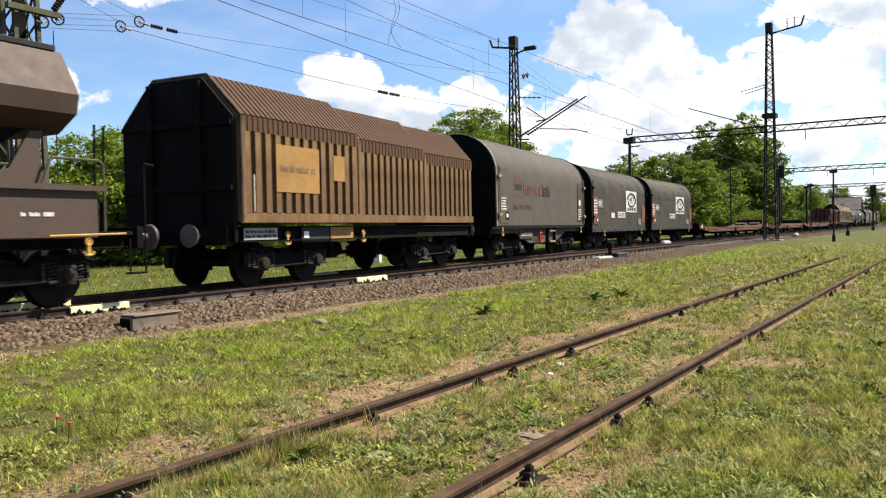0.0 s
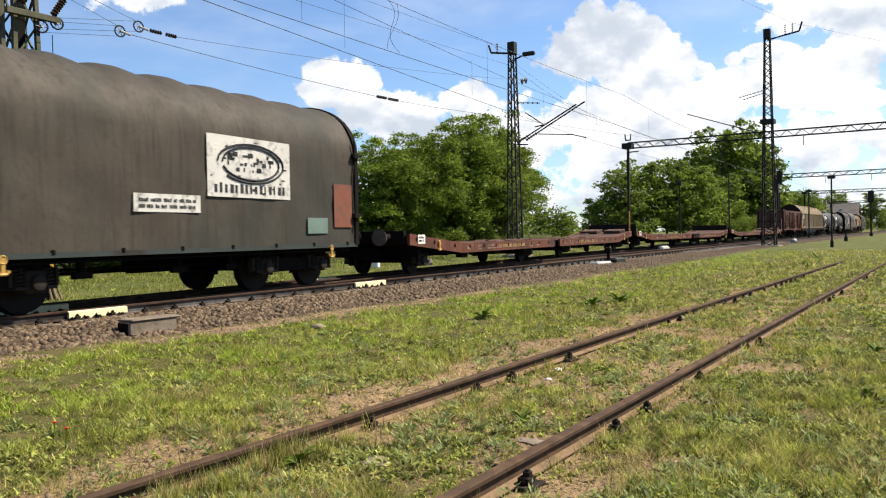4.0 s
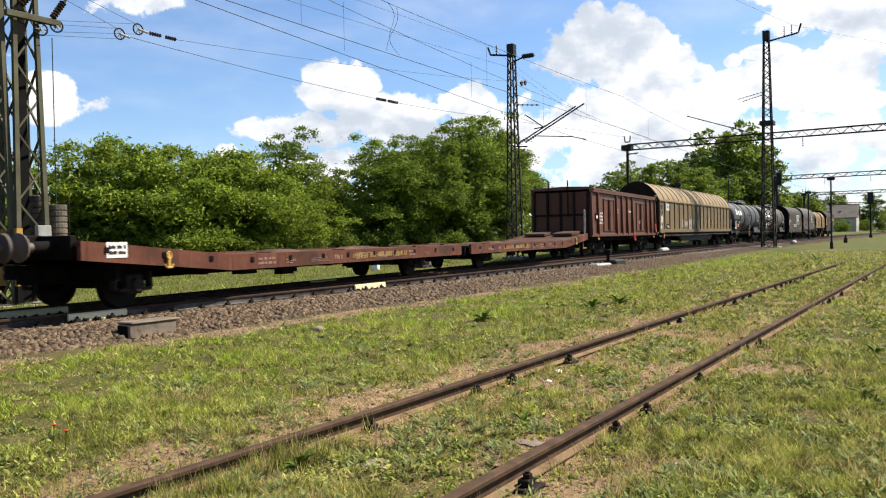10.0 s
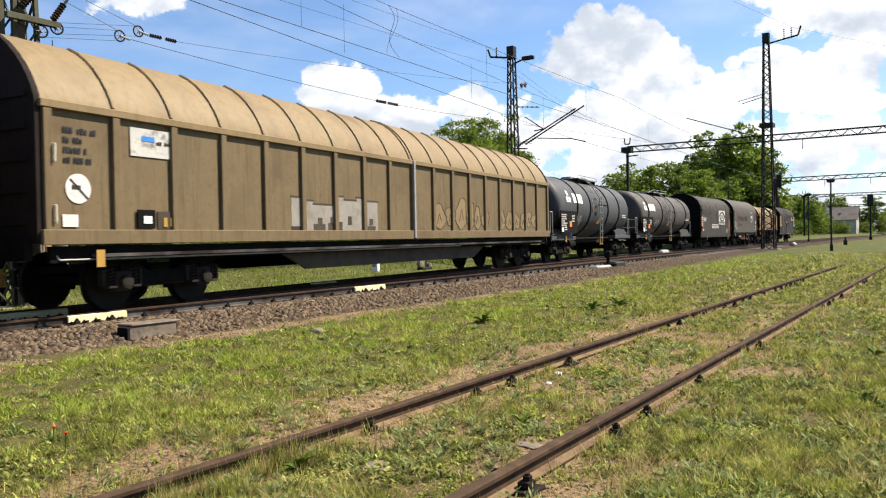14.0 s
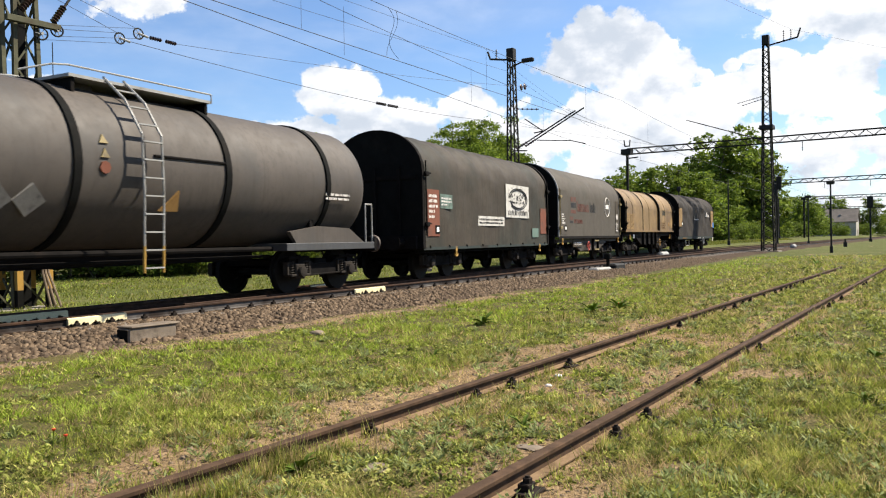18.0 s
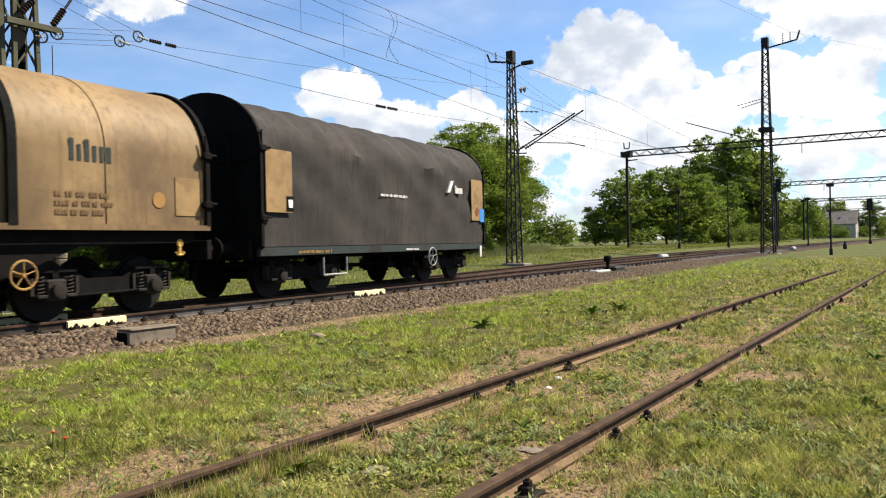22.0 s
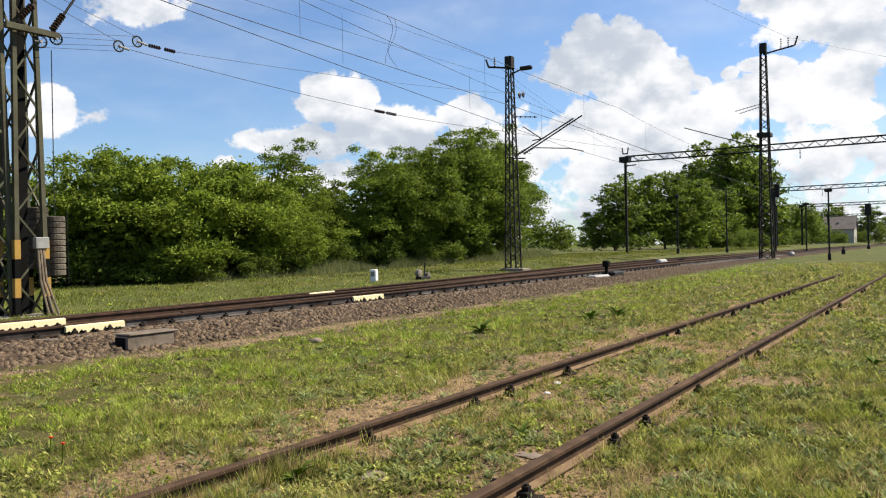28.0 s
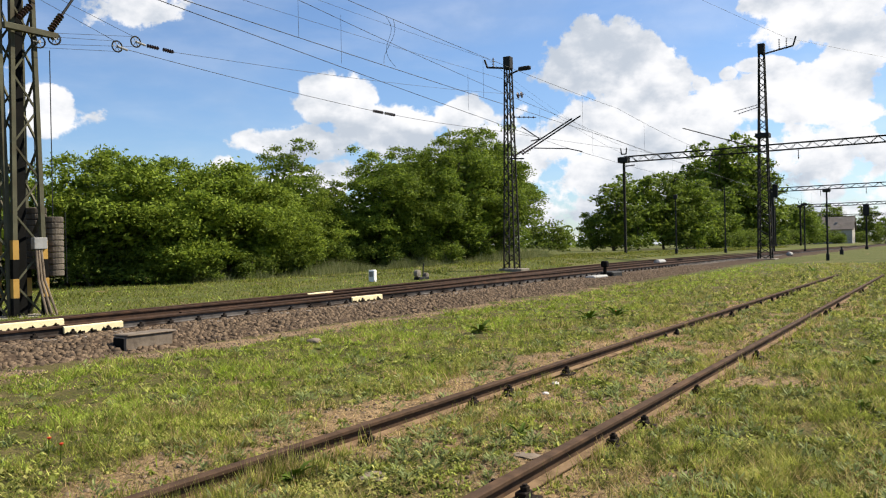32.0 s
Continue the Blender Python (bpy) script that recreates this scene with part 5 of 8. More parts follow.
def roofed_gondola(q0, q1):
    w, half = wagon_thing("open_wagon", "red-brown high-sided wagon with a flat swing roof", q0, q1)
    z0, eave = 0.96, 3.02
    for s in (-1, 1):
        part("side_wall", box(B(), -half, half, s * 1.36 - 0.03, s * 1.36 + 0.03, z0, eave), M_REDBROWN, w, "red-brown steel side")
        part("end_wall", box(B(), s * half - 0.03, s * half + 0.03, -1.33, 1.33, z0, eave), M_REDBROWN, w, "red-brown steel end wall")
    part("floor_plate", box(B(), -half + 0.04, half - 0.04, -1.32, 1.32, z0 + 0.15, z0 + 0.2), M_UNDER, w)
    edge = np.linspace(-half + 0.06, half - 0.06, 13)
    bm0 = None
    for i, x in enumerate(edge):
        bm = loft(B(), [[(x - 0.045, -1.39, z0 + 0.02), (x + 0.045, -1.39, z0 + 0.02), (x + 0.075, -1.39, eave), (x - 0.075, -1.39, eave)], [(x - 0.045, -1.52, z0 + 0.06), (x + 0.045, -1.52, z0 + 0.06), (x + 0.055, -1.47, eave), (x - 0.055, -1.47, eave)]])
        if min(abs(x + 3.5), abs(x - 2.95)) > 0.95:
            part("rib", bm, M_REDBROWN, w)
        else:
            bm.free()
        part("rib", box(B(), x - 0.05, x + 0.05, 1.39, 1.49, z0, eave), M_REDBROWN, w)
    for s in (-1, 1):
        # ribs and rails of the ends take the brown darkened for shade
        for y in (-1.3, -0.65, 0, 0.65, 1.3):
            part("rib", box(B(), s * half - 0.10, s * half + 0.10, y - 0.05, y + 0.05, z0, eave), M_ENDSHADE, w)
        part("end_rail", box(B(), s * half - 0.08, s * half + 0.08, -1.35, 1.35, 1.9, 2.0), M_ENDSHADE, w)
    for s in (-1, 1):
        part("sill", box(B(), -half, half, s * 1.42 - 0.06, s * 1.42 + 0.06, z0 - 0.04, z0 + 0.10, 0.01), M_REDBROWN, w)
        part("top_rail", box(B(), -half, half, s * 1.42 - 0.07, s * 1.42 + 0.07, eave - 0.02, eave + 0.10, 0.01), M_REDBROWN, w)
    bm = extrude_x(B(), [(-1.50, eave + 0.10), (-1.50, eave + 0.17), (-1.25, eave + 0.21), (0, eave + 0.26), (1.25, eave + 0.21), (1.50, eave + 0.17), (1.50, eave + 0.10)], -half - 0.10, half + 0.10)
    roof = part("roof", bm, M_ROOFBROWN, w, "dusty brown flat swing roof")
    for x in np.linspace(-half, half, 9):
        bm = loft(B(), [[(x + d, -1.515, eave + 0.10), (x + d, -1.515, eave + 0.185), (x + d, -1.25, eave + 0.225), (x + d, 0, eave + 0.275), (x + d, 0, eave + 0.25), (x + d, -1.25, eave + 0.20)] for d in (-0.03, 0.03)])
        part("roof_seam", bm, M_ROOFBROWN, roof)
    for s in (-1, 1):
        bm = box(B(), s * (half + 0.02) - 0.14, s * (half + 0.02) + 0.14, -1.55, -1.40, eave - 0.02, eave + 0.30, 0.04)
        cap = part("roof_end_cap", bm, M_OCHRE, roof, "black and ochre striped roof corner")
        bm = B()
        for k in range(4):
            x = s * (half + 0.02) - 0.10 + 0.07 * k
            loft(bm, [[(x + u - 0.02, y, z), (x + u + 0.02, y, z), (x + u + 0.02, y + 0.004, z), (x + u - 0.02, y + 0.004, z)] for u, y, z in ((-0.05, -1.556, eave + 0.02), (0.05, -1.556, eave + 0.26))])
        part("stripe", bm, M_BLACK, cap)
    for k in (0, 1):
        x = (-3.5, 2.95)[k]
        for dx in (-0.48, 0.48):
            d = part("side_door", box(B(), x + dx - 0.45, x + dx + 0.45, -1.405, -1.385, z0 + 0.2, eave - 0.25), M_REDBROWN, w, "red-brown door leaf")
            bm = bent(B(), [(x + dx - 0.42, -1.42, z0 + 0.25), (x + dx - 0.42, -1.42, eave - 0.3), (x + dx + 0.42, -1.42, eave - 0.3), (x + dx + 0.42, -1.42, z0 + 0.25), (x + dx - 0.42, -1.42, z0 + 0.25)], 0.025, 5)
            part("door_frame", bm, M_REDBROWN, d)
            bm = rod(B(), (x + dx * 0.15, -1.46, z0 + 0.2), (x + dx * 0.15, -1.46, eave - 0.3), 0.025, 6)
            box(bm, x + dx * 0.15 - 0.03, x + dx * 0.15 + 0.03, -1.50, -1.44, z0 + 0.9, z0 + 1.25, 0.01)
            part("door_bolt", bm, M_REDBROWN, d)
    bm = bent(B(), [(2.75, -1.45, z0), (2.75, -1.45, z0 - 0.42), (3.3, -1.45, z0 - 0.42), (3.3, -1.45, z0)], 0.02, 6)
    rod(bm, (2.75, -1.45, z0 - 0.2), (3.3, -1.45, z0 - 0.2), 0.018, 6)
    part("ladder", bm, M_UNDER, w)
    bars(w, -half + 1.45, -half + 2.15, 1.50, 2.12, 4, y=-1.395, seed=31, label="white stencilled marks")
    plate(w, "card_holder", -half + 0.75, -half + 1.15, 1.7, 2.02, M_BLACK, y=-1.395, t=0.03)
    plate(w, "paper", -half + 0.85, -half + 1.08, 1.78, 1.92, M_WHITE, y=-1.43)
    for x, n in ((-1.9, 4), (-1.9, 2)):
        bars(w, x - 0.25, x + 0.25, 1.35 if n == 4 else 2.05, 1.95 if n == 4 else 2.35, n, y=-1.395, seed=40 + n)
    plate(w, "emblem", 0.6 - 0.55, 0.6 - 0.2, 2.13, 2.33, M_STENCIL, "white box emblem and plain lettering shapes", y=-1.395)
    bars(w, 0.6 - 0.15, 0.6 + 0.42, 2.15, 2.28, 1, y=-1.395, seed=44)
    bars(w, 2.9 - 0.25, 2.9 + 0.1, 1.55, 1.75, 2, y=-1.42, seed=45)
    part("round_sticker", spun(B(), [(-1.405, 0.20), (-1.398, 0.20)], (4.5, 0, 1.93), "y", 24), M_PLACARD, w, "faded round sticker")
    bars(w, 5.4, 5.62, 1.6, 2.0, 2, y=-1.395, seed=46)
    hand_wheel(w, 1.45, 0.86, M_RED, r=0.20)
    hand_wheel(w, half - 0.35, 1.35, M_RED, y=-1.55, r=0.20)
    for x in (-half + 1.1, half - 0.5):
        rope_hook(w, x, 0.90, -1.45)
    for s in (-1, 1):
        for y in (-0.4, 0.55):
            part("end_stay", rod(B(), (s * (half + 0.2), y, 1.9), (s * (half + 0.2), y, eave + 0.55), 0.03, 6), M_UNDER, w)
    sole_bars(w, half - 0.1, 0.72, 0.95, 1.1)
    buffers(w, half + 0.12)
    rig(w, half, 1.9, 30)


def sliding_wall_wagon(q0, q1):
    w, half = wagon_thing("sliding_wall_wagon", "long beige sliding-wall wagon with a rounded ribbed roof", q0, q1, overhang=3.0)
    z0, eave, top = 1.08, 3.06, 4.25
    side = 1.40
    pts = [(-side, z0), (-side, eave)]
    for k in range(1, 11):
        a = k / 10 * math.pi / 2
        pts.append((-side * math.cos(a), eave + (top - eave) * math.sin(a) ** 1.5))
    prof = pts + [(-y, z) for y, z in reversed(pts[:-1])]
    wall = [(-side, z0), (-side, eave), (side, eave), (side, z0)]
    part("body", extrude_x(B(), wall, -half + 0.1, half - 0.1), M_BEIGE, w, "beige side walls")
    roofp = [p for p in prof if p[1] >= eave - 0.001]
    bm = extrude_x(B(), roofp, -half, half)
    roof = part("roof", bm, M_BEIGEROOF, w, "dusty cream rounded roof", smooth=True)
    xs = np.linspace(-half + 0.12, half - 0.12, 19)[1:-1]
    for x in xs:
        if abs(x) < 0.3:
            continue
        bm = B()
        cur = [(x, y * 1.005, z + 0.006) for y, z in roofp if -1.39 < y < -0.35]
        bent(bm, cur, 0.032, 6)
        part("roof_rib", bm, M_BEIGEROOF, roof)
    posts = np.linspace(-half + 0.12, half - 0.12, 19)
    for x in posts:
        part("side_post", box(B(), x - 0.075, x + 0.075, -side - 0.06, -side, z0 + 0.18, eave - 0.06, 0.012), M_BEIGE, w)
    for x0, x1 in ((-half, -0.06), (0.06, half)):
        part("sill_rail", box(B(), x0, x1, -side - 0.075, -side - 0.002, z0 - 0.02, z0 + 0.20, 0.01), M_BEIGE, w)
        part("eave_rail", box(B(), x0, x1, -side - 0.07, -side - 0.002, eave - 0.06, eave + 0.06, 0.01), M_BEIGEROOF, w)
    part("middle_post", box(B(), -0.05, 0.05, -side - 0.10, -side + 0.04, z0, eave + 0.04, 0.01), M_GALV, w, "pale grey middle post")
    for x in (-0.09, 0.09):
        part("roof_seam", bent(B(), [(x, y * 1.005, z + 0.006) for y, z in roofp if -1.39 < y < -0.2], 0.03, 6), M_BEIGEROOF, roof)
    for s in (-1, 1):
        # shade of both ends is put into the wall colour
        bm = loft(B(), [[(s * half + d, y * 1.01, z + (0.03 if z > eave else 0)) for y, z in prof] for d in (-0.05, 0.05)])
        wall = part("end_wall", bm, M_ENDSHADE, w, "end wall darkened to carry its shade")
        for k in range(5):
            part("end_rib", box(B(), s * (half + 0.05) - 0.04, s * (half + 0.05) + 0.04, -1.25, 1.25, 1.35 + 0.45 * k, 1.43 + 0.45 * k), M_ENDSHADE, wall)
    part("frame_beam", box(B(), -half + 0.2, half - 0.2, -1.34, -1.26, 0.80, 1.04), M_UNDER, w)
    part("running_rail", box(B(), -half + 0.9, half - 0.9, -1.44, -1.36, 0.87, 0.92), M_WEB, w, "worn steel running rail")
    truss = [(-5.2, 0.80), (5.2, 0.80), (4.4, 0.46), (-4.4, 0.46)]
    for s in (-1, 1):
        part("truss_plate", loft(B(), [[(x, y, z) for x, z in truss] for y in (s * 1.15 - 0.03, s * 1.15 + 0.03)]), M_SPRAYDARK if s < 0 else M_UNDER, w, "dirty brown under-frame truss plate")
    # graffiti along the lower walls: a silver field with stepped tops, then brown outlined letters
    rnd = random.Random(12)
    gz = z0 + 0.20
    bm, bd = B(), B()
    x = -5.2
    while x < -1.85:
        wd, hg = rnd.uniform(0.22, 0.6), rnd.choice((0.42, 0.55, 0.62, 0.75, 0.68))
        box(bm, x, x + wd, -side - 0.005, -side, gz, gz + hg)
        box(bd, x - 0.02, x + wd + 0.02, -side - 0.008, -side, gz + hg - 0.01, gz + hg + 0.03)
        if rnd.random() < 0.6:
            box(bd, x + wd * 0.3, x + wd * 0.6, -side - 0.008, -side, gz + 0.12, gz + 0.12 + rnd.uniform(0.05, 0.2))
        if rnd.random() < 0.3:
            box(bd, x, x + wd * 0.8, -side - 0.008, -side, gz, gz + rnd.uniform(0.08, 0.2))
        x += wd
    part("graffiti", bm, M_SILVER, w, "silver sprayed graffiti field", kind="stuff")
    part("graffiti_outline", bd, M_SPRAYDARK, w, "dark sprayed outlines", kind="stuff")
    for xa, xb in ((1.2, 5.0), (5.9, 9.2)):
        bm, bd = B(), B()
        x = xa
        while x < xb:
            wd, hg = rnd.uniform(0.45, 0.85), rnd.uniform(0.5, 0.85)
            ph = rnd.uniform(0, 6.28)
            loop = [(x + wd / 2 + wd * 0.5 * math.cos(a) * (1 + 0.25 * math.sin(3 * a + ph)), -side - 0.003, gz + 0.08 + hg / 2 + hg * 0.5 * math.sin(a) * (1 + 0.2 * math.cos(2 * a + ph))) for a in np.linspace(0, 6.283, 19)]
            bent(bd, loop, 0.011, 4)
            bent(bd, [(x + wd * 0.3, -side - 0.003, gz + hg * 0.3), (x + wd * 0.5, -side - 0.003, gz + hg * 0.75), (x + wd * 0.65, -side - 0.003, gz + hg * 0.4)], 0.010, 4)
            loft(bm, [[(px, yy, pz) for px, _, pz in loop[:-1]] for yy in (-side - 0.003, -side)])
            x += wd * rnd.uniform(0.85, 1.1)
        part("graffiti", bm, M_BEIGEROOF, w, "pale sprayed graffiti letters", kind="stuff")
        part("graffiti_outline", bd, M_SPRAYDARK, w, "dark sprayed outlines", kind="stuff")
    plate(w, "notice", -half + 1.62, -half + 2.62, 2.45, 2.90, M_SIGN, "worn white notice with plain blue and grey shapes", y=-side - 0.01)
    plate(w, "notice_mark", -half + 1.85, -half + 2.12, 2.70, 2.78, M_BLUE, y=-side - 0.02, t=0.004)
    bars(w, -half + 2.15, -half + 2.55, 2.64, 2.74, 1, M_SPRAYDARK, y=-side - 0.02, seed=51)
    bars(w, -half + 0.40, -half + 1.02, 2.22, 2.80, 4, M_CHARLETTER, y=-side - 0.008, seed=52, label="dark stencilled marks")
    part("round_sticker", spun(B(), [(-side - 0.012, 0.22), (-side - 0.005, 0.22)], (-half + 0.64, 0, 1.88), "y", 24), M_STENCIL, w, "faded round sticker")
    part("sticker_stroke", rod(B(), (-half + 0.50, -side - 0.014, 2.02), (-half + 0.80, -side - 0.014, 1.74), 0.012, 5), M_SPRAYDARK, w)
    part("sticker_mark", box(B(), -half + 0.53, -half + 0.68, -side - 0.018, -side - 0.01, 1.87, 1.93), M_CHARLETTER, w)
    plate(w, "card_holder", -half + 1.72, -half + 2.08, 1.30, 1.60, M_BLACK, y=-side - 0.02, t=0.02)
    plate(w, "paper", -half + 1.83, -half + 2.00, 1.38, 1.50, M_WHITE, y=-side - 0.045)
    plate(w, "card_holder", -half + 2.15, -half + 2.58, 1.30, 1.58, M_SPRAYDARK, y=-side - 0.01)
    plate(w, "card_mark", -half + 2.27, -half + 2.35, 1.33, 1.48, M_YELLOW, y=-side - 0.022)
    plate(w, "card_mark", -half + 2.42, -half + 2.50, 1.33, 1.48, M_YELLOW, y=-side - 0.022)
    plate(w, "small_label", -half + 0.36, -half + 0.62, 1.32, 1.50, M_STENCIL, y=-side - 0.01)
    for z in (1.38, 2.25):
        part("grab_handle", bent(B(), [(-half + 0.2, -side - 0.01, z), (-half + 0.2, -side - 0.09, z), (-half + 0.2, -side - 0.09, z + 0.24), (-half + 0.2, -side - 0.01, z + 0.24)], 0.016, 6), M_STRIPE, w)
    plate(w, "hook_plate", -half + 0.9, -half + 1.05, 0.72, 0.98, M_YELLOW, "yellow hook plate", y=-1.45)
    bm = bent(B(), [(-half + 0.25, -1.3, 0.98), (-half + 0.35, -1.35, 0.84), (half - 8, -1.40, 0.84)], 0.015, 5)
    part("brake_pipe", bm, M_GALV, w)
    buffers(w, half + 0.1)
    for s in (-1, 1):
        add_bogie(w, s * (half - 2.6))
    brake_gear(w, 50)


def tank_wagon(q0, q1, seed, material, emblem_at, hoops):
    w, half = wagon_thing("tank_wagon", "dusty grey bogie tank wagon with dark hoops and a top walkway", q0, q1, overhang=2.0)
    R, cz = 1.35, 2.34
    a, b = -half + 0.66, half - 0.12
    pro = [(a + 0.01, 0.25), (a + 0.05, 0.70), (a + 0.12, 1.03), (a + 0.20, 1.18), (a + 0.29, 1.285), (a + 0.38, R - 0.018), (a + 0.46, R)]
    pro = pro + [(x, R) for x in np.linspace(a + 0.7, b - 0.7, 12)] + [(-x, r) for x, r in reversed([(x - (b + a), r) for x, r in pro])]
    body = part("tank_barrel", spun(B(), pro, (0, 0, cz), "x", 48), material, w, "smooth grey tank barrel", smooth=True)
    for x in hoops:
        bm = spun(B(), [(x - 0.07, R - 0.02), (x - 0.07, R + 0.035), (x + 0.07, R + 0.035), (x + 0.07, R - 0.02)], (0, 0, cz), "x", 48)
        part("hoop", bm, M_BLACK, body, "dark stiffening hoop", smooth=True)
    part("filler_dome", spun(B(), [(cz + R - 0.1, 0.32), (cz + R + 0.16, 0.32), (cz + R + 0.2, 0.26)], (-0.35, 0, 0), "z", 18), material, body)
    # saddles and frame
    for s in (-1, 1):
        sad = [(s * (half - 0.35), 1.06), (s * (half - 2.9), 1.06), (s * (half - 3.1), 1.30), (s * (half - 2.1), 1.42), (s * (half - 0.95), 1.38)]
        for y in (-1.18, 1.18):
            part("saddle", loft(B(), [[(x, yy, z) for x, z in sad] for yy in (y - 0.05, y + 0.05)]), material, w, "grey saddle plate")
        part("saddle_web", box(B(), s * (half - 2.2) - 0.06, s * (half - 2.2) + 0.06, -1.1, 1.1, 1.05, 1.7), M_UNDER, w)
        part("frame_end", box(B(), min(s * (half - 3.3), s * half), max(s * (half - 3.3), s * half), -1.3, 1.3, 0.90, 1.06, 0.01), M_TANK, w)
    part("centre_sill", box(B(), -half + 3.2, half - 3.2, -0.3, 0.3, 0.72, 1.0), M_UNDER, w)
    bm = rod(B(), (-half + 3.2, -0.9, 0.95), (half - 3.2, -0.9, 0.95), 0.05, 8)
    rod(bm, (-half + 3.2, -0.75, 0.8), (half - 3.2, -0.75, 0.8), 0.03, 8)
    part("pipe_run", bm, M_UNDER, w)
    bm = spun(B(), [(-0.45, 0.03), (-0.4, 0.2), (0.4, 0.2), (0.45, 0.03)], (-half + 3.9, -0.8, 0.72), "x", 14)
    part("air_reservoir", bm, M_UNDER, w, smooth=True)
    # top walkway with rails
    wz = cz + R + 0.05
    wx0, wx1 = -0.95, 2.15
    walkway = part("top_walkway", box(B(), wx0, wx1, -0.72, 0.72, wz, wz + 0.05), M_GALV, w, "grey steel top walkway")
    for y in (-0.72, 0.72):
        part("walkway_rail", bent(B(), [(wx0 - 0.75, y * 0.8, wz - 0.02), (wx0 - 0.3, y, wz + 0.13), (wx0, y, wz + 0.17), (wx1, y, wz + 0.17), (wx1, y, wz)], 0.016, 6), M_GALV, walkway)
    for x in (wx0 + 0.1, wx1 - 0.1):
        part("walkway_foot", box(B(), x - 0.03, x + 0.03, -0.68, 0.68, wz - 0.22, wz), M_UNDER, walkway)
    # ladder over the side
    lx = -0.05
    path = [(-0.66, wz + 0.10), (-1.15, wz - 0.32), (-1.52, cz + 0.5), (-1.55, cz - 0.4), (-1.52, 1.1), (-1.5, 0.62)]
    lad = None
    for x in (lx - 0.2, lx + 0.2):
        bm = bent(B(), [(x, y, z) for y, z in path], 0.022, 6)
        ob = part("ladder", bm, M_GALV, w, "galvanised ladder over the barrel") if lad is None else part("ladder_rail", bm, M_GALV, lad)
        lad = lad or ob
    for k in range(11):
        z = 0.7 + 0.29 * k
        y = float(np.interp(z, [p[1] for p in reversed(path)], [p[0] for p in reversed(path)]))
        part("rung", box(B(), lx - 0.2, lx + 0.2, y - 0.03, y + 0.03, z - 0.012, z + 0.012), M_GALV, lad)
    for x in (lx - 0.2, lx + 0.2):
        part("ladder_foot", rod(B(), (x, -1.505, 0.62), (x, -1.52, 1.05), 0.027, 6), M_YELLOW, lad, "yellow ladder foot")
    bm = rod(B(), (lx + 0.2, -1.345, cz + 0.20), (hoops[2], -1.345, cz + 0.20), 0.025, 6)
    part("side_bar", bm, M_UNDER, w)
    # end platform with handrails
    part("platform", box(B(), -half - 0.02, -half + 0.75, -1.25, 1.25, 1.08, 1.12), M_UNDER, w)
    for pts in ([(-half + 0.05, -1.22, 1.1), (-half + 0.05, -1.22, 2.05), (-half + 0.35, -1.22, 2.05), (-half + 0.35, -1.22, 1.1)], [(-half + 0.02, -1.2, 1.95), (-half + 0.02, 1.2, 1.95)], [(-half + 0.05, -0.3, 1.1), (-half + 0.05, -0.3, 2.0)], [(-half + 0.05, 0.6, 1.1), (-half + 0.05, 0.6, 2.0)], [(-half + 0.02, -1.2, 1.5), (-half + 0.02, 1.2, 1.5)]):
        part("handrail", bent(B(), pts, 0.02, 6), M_GALV, w, "bent tube handrail")
    part("handrail", bent(B(), [(half - 0.3, -1.25, 0.9), (half - 0.3, -1.25, 1.95), (half - 0.02, -1.25, 1.95), (half - 0.02, -1.25, 0.9)], 0.02, 6), M_GALV, w)
    # data board and marks
    plate(w, "data_board", -half + 0.78, -half + 3.05, 1.20, 2.12, M_UNDER, "black data board with plain marks", y=-1.42, t=0.03)
    bars(w, -half + 0.85, -half + 1.6, 1.3, 2.0, 8, y=-1.452, seed=seed)
    bars(w, -half + 2.3, -half + 2.7, 1.65, 1.98, 3, y=-1.452, seed=seed + 1)
    plate(w, "hazard_plate", -half + 1.95, -half + 2.25, 1.45, 1.70, M_ORANGE, "orange hazard plate", y=-1.452)
    plate(w, "paper", -half + 0.88, -half + 1.1, 1.25, 1.42, M_WHITE, y=-1.455)
    # firm's emblem as plain white shapes lying on the barrel
    bm = B()
    def on(x0, x1, u0, u1):
        arc = np.linspace(u0, u1, 7)
        loft(bm, [[(x, -math.cos(u) * (R + g), cz + math.sin(u) * (R + g)) for x, g in ((x0, 0.004), (x1, 0.004), (x1, 0.012), (x0, 0.012))] for u in arc])
    ex = emblem_at
    for k in range(3):
        an = math.pi / 2 + k * 2.094
        on(ex + 0.2 * math.cos(an) - 0.12, ex + 0.2 * math.cos(an) + 0.12, 0.28 + 0.14 * math.sin(an) - 0.085, 0.28 + 0.14 * math.sin(an) + 0.085)
    for k in range(3):
        cx = ex + 0.92 + 0.48 * k
        on(cx - 0.20, cx + 0.20, 0.12, 0.43)
    part("emblem", bm, M_WHITE, w, "plain white emblem shapes", kind="stuff")
    bars(w, half - 2.0, half - 1.1, cz - 0.36, cz - 0.18, 2, y=-R - 0.004, seed=seed + 2)
    # danger signs: small yellow and orange ones by the ladder, worn pale diamonds further forward
    def sign(x, z, h, shape, material, name, label):
        """A thin sign lying against the barrel at height z."""
        u = math.asin((z - cz) / R)
        out, up = Vector((0, -math.cos(u), math.sin(u))), Vector((0, math.sin(u), math.cos(u)))
        o = Vector((x, -math.cos(u) * R, cz + math.sin(u) * R))
        part(name, loft(B(), [[o + out * g + up * (h * q) + Vector((h * p, 0, 0)) for p, q in shape] for g in (-0.03, 0.022)]), material, w, label)

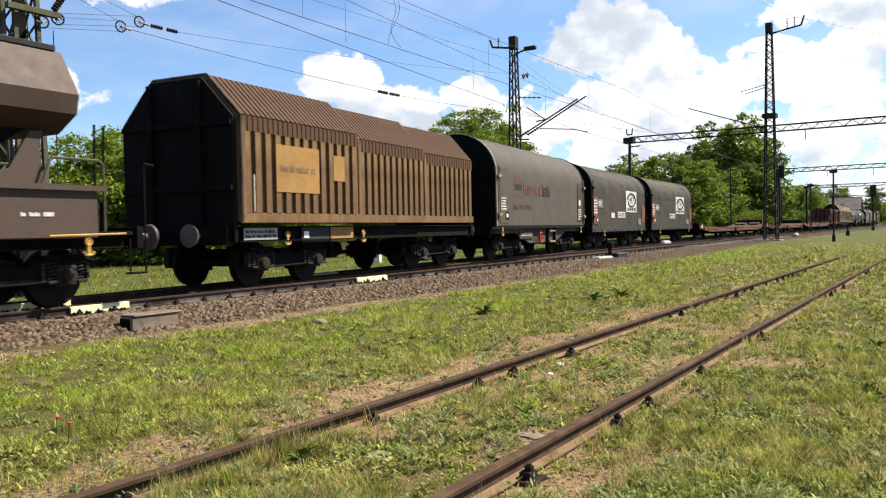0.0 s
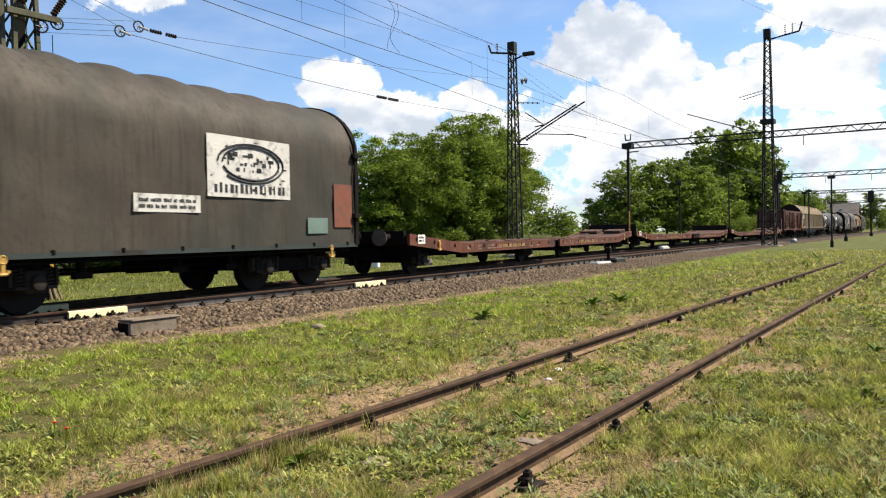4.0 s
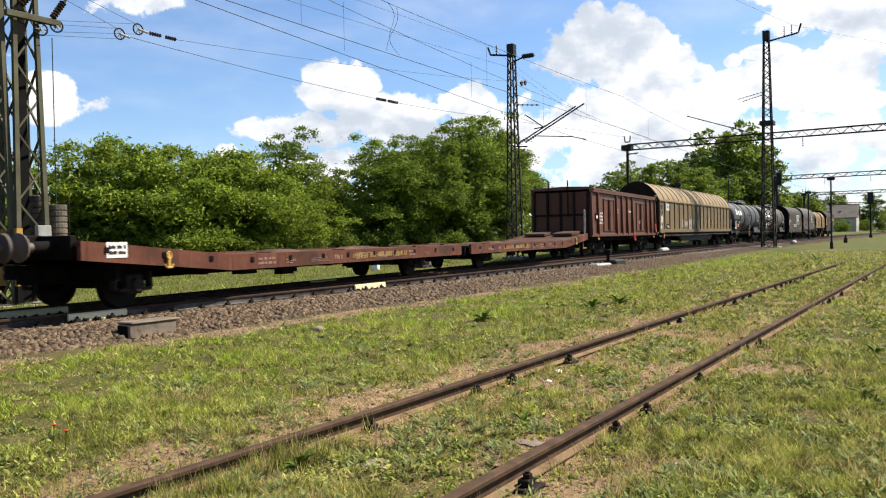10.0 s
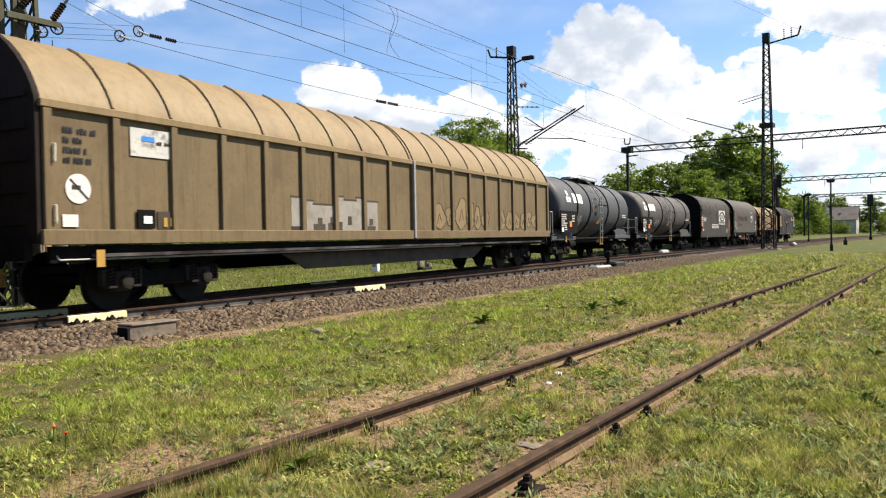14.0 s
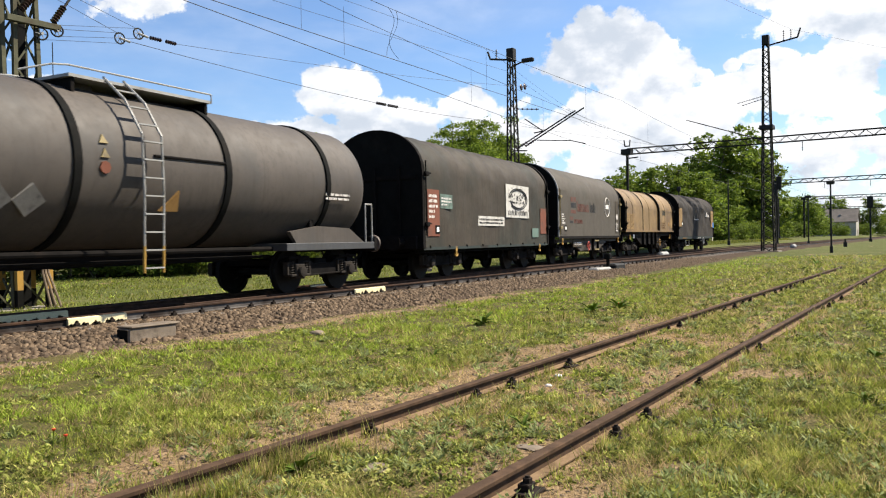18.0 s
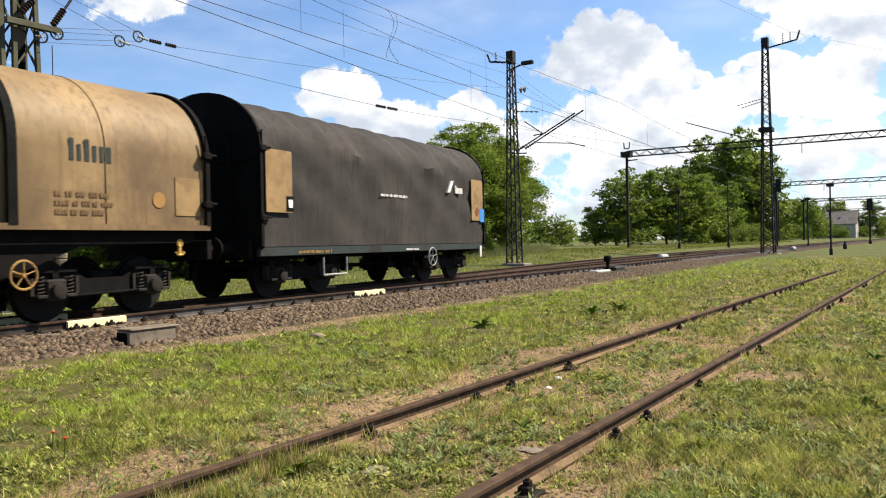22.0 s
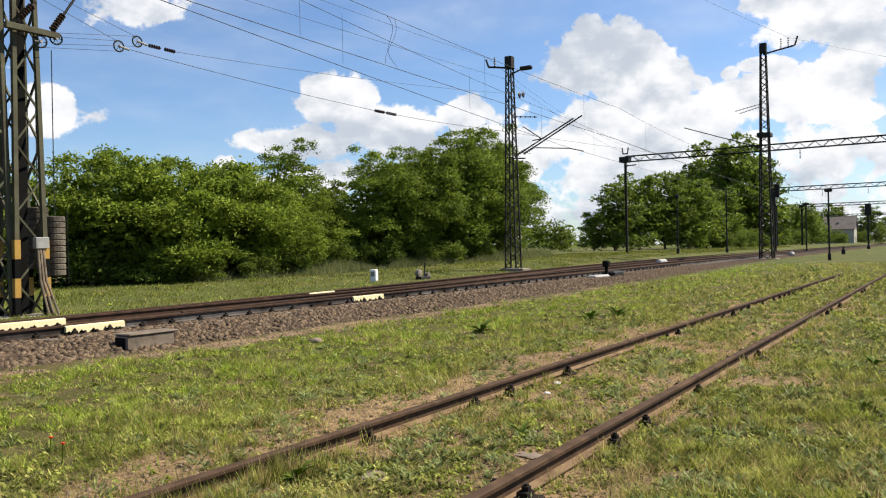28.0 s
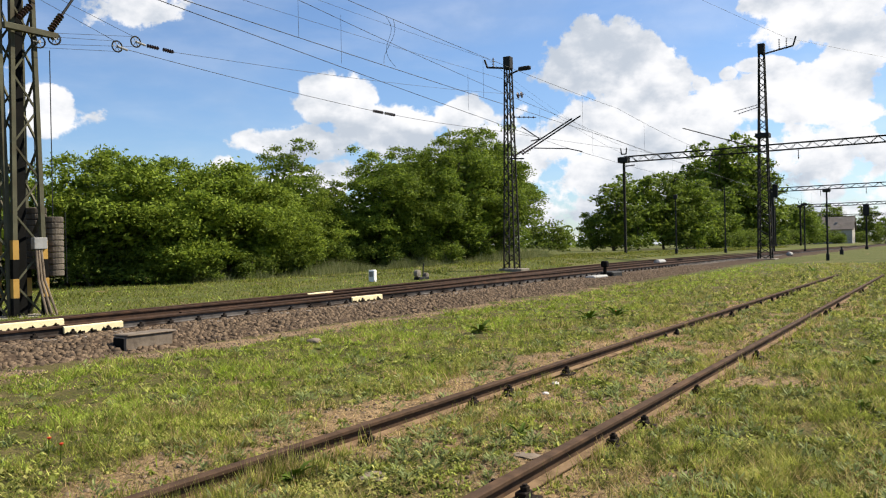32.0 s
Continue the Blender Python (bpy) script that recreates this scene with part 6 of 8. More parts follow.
    tri, dia = ((-0.5, -0.45), (0.5, -0.45), (0, 0.5)), ((-0.5, 0), (0, -0.5), (0.5, 0), (0, 0.5))
    for z in (2.72, 2.50):
        sign(lx - 0.78, z, 0.16, tri, M_CLASP, "warning_mark", "small yellow warning triangle")
    sign(lx - 0.78, 2.28, 0.20, [(0.5 * math.cos(q), 0.5 * math.sin(q)) for q in np.linspace(0, 5.5, 8)], M_LABELRED, "warning_mark", "small faded orange warning disc")
    sign(lx + 0.62, 1.80, 0.42, ((-0.5, -0.4), (0.5, -0.4), (0.3, 0.5)), M_PLACARD, "warning_mark", "dull yellow warning triangle")
    dx = -3.15 if seed == 101 else -2.55
    for k in range(2):
        sign(dx + 0.52 * k, 1.74, 0.52, dia, M_WORNDIA, "hazard_diamond", "worn pale hazard diamond")
    rope_hook(w, -half + 1.7, 0.95, -1.35)
    step_iron(w, -half + 0.6, 0.95, -1.3, 0.35, 0.45)
    buffers(w, half + 0.06, light=True)
    for s in (-1, 1):
        add_bogie(w, s * (half - 1.75))


def ochre_wagon(q0, q1):
    w, half = wagon_thing("coil_wagon", "coil wagon with three ochre telescopic steel hoods", q0, q1)
    z0 = 1.42
    L = 2 * half / 3
    for k in range(3):
        grow = 0.05 if k == 1 else 0.0
        pts = [(-1.40 + grow, z0), (-1.40 + grow, 2.55)]
        for i in range(1, 10):
            a = i / 10 * math.pi / 2
            pts.append(((-1.40 + grow) * math.cos(a), 2.55 + (1.32 - grow) * math.sin(a)))
        prof = pts + [(0.0, 3.87 - grow)] + [(-y, z) for y, z in reversed(pts)]
        h = part("hood", extrude_x(B(), prof, -half + k * L + 0.02, -half + (k + 1) * L - 0.02), M_OCHRE, w, "dusty ochre steel hood", smooth=True)
        for x in (-half + k * L + L * 0.42,):
            bm = bent(B(), [(x, y * 1.004, z) for y, z in prof[:12]], 0.012, 5)
            part("seam", bm, M_OCHRE, h)
        if k:
            end_arch(w, -half + k * L, prof, M_BLACK, 0.07, 0.06, "hood_joint")
    for s in (-1, 1):
        end_wall(w, half, prof, M_BLACK, s)
        end_arch(w, s * (half - 0.03), prof, M_UNDER, 0.05, 0.05)
        lock_gear(w, s * (half - 0.1), M_UNDER, 1.5, 3.0)
    plate(w, "sill", -half, half, z0 - 0.07, z0 + 0.02, M_OCHRE, y=-1.42, t=0.03)
    for x0, x1 in ((-half + 0.25, -half + 0.95), (-half + 1.05, -half + 1.75)):
        plate(w, "data_panel", x0, x1, 1.50, 2.35, M_PALEOCHRE, "pale ochre data panel", y=-1.405)
        bars(w, x0 + 0.05, x1 - 0.05, 1.6, 2.3, 6, M_OCHRE, y=-1.415, seed=int(x0 * 10))
    plate(w, "data_panel", half - 0.75, half - 0.2, 1.6, 2.25, M_PALEOCHRE, "pale ochre data panel", y=-1.405)
    bm = B()
    glyphs(bm, half - 2.75, 2.38, 0.24, 6, 4, -1.404, (0, 2))
    part("lettering", bm, M_GREEN, w, "plain dark green shapes of lettering")
    bars(w, half - 3.0, half - 2.0, 1.55, 1.95, 3, M_CORR, y=-1.410, seed=77, label="faint brown stencilled marks")
    part("round_sticker", spun(B(), [(-1.412, 0.13), (-1.404, 0.13)], (half - 1.1, 0, 1.85), "y", 18), M_PLACARD, w)
    fish = [(-half + 0.2, 1.35), (half - 0.2, 1.35), (half - 0.2, 1.15), (half - 2.5, 1.10), (half - 3.8, 0.62), (-half + 3.8, 0.62), (-half + 2.5, 1.10), (-half + 0.2, 1.15)]
    for s in (-1, 1):
        part("frame_girder", loft(B(), [[(x, y, z) for x, z in fish] for y in (s * 1.2 - 0.05, s * 1.2 + 0.05)]), M_UNDER, w)
    for x in (-1.5, -0.5, 0.5, 1.4):
        part("girder_post", box(B(), x - 0.05, x + 0.05, -1.37, -1.25, 0.62, 1.34), M_UNDER, w)
    hand_wheel(w, 2.0, 0.72, M_PLACARD, y=-1.40, r=0.20)
    plate(w, "paper", -half + 2.1, -half + 2.35, 1.0, 1.2, M_WHITE, y=-1.26)
    buffers(w, half + 0.12)
    for x in (-half + 1.2, half - 0.6):
        rope_hook(w, x, 1.05, -1.32)
    rig(w, half, 1.9, 70)


def charcoal_wagon(q0, q1):
    w, half = wagon_thing("coil_wagon", "last coil wagon under a sagging charcoal tarpaulin on a grey-green frame", q0, q1)
    z0 = 1.05
    prof = hood_profile(z0, 2.9, 4.08, 1.44, 0.0)
    part("tarpaulin", hood(B(), prof, -half + 0.08, half - 0.08, 10, 0.12, 5, 0.05), M_TARPBLACK, w, "loose wrinkled charcoal tarpaulin", smooth=True)
    for s in (-1, 1):
        end_wall(w, half, prof, M_BLACK, s)
        end_arch(w, s * (half - 0.02), prof, M_UNDER, 0.04, 0.05)
        lock_gear(w, s * (half - 0.05), M_UNDER, 1.3, 3.3)
        plate(w, "data_panel", s * (half - 0.55) - 0.42, s * (half - 0.55) + 0.40, 1.72, 2.95, M_PALEOCHRE, "faded ochre data panel", y=-1.475, t=0.02)
    plate(w, "paper_panel", half - 0.38, half - 0.08, 1.68, 2.08, M_BLUE, "small blue panel", y=-1.498)
    part("round_sticker", spun(B(), [(-1.505, 0.13), (-1.495, 0.13)], (half - 0.58, 0, 2.0), "y", 18), M_LABELRED, w)
    plate(w, "card_holder", -half + 0.75, -half + 0.98, 1.75, 2.05, M_BLACK, y=-1.497)
    plate(w, "paper", -half + 0.8, -half + 0.93, 1.82, 1.98, M_WHITE, y=-1.507)
    bm = B()
    x = half - 2.6
    loft(bm, [[(x, y, 2.48), (x + 0.18, y, 2.48), (x + 0.42, y, 2.82), (x + 0.24, y, 2.82)] for y in (-1.492, -1.44)])
    for k in range(5):
        box(bm, x + 0.52 + 0.1 * k, x + 0.59 + 0.1 * k, -1.493, -1.44, 2.48, 2.70 if k == 0 else 2.64)
    part("emblem", bm, M_STENCIL, w, "plain white emblem shapes", kind="stuff")
    bars(w, -0.9, 0.4, 2.2, 2.30, 1, y=-1.485, seed=81)
    for s in (-1, 1):
        part("side_beam", box(B(), -half, half, s * 1.38 - 0.05, s * 1.38 + 0.05, 0.86, 1.06, 0.01), M_GREEN, w, "grey-green side beam")
    bars(w, -half + 1.2, -half + 2.4, 0.88, 0.98, 1, M_PLACARD, y=-1.437, seed=82)
    bars(w, 0.4, 1.1, 0.88, 0.96, 1, y=-1.437, seed=83)
    hand_wheel(w, half - 3.6, 0.70, M_GALV, y=-1.50, r=0.24)
    bm = bent(B(), [(-half + 2.1, -1.42, 0.8), (-half + 2.1, -1.42, 0.42), (-half + 3.0, -1.42, 0.42), (-half + 3.0, -1.42, 0.8)], 0.022, 6)
    part("step", bm, M_GALV, w)
    bm = box(B(), half - 0.35, half - 0.22, -1.47, -1.43, 0.62, 0.95, 0.01)
    part("rope_hook", bm, M_STRIPE, w)
    sole_bars(w, half - 0.1, 0.78, 1.02, 1.0)
    buffers(w, half + 0.12)
    rig(w, half, 1.9, 80)


hopper_wagon(-150.6, -138.75)
corrugated_wagon(-136.4, -125.9)
grey_wagon(-124.1, -113.5, 60, False)
sign_wagon(-112.0, -101.3, 61, True, True)
sign_wagon(-100.1, -89.45, 62, True, False)
flat_wagon(-87.1, -74.53, -60.86, 90, False)
flat_wagon(-59.72, -46.3, -33.82, 91, True)
flat_wagon(-32.53, -18.8, -5.4, 92, False)
roofed_gondola(-4.4, 8.71)
sliding_wall_wagon(9.85, 31.75)
tank_wagon(32.9, 46.5, 101, M_TANK, -4.55, (-3.31, -1.23, 1.94, 4.20))
tank_wagon(48.0, 61.8, 102, M_TANKDUST, -5.05, (-4.47, -1.32, 1.89, 5.0))
sign_wagon(64.06, 74.72, 63, True, False)
grey_wagon(76.35, 86.85, 64, True)
ochre_wagon(88.1, 99.1)
charcoal_wagon(100.4, 111.1)

# ---- masts, portals and wires ----
def lattice(bm, base, z0, z1, w0, w1, leg=0.045, bays=14, brace=0.018, sides=4):
    """Four tapering legs with zigzag bracing."""
    bx, by = base
    def corner(k, z):
        w = w0 + (w1 - w0) * (z - z0) / (z1 - z0)
        sx, sy = ((-1, -1), (1, -1), (1, 1), (-1, 1))[k]
        return Vector((bx + sx * w / 2, by + sy * w / 2, z))
    for k in range(4):
        rod(bm, corner(k, z0), corner(k, z1), leg, 4, leg * 0.8)
    zs = np.linspace(z0, z1, bays + 1)
    for k in range(4):
        for i in range(bays):
            a, b = (k, (k + 1) % 4) if i % 2 else ((k + 1) % 4, k)
            rod(bm, corner(a, zs[i]), corner(b, zs[i + 1]), brace, 4)
    return bm


def wire(name, label, pts, r=0.008, sag=0.0, n=10):
    """A hanging wire through points, sagging between them."""
    full = []
    for a, b in zip(pts, pts[1:]):
        for k in range(n):
            u = k / n
            p = Vector(a).lerp(Vector(b), u)
            p.z -= sag * 4 * u * (1 - u)
            full.append(p)
    full.append(Vector(pts[-1]))
    ob = part(name, loft(B(), [[(p.x, p.y + r * u, p.z + r * v) for u, v in ((1, 0), (0, 1), (-1, 0), (0, -1))] for p in full]), M_WIRE, None)
    return tagged(ob, label, "overhead wire")


def insulator(bm, a, b, r=0.07, n=6):
    a, b = Vector(a), Vector(b)
    rod(bm, a, b, 0.02, 6)
    for k in range(n):
        p = a.lerp(b, (k + 0.5) / n)
        d = (b - a).normalized() * 0.018
        rod(bm, p - d, p + d, r, 10, r * 0.6)
    return bm


def anchor_mast():
    m = thing("catenary_mast", "olive lattice catenary mast with yellow-black banded feet and tension weights", "catenary mast")
    x, y = 10.36, 17.95
    part("lattice", lattice(B(), (x, y), -0.35, 11.5, 0.72, 0.34, 0.075, 15, 0.03), M_MAST, m, "olive lattice of angle steel")
    part("inner_post", box(B(), x - 0.08, x + 0.17, y + 0.05, y + 0.2, -0.3, 11.2), M_BLACK, m, "black inner column")
    part("lattice", lattice(B(), (x - 0.75, y + 0.1), -0.35, 11.5, 0.72, 0.34, 0.075, 15, 0.03), M_MAST, m, "olive lattice of angle steel")
    for sx, sy in ((-1, -1), (1, -1), (1, 1), (-1, 1)):
        for k in range(4):
            z0, z1 = -0.3 + 0.43 * k, -0.3 + 0.43 * (k + 1)
            w = 0.36 - 0.016 * (z0 + 0.3)
            bm = box(B(), x + sx * w - 0.068, x + sx * w + 0.068, y + sy * w - 0.068, y + sy * w + 0.068, z0, z1)
            part("band", bm, M_YELLOW if k % 2 else M_BLACK, m, "yellow band" if k % 2 else "black band")
    part("foundation", box(B(), x - 1.3, x + 0.55, y - 0.55, y + 0.6, -0.5, -0.29, 0.03), M_CONC, m)
    part("switch_box", box(B(), x + 0.03, x + 0.35, y - 0.5, y - 0.36, 1.22, 1.48, 0.01), M_GALV, m, "small grey switch box")
    for k in range(3):
        bm = bent(B(), [(x + 0.1 + 0.06 * k, y - 0.45, 1.25), (x + 0.12 + 0.07 * k, y - 0.5, 0.5), (x + 0.25 + 0.12 * k, y - 0.6, -0.3)], 0.028, 6)
        part("cable", bm, M_OLDWOOD, m, "brown cable")
    # crossbar with pulleys
    bar = part("crossbar", box(B(), x - 0.55, x + 0.72, y - 0.5, y - 0.38, 6.1, 6.24, 0.01), M_MAST, m)
    for px, pz in ((10.62, 5.95), (11.0, 6.1)):
        part("pulley", ring(B(), (px, y - 0.45, pz), (0.25, 1, 0), 0.135, 0.02, 20, 6), M_MASTDARK, bar, "dark spoked tension pulley")
        rod_bm = rod(B(), (px, y - 0.5, pz), (px, y - 0.38, pz), 0.035, 8)
        for k in range(6):
            a = k * math.pi / 3
            rod(rod_bm, (px, y - 0.45, pz), (px + 0.135 * math.cos(a), y - 0.45, pz + 0.135 * math.sin(a)), 0.009, 4)
        part("pulley_hub", rod_bm, M_GALV, bar, "pale hub and spokes", kind="stuff")
    # slanting stay with a ribbed insulator
    st = part("stay", bent(B(), [(x + 0.55, y - 0.45, 6.25), (x + 1.25, y - 0.4, 7.3), (x + 2.1, y - 0.4, 7.6)], 0.03, 6), M_MASTDARK, m)
    part("insulator", insulator(B(), (x + 0.55, y - 0.45, 6.28), (x + 0.85, y - 0.43, 6.72), 0.085, 7), M_INS, st, "dark ribbed insulator")
    part("insulator", insulator(B(), (x - 0.2, y - 0.45, 6.4), (x + 0.1, y - 0.43, 6.75), 0.085, 6), M_INS, st, "dark ribbed insulator")
    # weights
    for k, (wx, wy, z0, z1, n) in enumerate(((11.10, 17.86, 0.58, 1.98, 10), (10.86, 18.15, 0.75, 2.2, 10))):
        w = None
        for i in range(n):
            a = z0 + (z1 - z0) * i / n
            bm = spun(B(), [(a + 0.006, 0.215), (a + 0.02, 0.228), (a + (z1 - z0) / n - 0.02, 0.228), (a + (z1 - z0) / n - 0.006, 0.215)], (wx, wy, 0), "z", 20)
            part("tension_weight", bm, M_WEIGHT, m, "stacked round concrete weight")
        part("weight_rod", rod(B(), (wx, wy, z0 - 0.05), (wx, wy, 5.9), 0.012, 5), M_WIRE, m)
    part("guide_rod", rod(B(), (11.36, 17.75, 0.4), (11.34, 17.75, 2.1), 0.010, 5), M_MASTDARK, m)
    # tension gear out on the wires
    for px, pz, qx, qz in ((12.74, 6.29, 10.62, 5.95), (13.29, 6.52, 11.0, 6.1)):
        t = thing("tension_pulley", "spoked pulley with ribbed insulators on the anchor wire", "pulley", group="tension pulleys")
        wheel = part("pulley_wheel", ring(B(), (px, 17.6, pz), (0.1, 1, 0), 0.135, 0.02, 20, 6), M_MASTDARK, t)
        for k in range(6):
            a = k * math.pi / 3
            part("spoke", rod(B(), (px, 17.6, pz), (px + 0.135 * math.cos(a), 17.6, pz + 0.135 * math.sin(a)), 0.009, 4), M_GALV, wheel)
        part("yoke", rod(B(), (px, 17.58, pz), (px + 0.28, 17.58, pz - 0.04), 0.03, 6), M_GALV, t)
        for da in (0.13, -0.13):
            part("pulley_wire", rod(B(), (px - 0.02, 17.6, pz + da), (qx, 17.5, qz + da), 0.006, 4), M_WIRE, t)
        part("pulley_wire", rod(B(), (px - 0.05, 17.6, pz + 0.12), (10.45, 17.6, pz + 0.75), 0.006, 4), M_WIRE, t)
        if pz > 6.4:
            part("insulator", insulator(B(), (px + 0.35, 17.6, pz - 0.03), (px + 0.72, 17.6, pz - 0.03), 0.055, 5), M_INS, t)
            part("insulator", insulator(B(), (px + 0.85, 17.6, pz - 0.03), (px + 1.2, 17.6, pz - 0.03), 0.055, 5), M_INS, t)


anchor_mast()


def bracket_mast():
    m = thing("catenary_mast", "dark lattice catenary mast with a cantilever bracket over the line", "catenary mast")
    x, y = 36.33, 18.8
    part("lattice", lattice(B(), (x, y), -0.3, 10.4, 0.60, 0.27, 0.05, 26, 0.026), M_MASTFAR, m)
    part("head", box(B(), x - 0.19, x + 0.19, y - 0.19, y + 0.19, 10.1, 10.72, 0.02), M_MASTDARK, m)
    part("foundation", box(B(), x - 0.5, x + 0.5, y - 0.75, y + 0.5, -0.4, -0.02, 0.03), M_CONC, m)
    arm = part("cross_arm", bent(B(), [(x, y, 10.15), (x, y + 1.2, 10.35), (x, y + 1.35, 10.75)], 0.05, 6), M_MASTDARK, m)
    part("insulator", insulator(B(), (x, y + 0.85, 10.3), (x, y + 0.85, 10.8), 0.07, 4), M_INS, arm)
    part("lamp_arm", bent(B(), [(x, y, 9.8), (x, y - 0.9, 10.05)], 0.04, 6), M_MASTDARK, m)
    part("lamp_head", box(B(), x - 0.12, x + 0.12, y - 1.25, y - 0.6, 9.92, 10.12, 0.05), M_MASTDARK, m, "dark lamp head")
    part("insulator", insulator(B(), (x, y - 0.45, 8.7), (x, y - 0.85, 8.72), 0.17, 2), M_INS, m)
    part("short_arm", insulator(B(), (x, y - 0.2, 7.65), (x, y - 1.5, 7.5), 0.06, 5), M_INS, m)
    for a, b in (((18.6, 5.63), (15.37, 7.24)), ((18.1, 5.72), (14.93, 7.33))):
        t = part("bracket_tube", rod(B(), (x, a[0], a[1]), (x, b[0], b[1]), 0.035, 6), M_MASTDARK, m)
        u = Vector((b[0] - a[0], b[1] - a[1])).normalized()
        part("insulator", insulator(B(), (x, a[0], a[1]), (x, a[0] + u.x * 0.7, a[1] + u.y * 0.7), 0.085, 5), M_INS, t)
    part("bracket_foot", bent(B(), [(x, y, 5.55), (x, y - 0.8, 5.5)], 0.035, 6), M_MASTDARK, m)
    part("steady_arm", bent(B(), [(x, 17.43, 5.98), (x, 15.6, 5.8), (x, 14.88, 5.6)], 0.025, 6), M_MASTDARK, m)
    part("steady_arm", bent(B(), [(x, 18.1, 7.1), (x, 17.6, 6.75), (x, 17.1, 6.4), (x, 17.6, 6.35)], 0.03, 6), M_MASTDARK, m)


bracket_mast()


def truss_beam(bm, a, b, h=0.42, bays=30, chord=0.04, brace=0.02):
    a, b = Vector(a), Vector(b)
    up = Vector((0, 0, h))
    rod(bm, a, b, chord, 4)
    rod(bm, a + up, b + up, chord, 4)
    for i in range(bays):
        p, q = a.lerp(b, i / bays), a.lerp(b, (i + 1) / bays)
        rod(bm, p + (up if i % 2 else Vector()), q + (Vector() if i % 2 else up), brace, 4)
    return bm


def gantry(x, y0, y1, z, ground0, bays, main_mast, thick=1.0):
    g = thing("signal_gantry", "dark steel lattice gantry that spans the tracks", "gantry", group="gantries")
    part("beam", truss_beam(B(), (x, y1, z - 0.2), (x, y0, z - 0.15), 0.45, bays, 0.045 * thick, 0.025 * thick), M_MASTFAR, g)
    part("beam", truss_beam(B(), (x + 0.4, y1, z - 0.2), (x + 0.4, y0, z - 0.15), 0.45, bays, 0.045 * thick, 0.025 * thick), M_MASTFAR, g)
    part("post", box(B(), x - 0.08 * thick, x + 0.08 * thick, y1 - 0.09 * thick, y1 + 0.09 * thick, ground0 - 0.2, z), M_MASTFAR, g)
    part("post_head", box(B(), x - 0.25, x + 0.45, y1 - 0.35, y1 + 0.45, z - 0.25, z + 0.2), M_MASTDARK, g)
    part("horn", bent(B(), [(x, y1 + 0.25, z + 0.95), (x, y1 + 0.2, z + 0.45), (x, y1 - 0.2, z + 0.45), (x, y1 - 0.25, z + 0.95)], 0.05, 6), M_MASTDARK, g)
    part("lamp_arm", bent(B(), [(x, y1, z - 0.55), (x, y1 - 0.9, z - 0.5)], 0.05, 6), M_MASTDARK, g)
    for k in range(4):
        yy = y0 + (y1 - y0) * (0.18 + 0.2 * k)
        part("insulator", insulator(B(), (x, yy, z - 0.25), (x, yy, z - 0.95), 0.07, 4), M_INS, g)
    part("post", box(B(), x - 0.08 * thick, x + 0.08 * thick, y0 - 0.1, y0 + 0.1, -0.5, z), M_MASTFAR, g)


gantry(63.5, -9.0, 22.4, 8.05, 0.35, 60, True)
gantry(105.0, -6.0, 18.2, 7.45, -0.1, 40, False, 1.3)
gantry(160.0, -4.0, 23.1, 7.6, 0.2, 36, False, 1.7)
gantry(230.0, -4.0, 27.0, 7.6, 0.3, 30, False, 2.0)


def tall_mast():
    m = thing("catenary_mast", "tall dark lattice mast with a side arm for feeder wires", "catenary mast")
    x, y = 63.65, 11.65
    part("lattice", lattice(B(), (x, y), -0.3, 15.4, 0.88, 0.36, 0.075, 34, 0.036), M_MASTFAR, m)
    part("head", box(B(), x - 0.24, x + 0.24, y - 0.24, y + 0.24, 15.2, 15.9, 0.02), M_MASTDARK, m)
    part("foundation", box(B(), x - 0.8, x + 0.8, y - 0.8, y + 0.8, -0.5, -0.15, 0.03), M_CONC, m)
    arm = part("cross_arm", bent(B(), [(x, y, 15.1), (x, y - 2.2, 15.45), (x, y - 2.4, 16.1)], 0.06, 6), M_MASTDARK, m)
    for dy in (1.25, 1.75):
        part("insulator", insulator(B(), (x, y - dy, 15.3), (x, y - dy, 16.1), 0.08, 5), M_INS, arm)
    for b in ((13.75, 11.05), (13.42, 10.85)):
        part("insulator", insulator(B(), (x, 11.95, 11.4 if b[1] > 11 else 11.2), (x, b[0], b[1]), 0.07, 7), M_INS, m)
    part("tension_rod", rod(B(), (x, 12.0, 8.15), (x - 4.0, 16.5, 9.6), 0.035, 6), M_MASTDARK, m)
    part("insulator", insulator(B(), (x, 12.0, 8.15), (x - 0.9, 13.1, 8.5), 0.09, 6), M_INS, m)
    part("collar", box(B(), x - 0.48, x + 0.48, y - 0.48, y + 0.48, 8.9, 9.2), M_MASTDARK, m)
    part("signal_box", box(B(), x + 0.45, x + 0.7, y - 0.85, y - 0.5, 4.4, 5.4, 0.05), M_MASTDARK, m)


tall_mast()


def over_line(f, xs, z, jig=0.0):
    return [(x, f(x) + (jig if i % 2 else -jig), z) for i, x in enumerate(xs)]


def cross_y(x):
    return line_at(float(np.interp(x, _X, _S)))[1]


def straight_y(x):
    return near_line(x)[0]


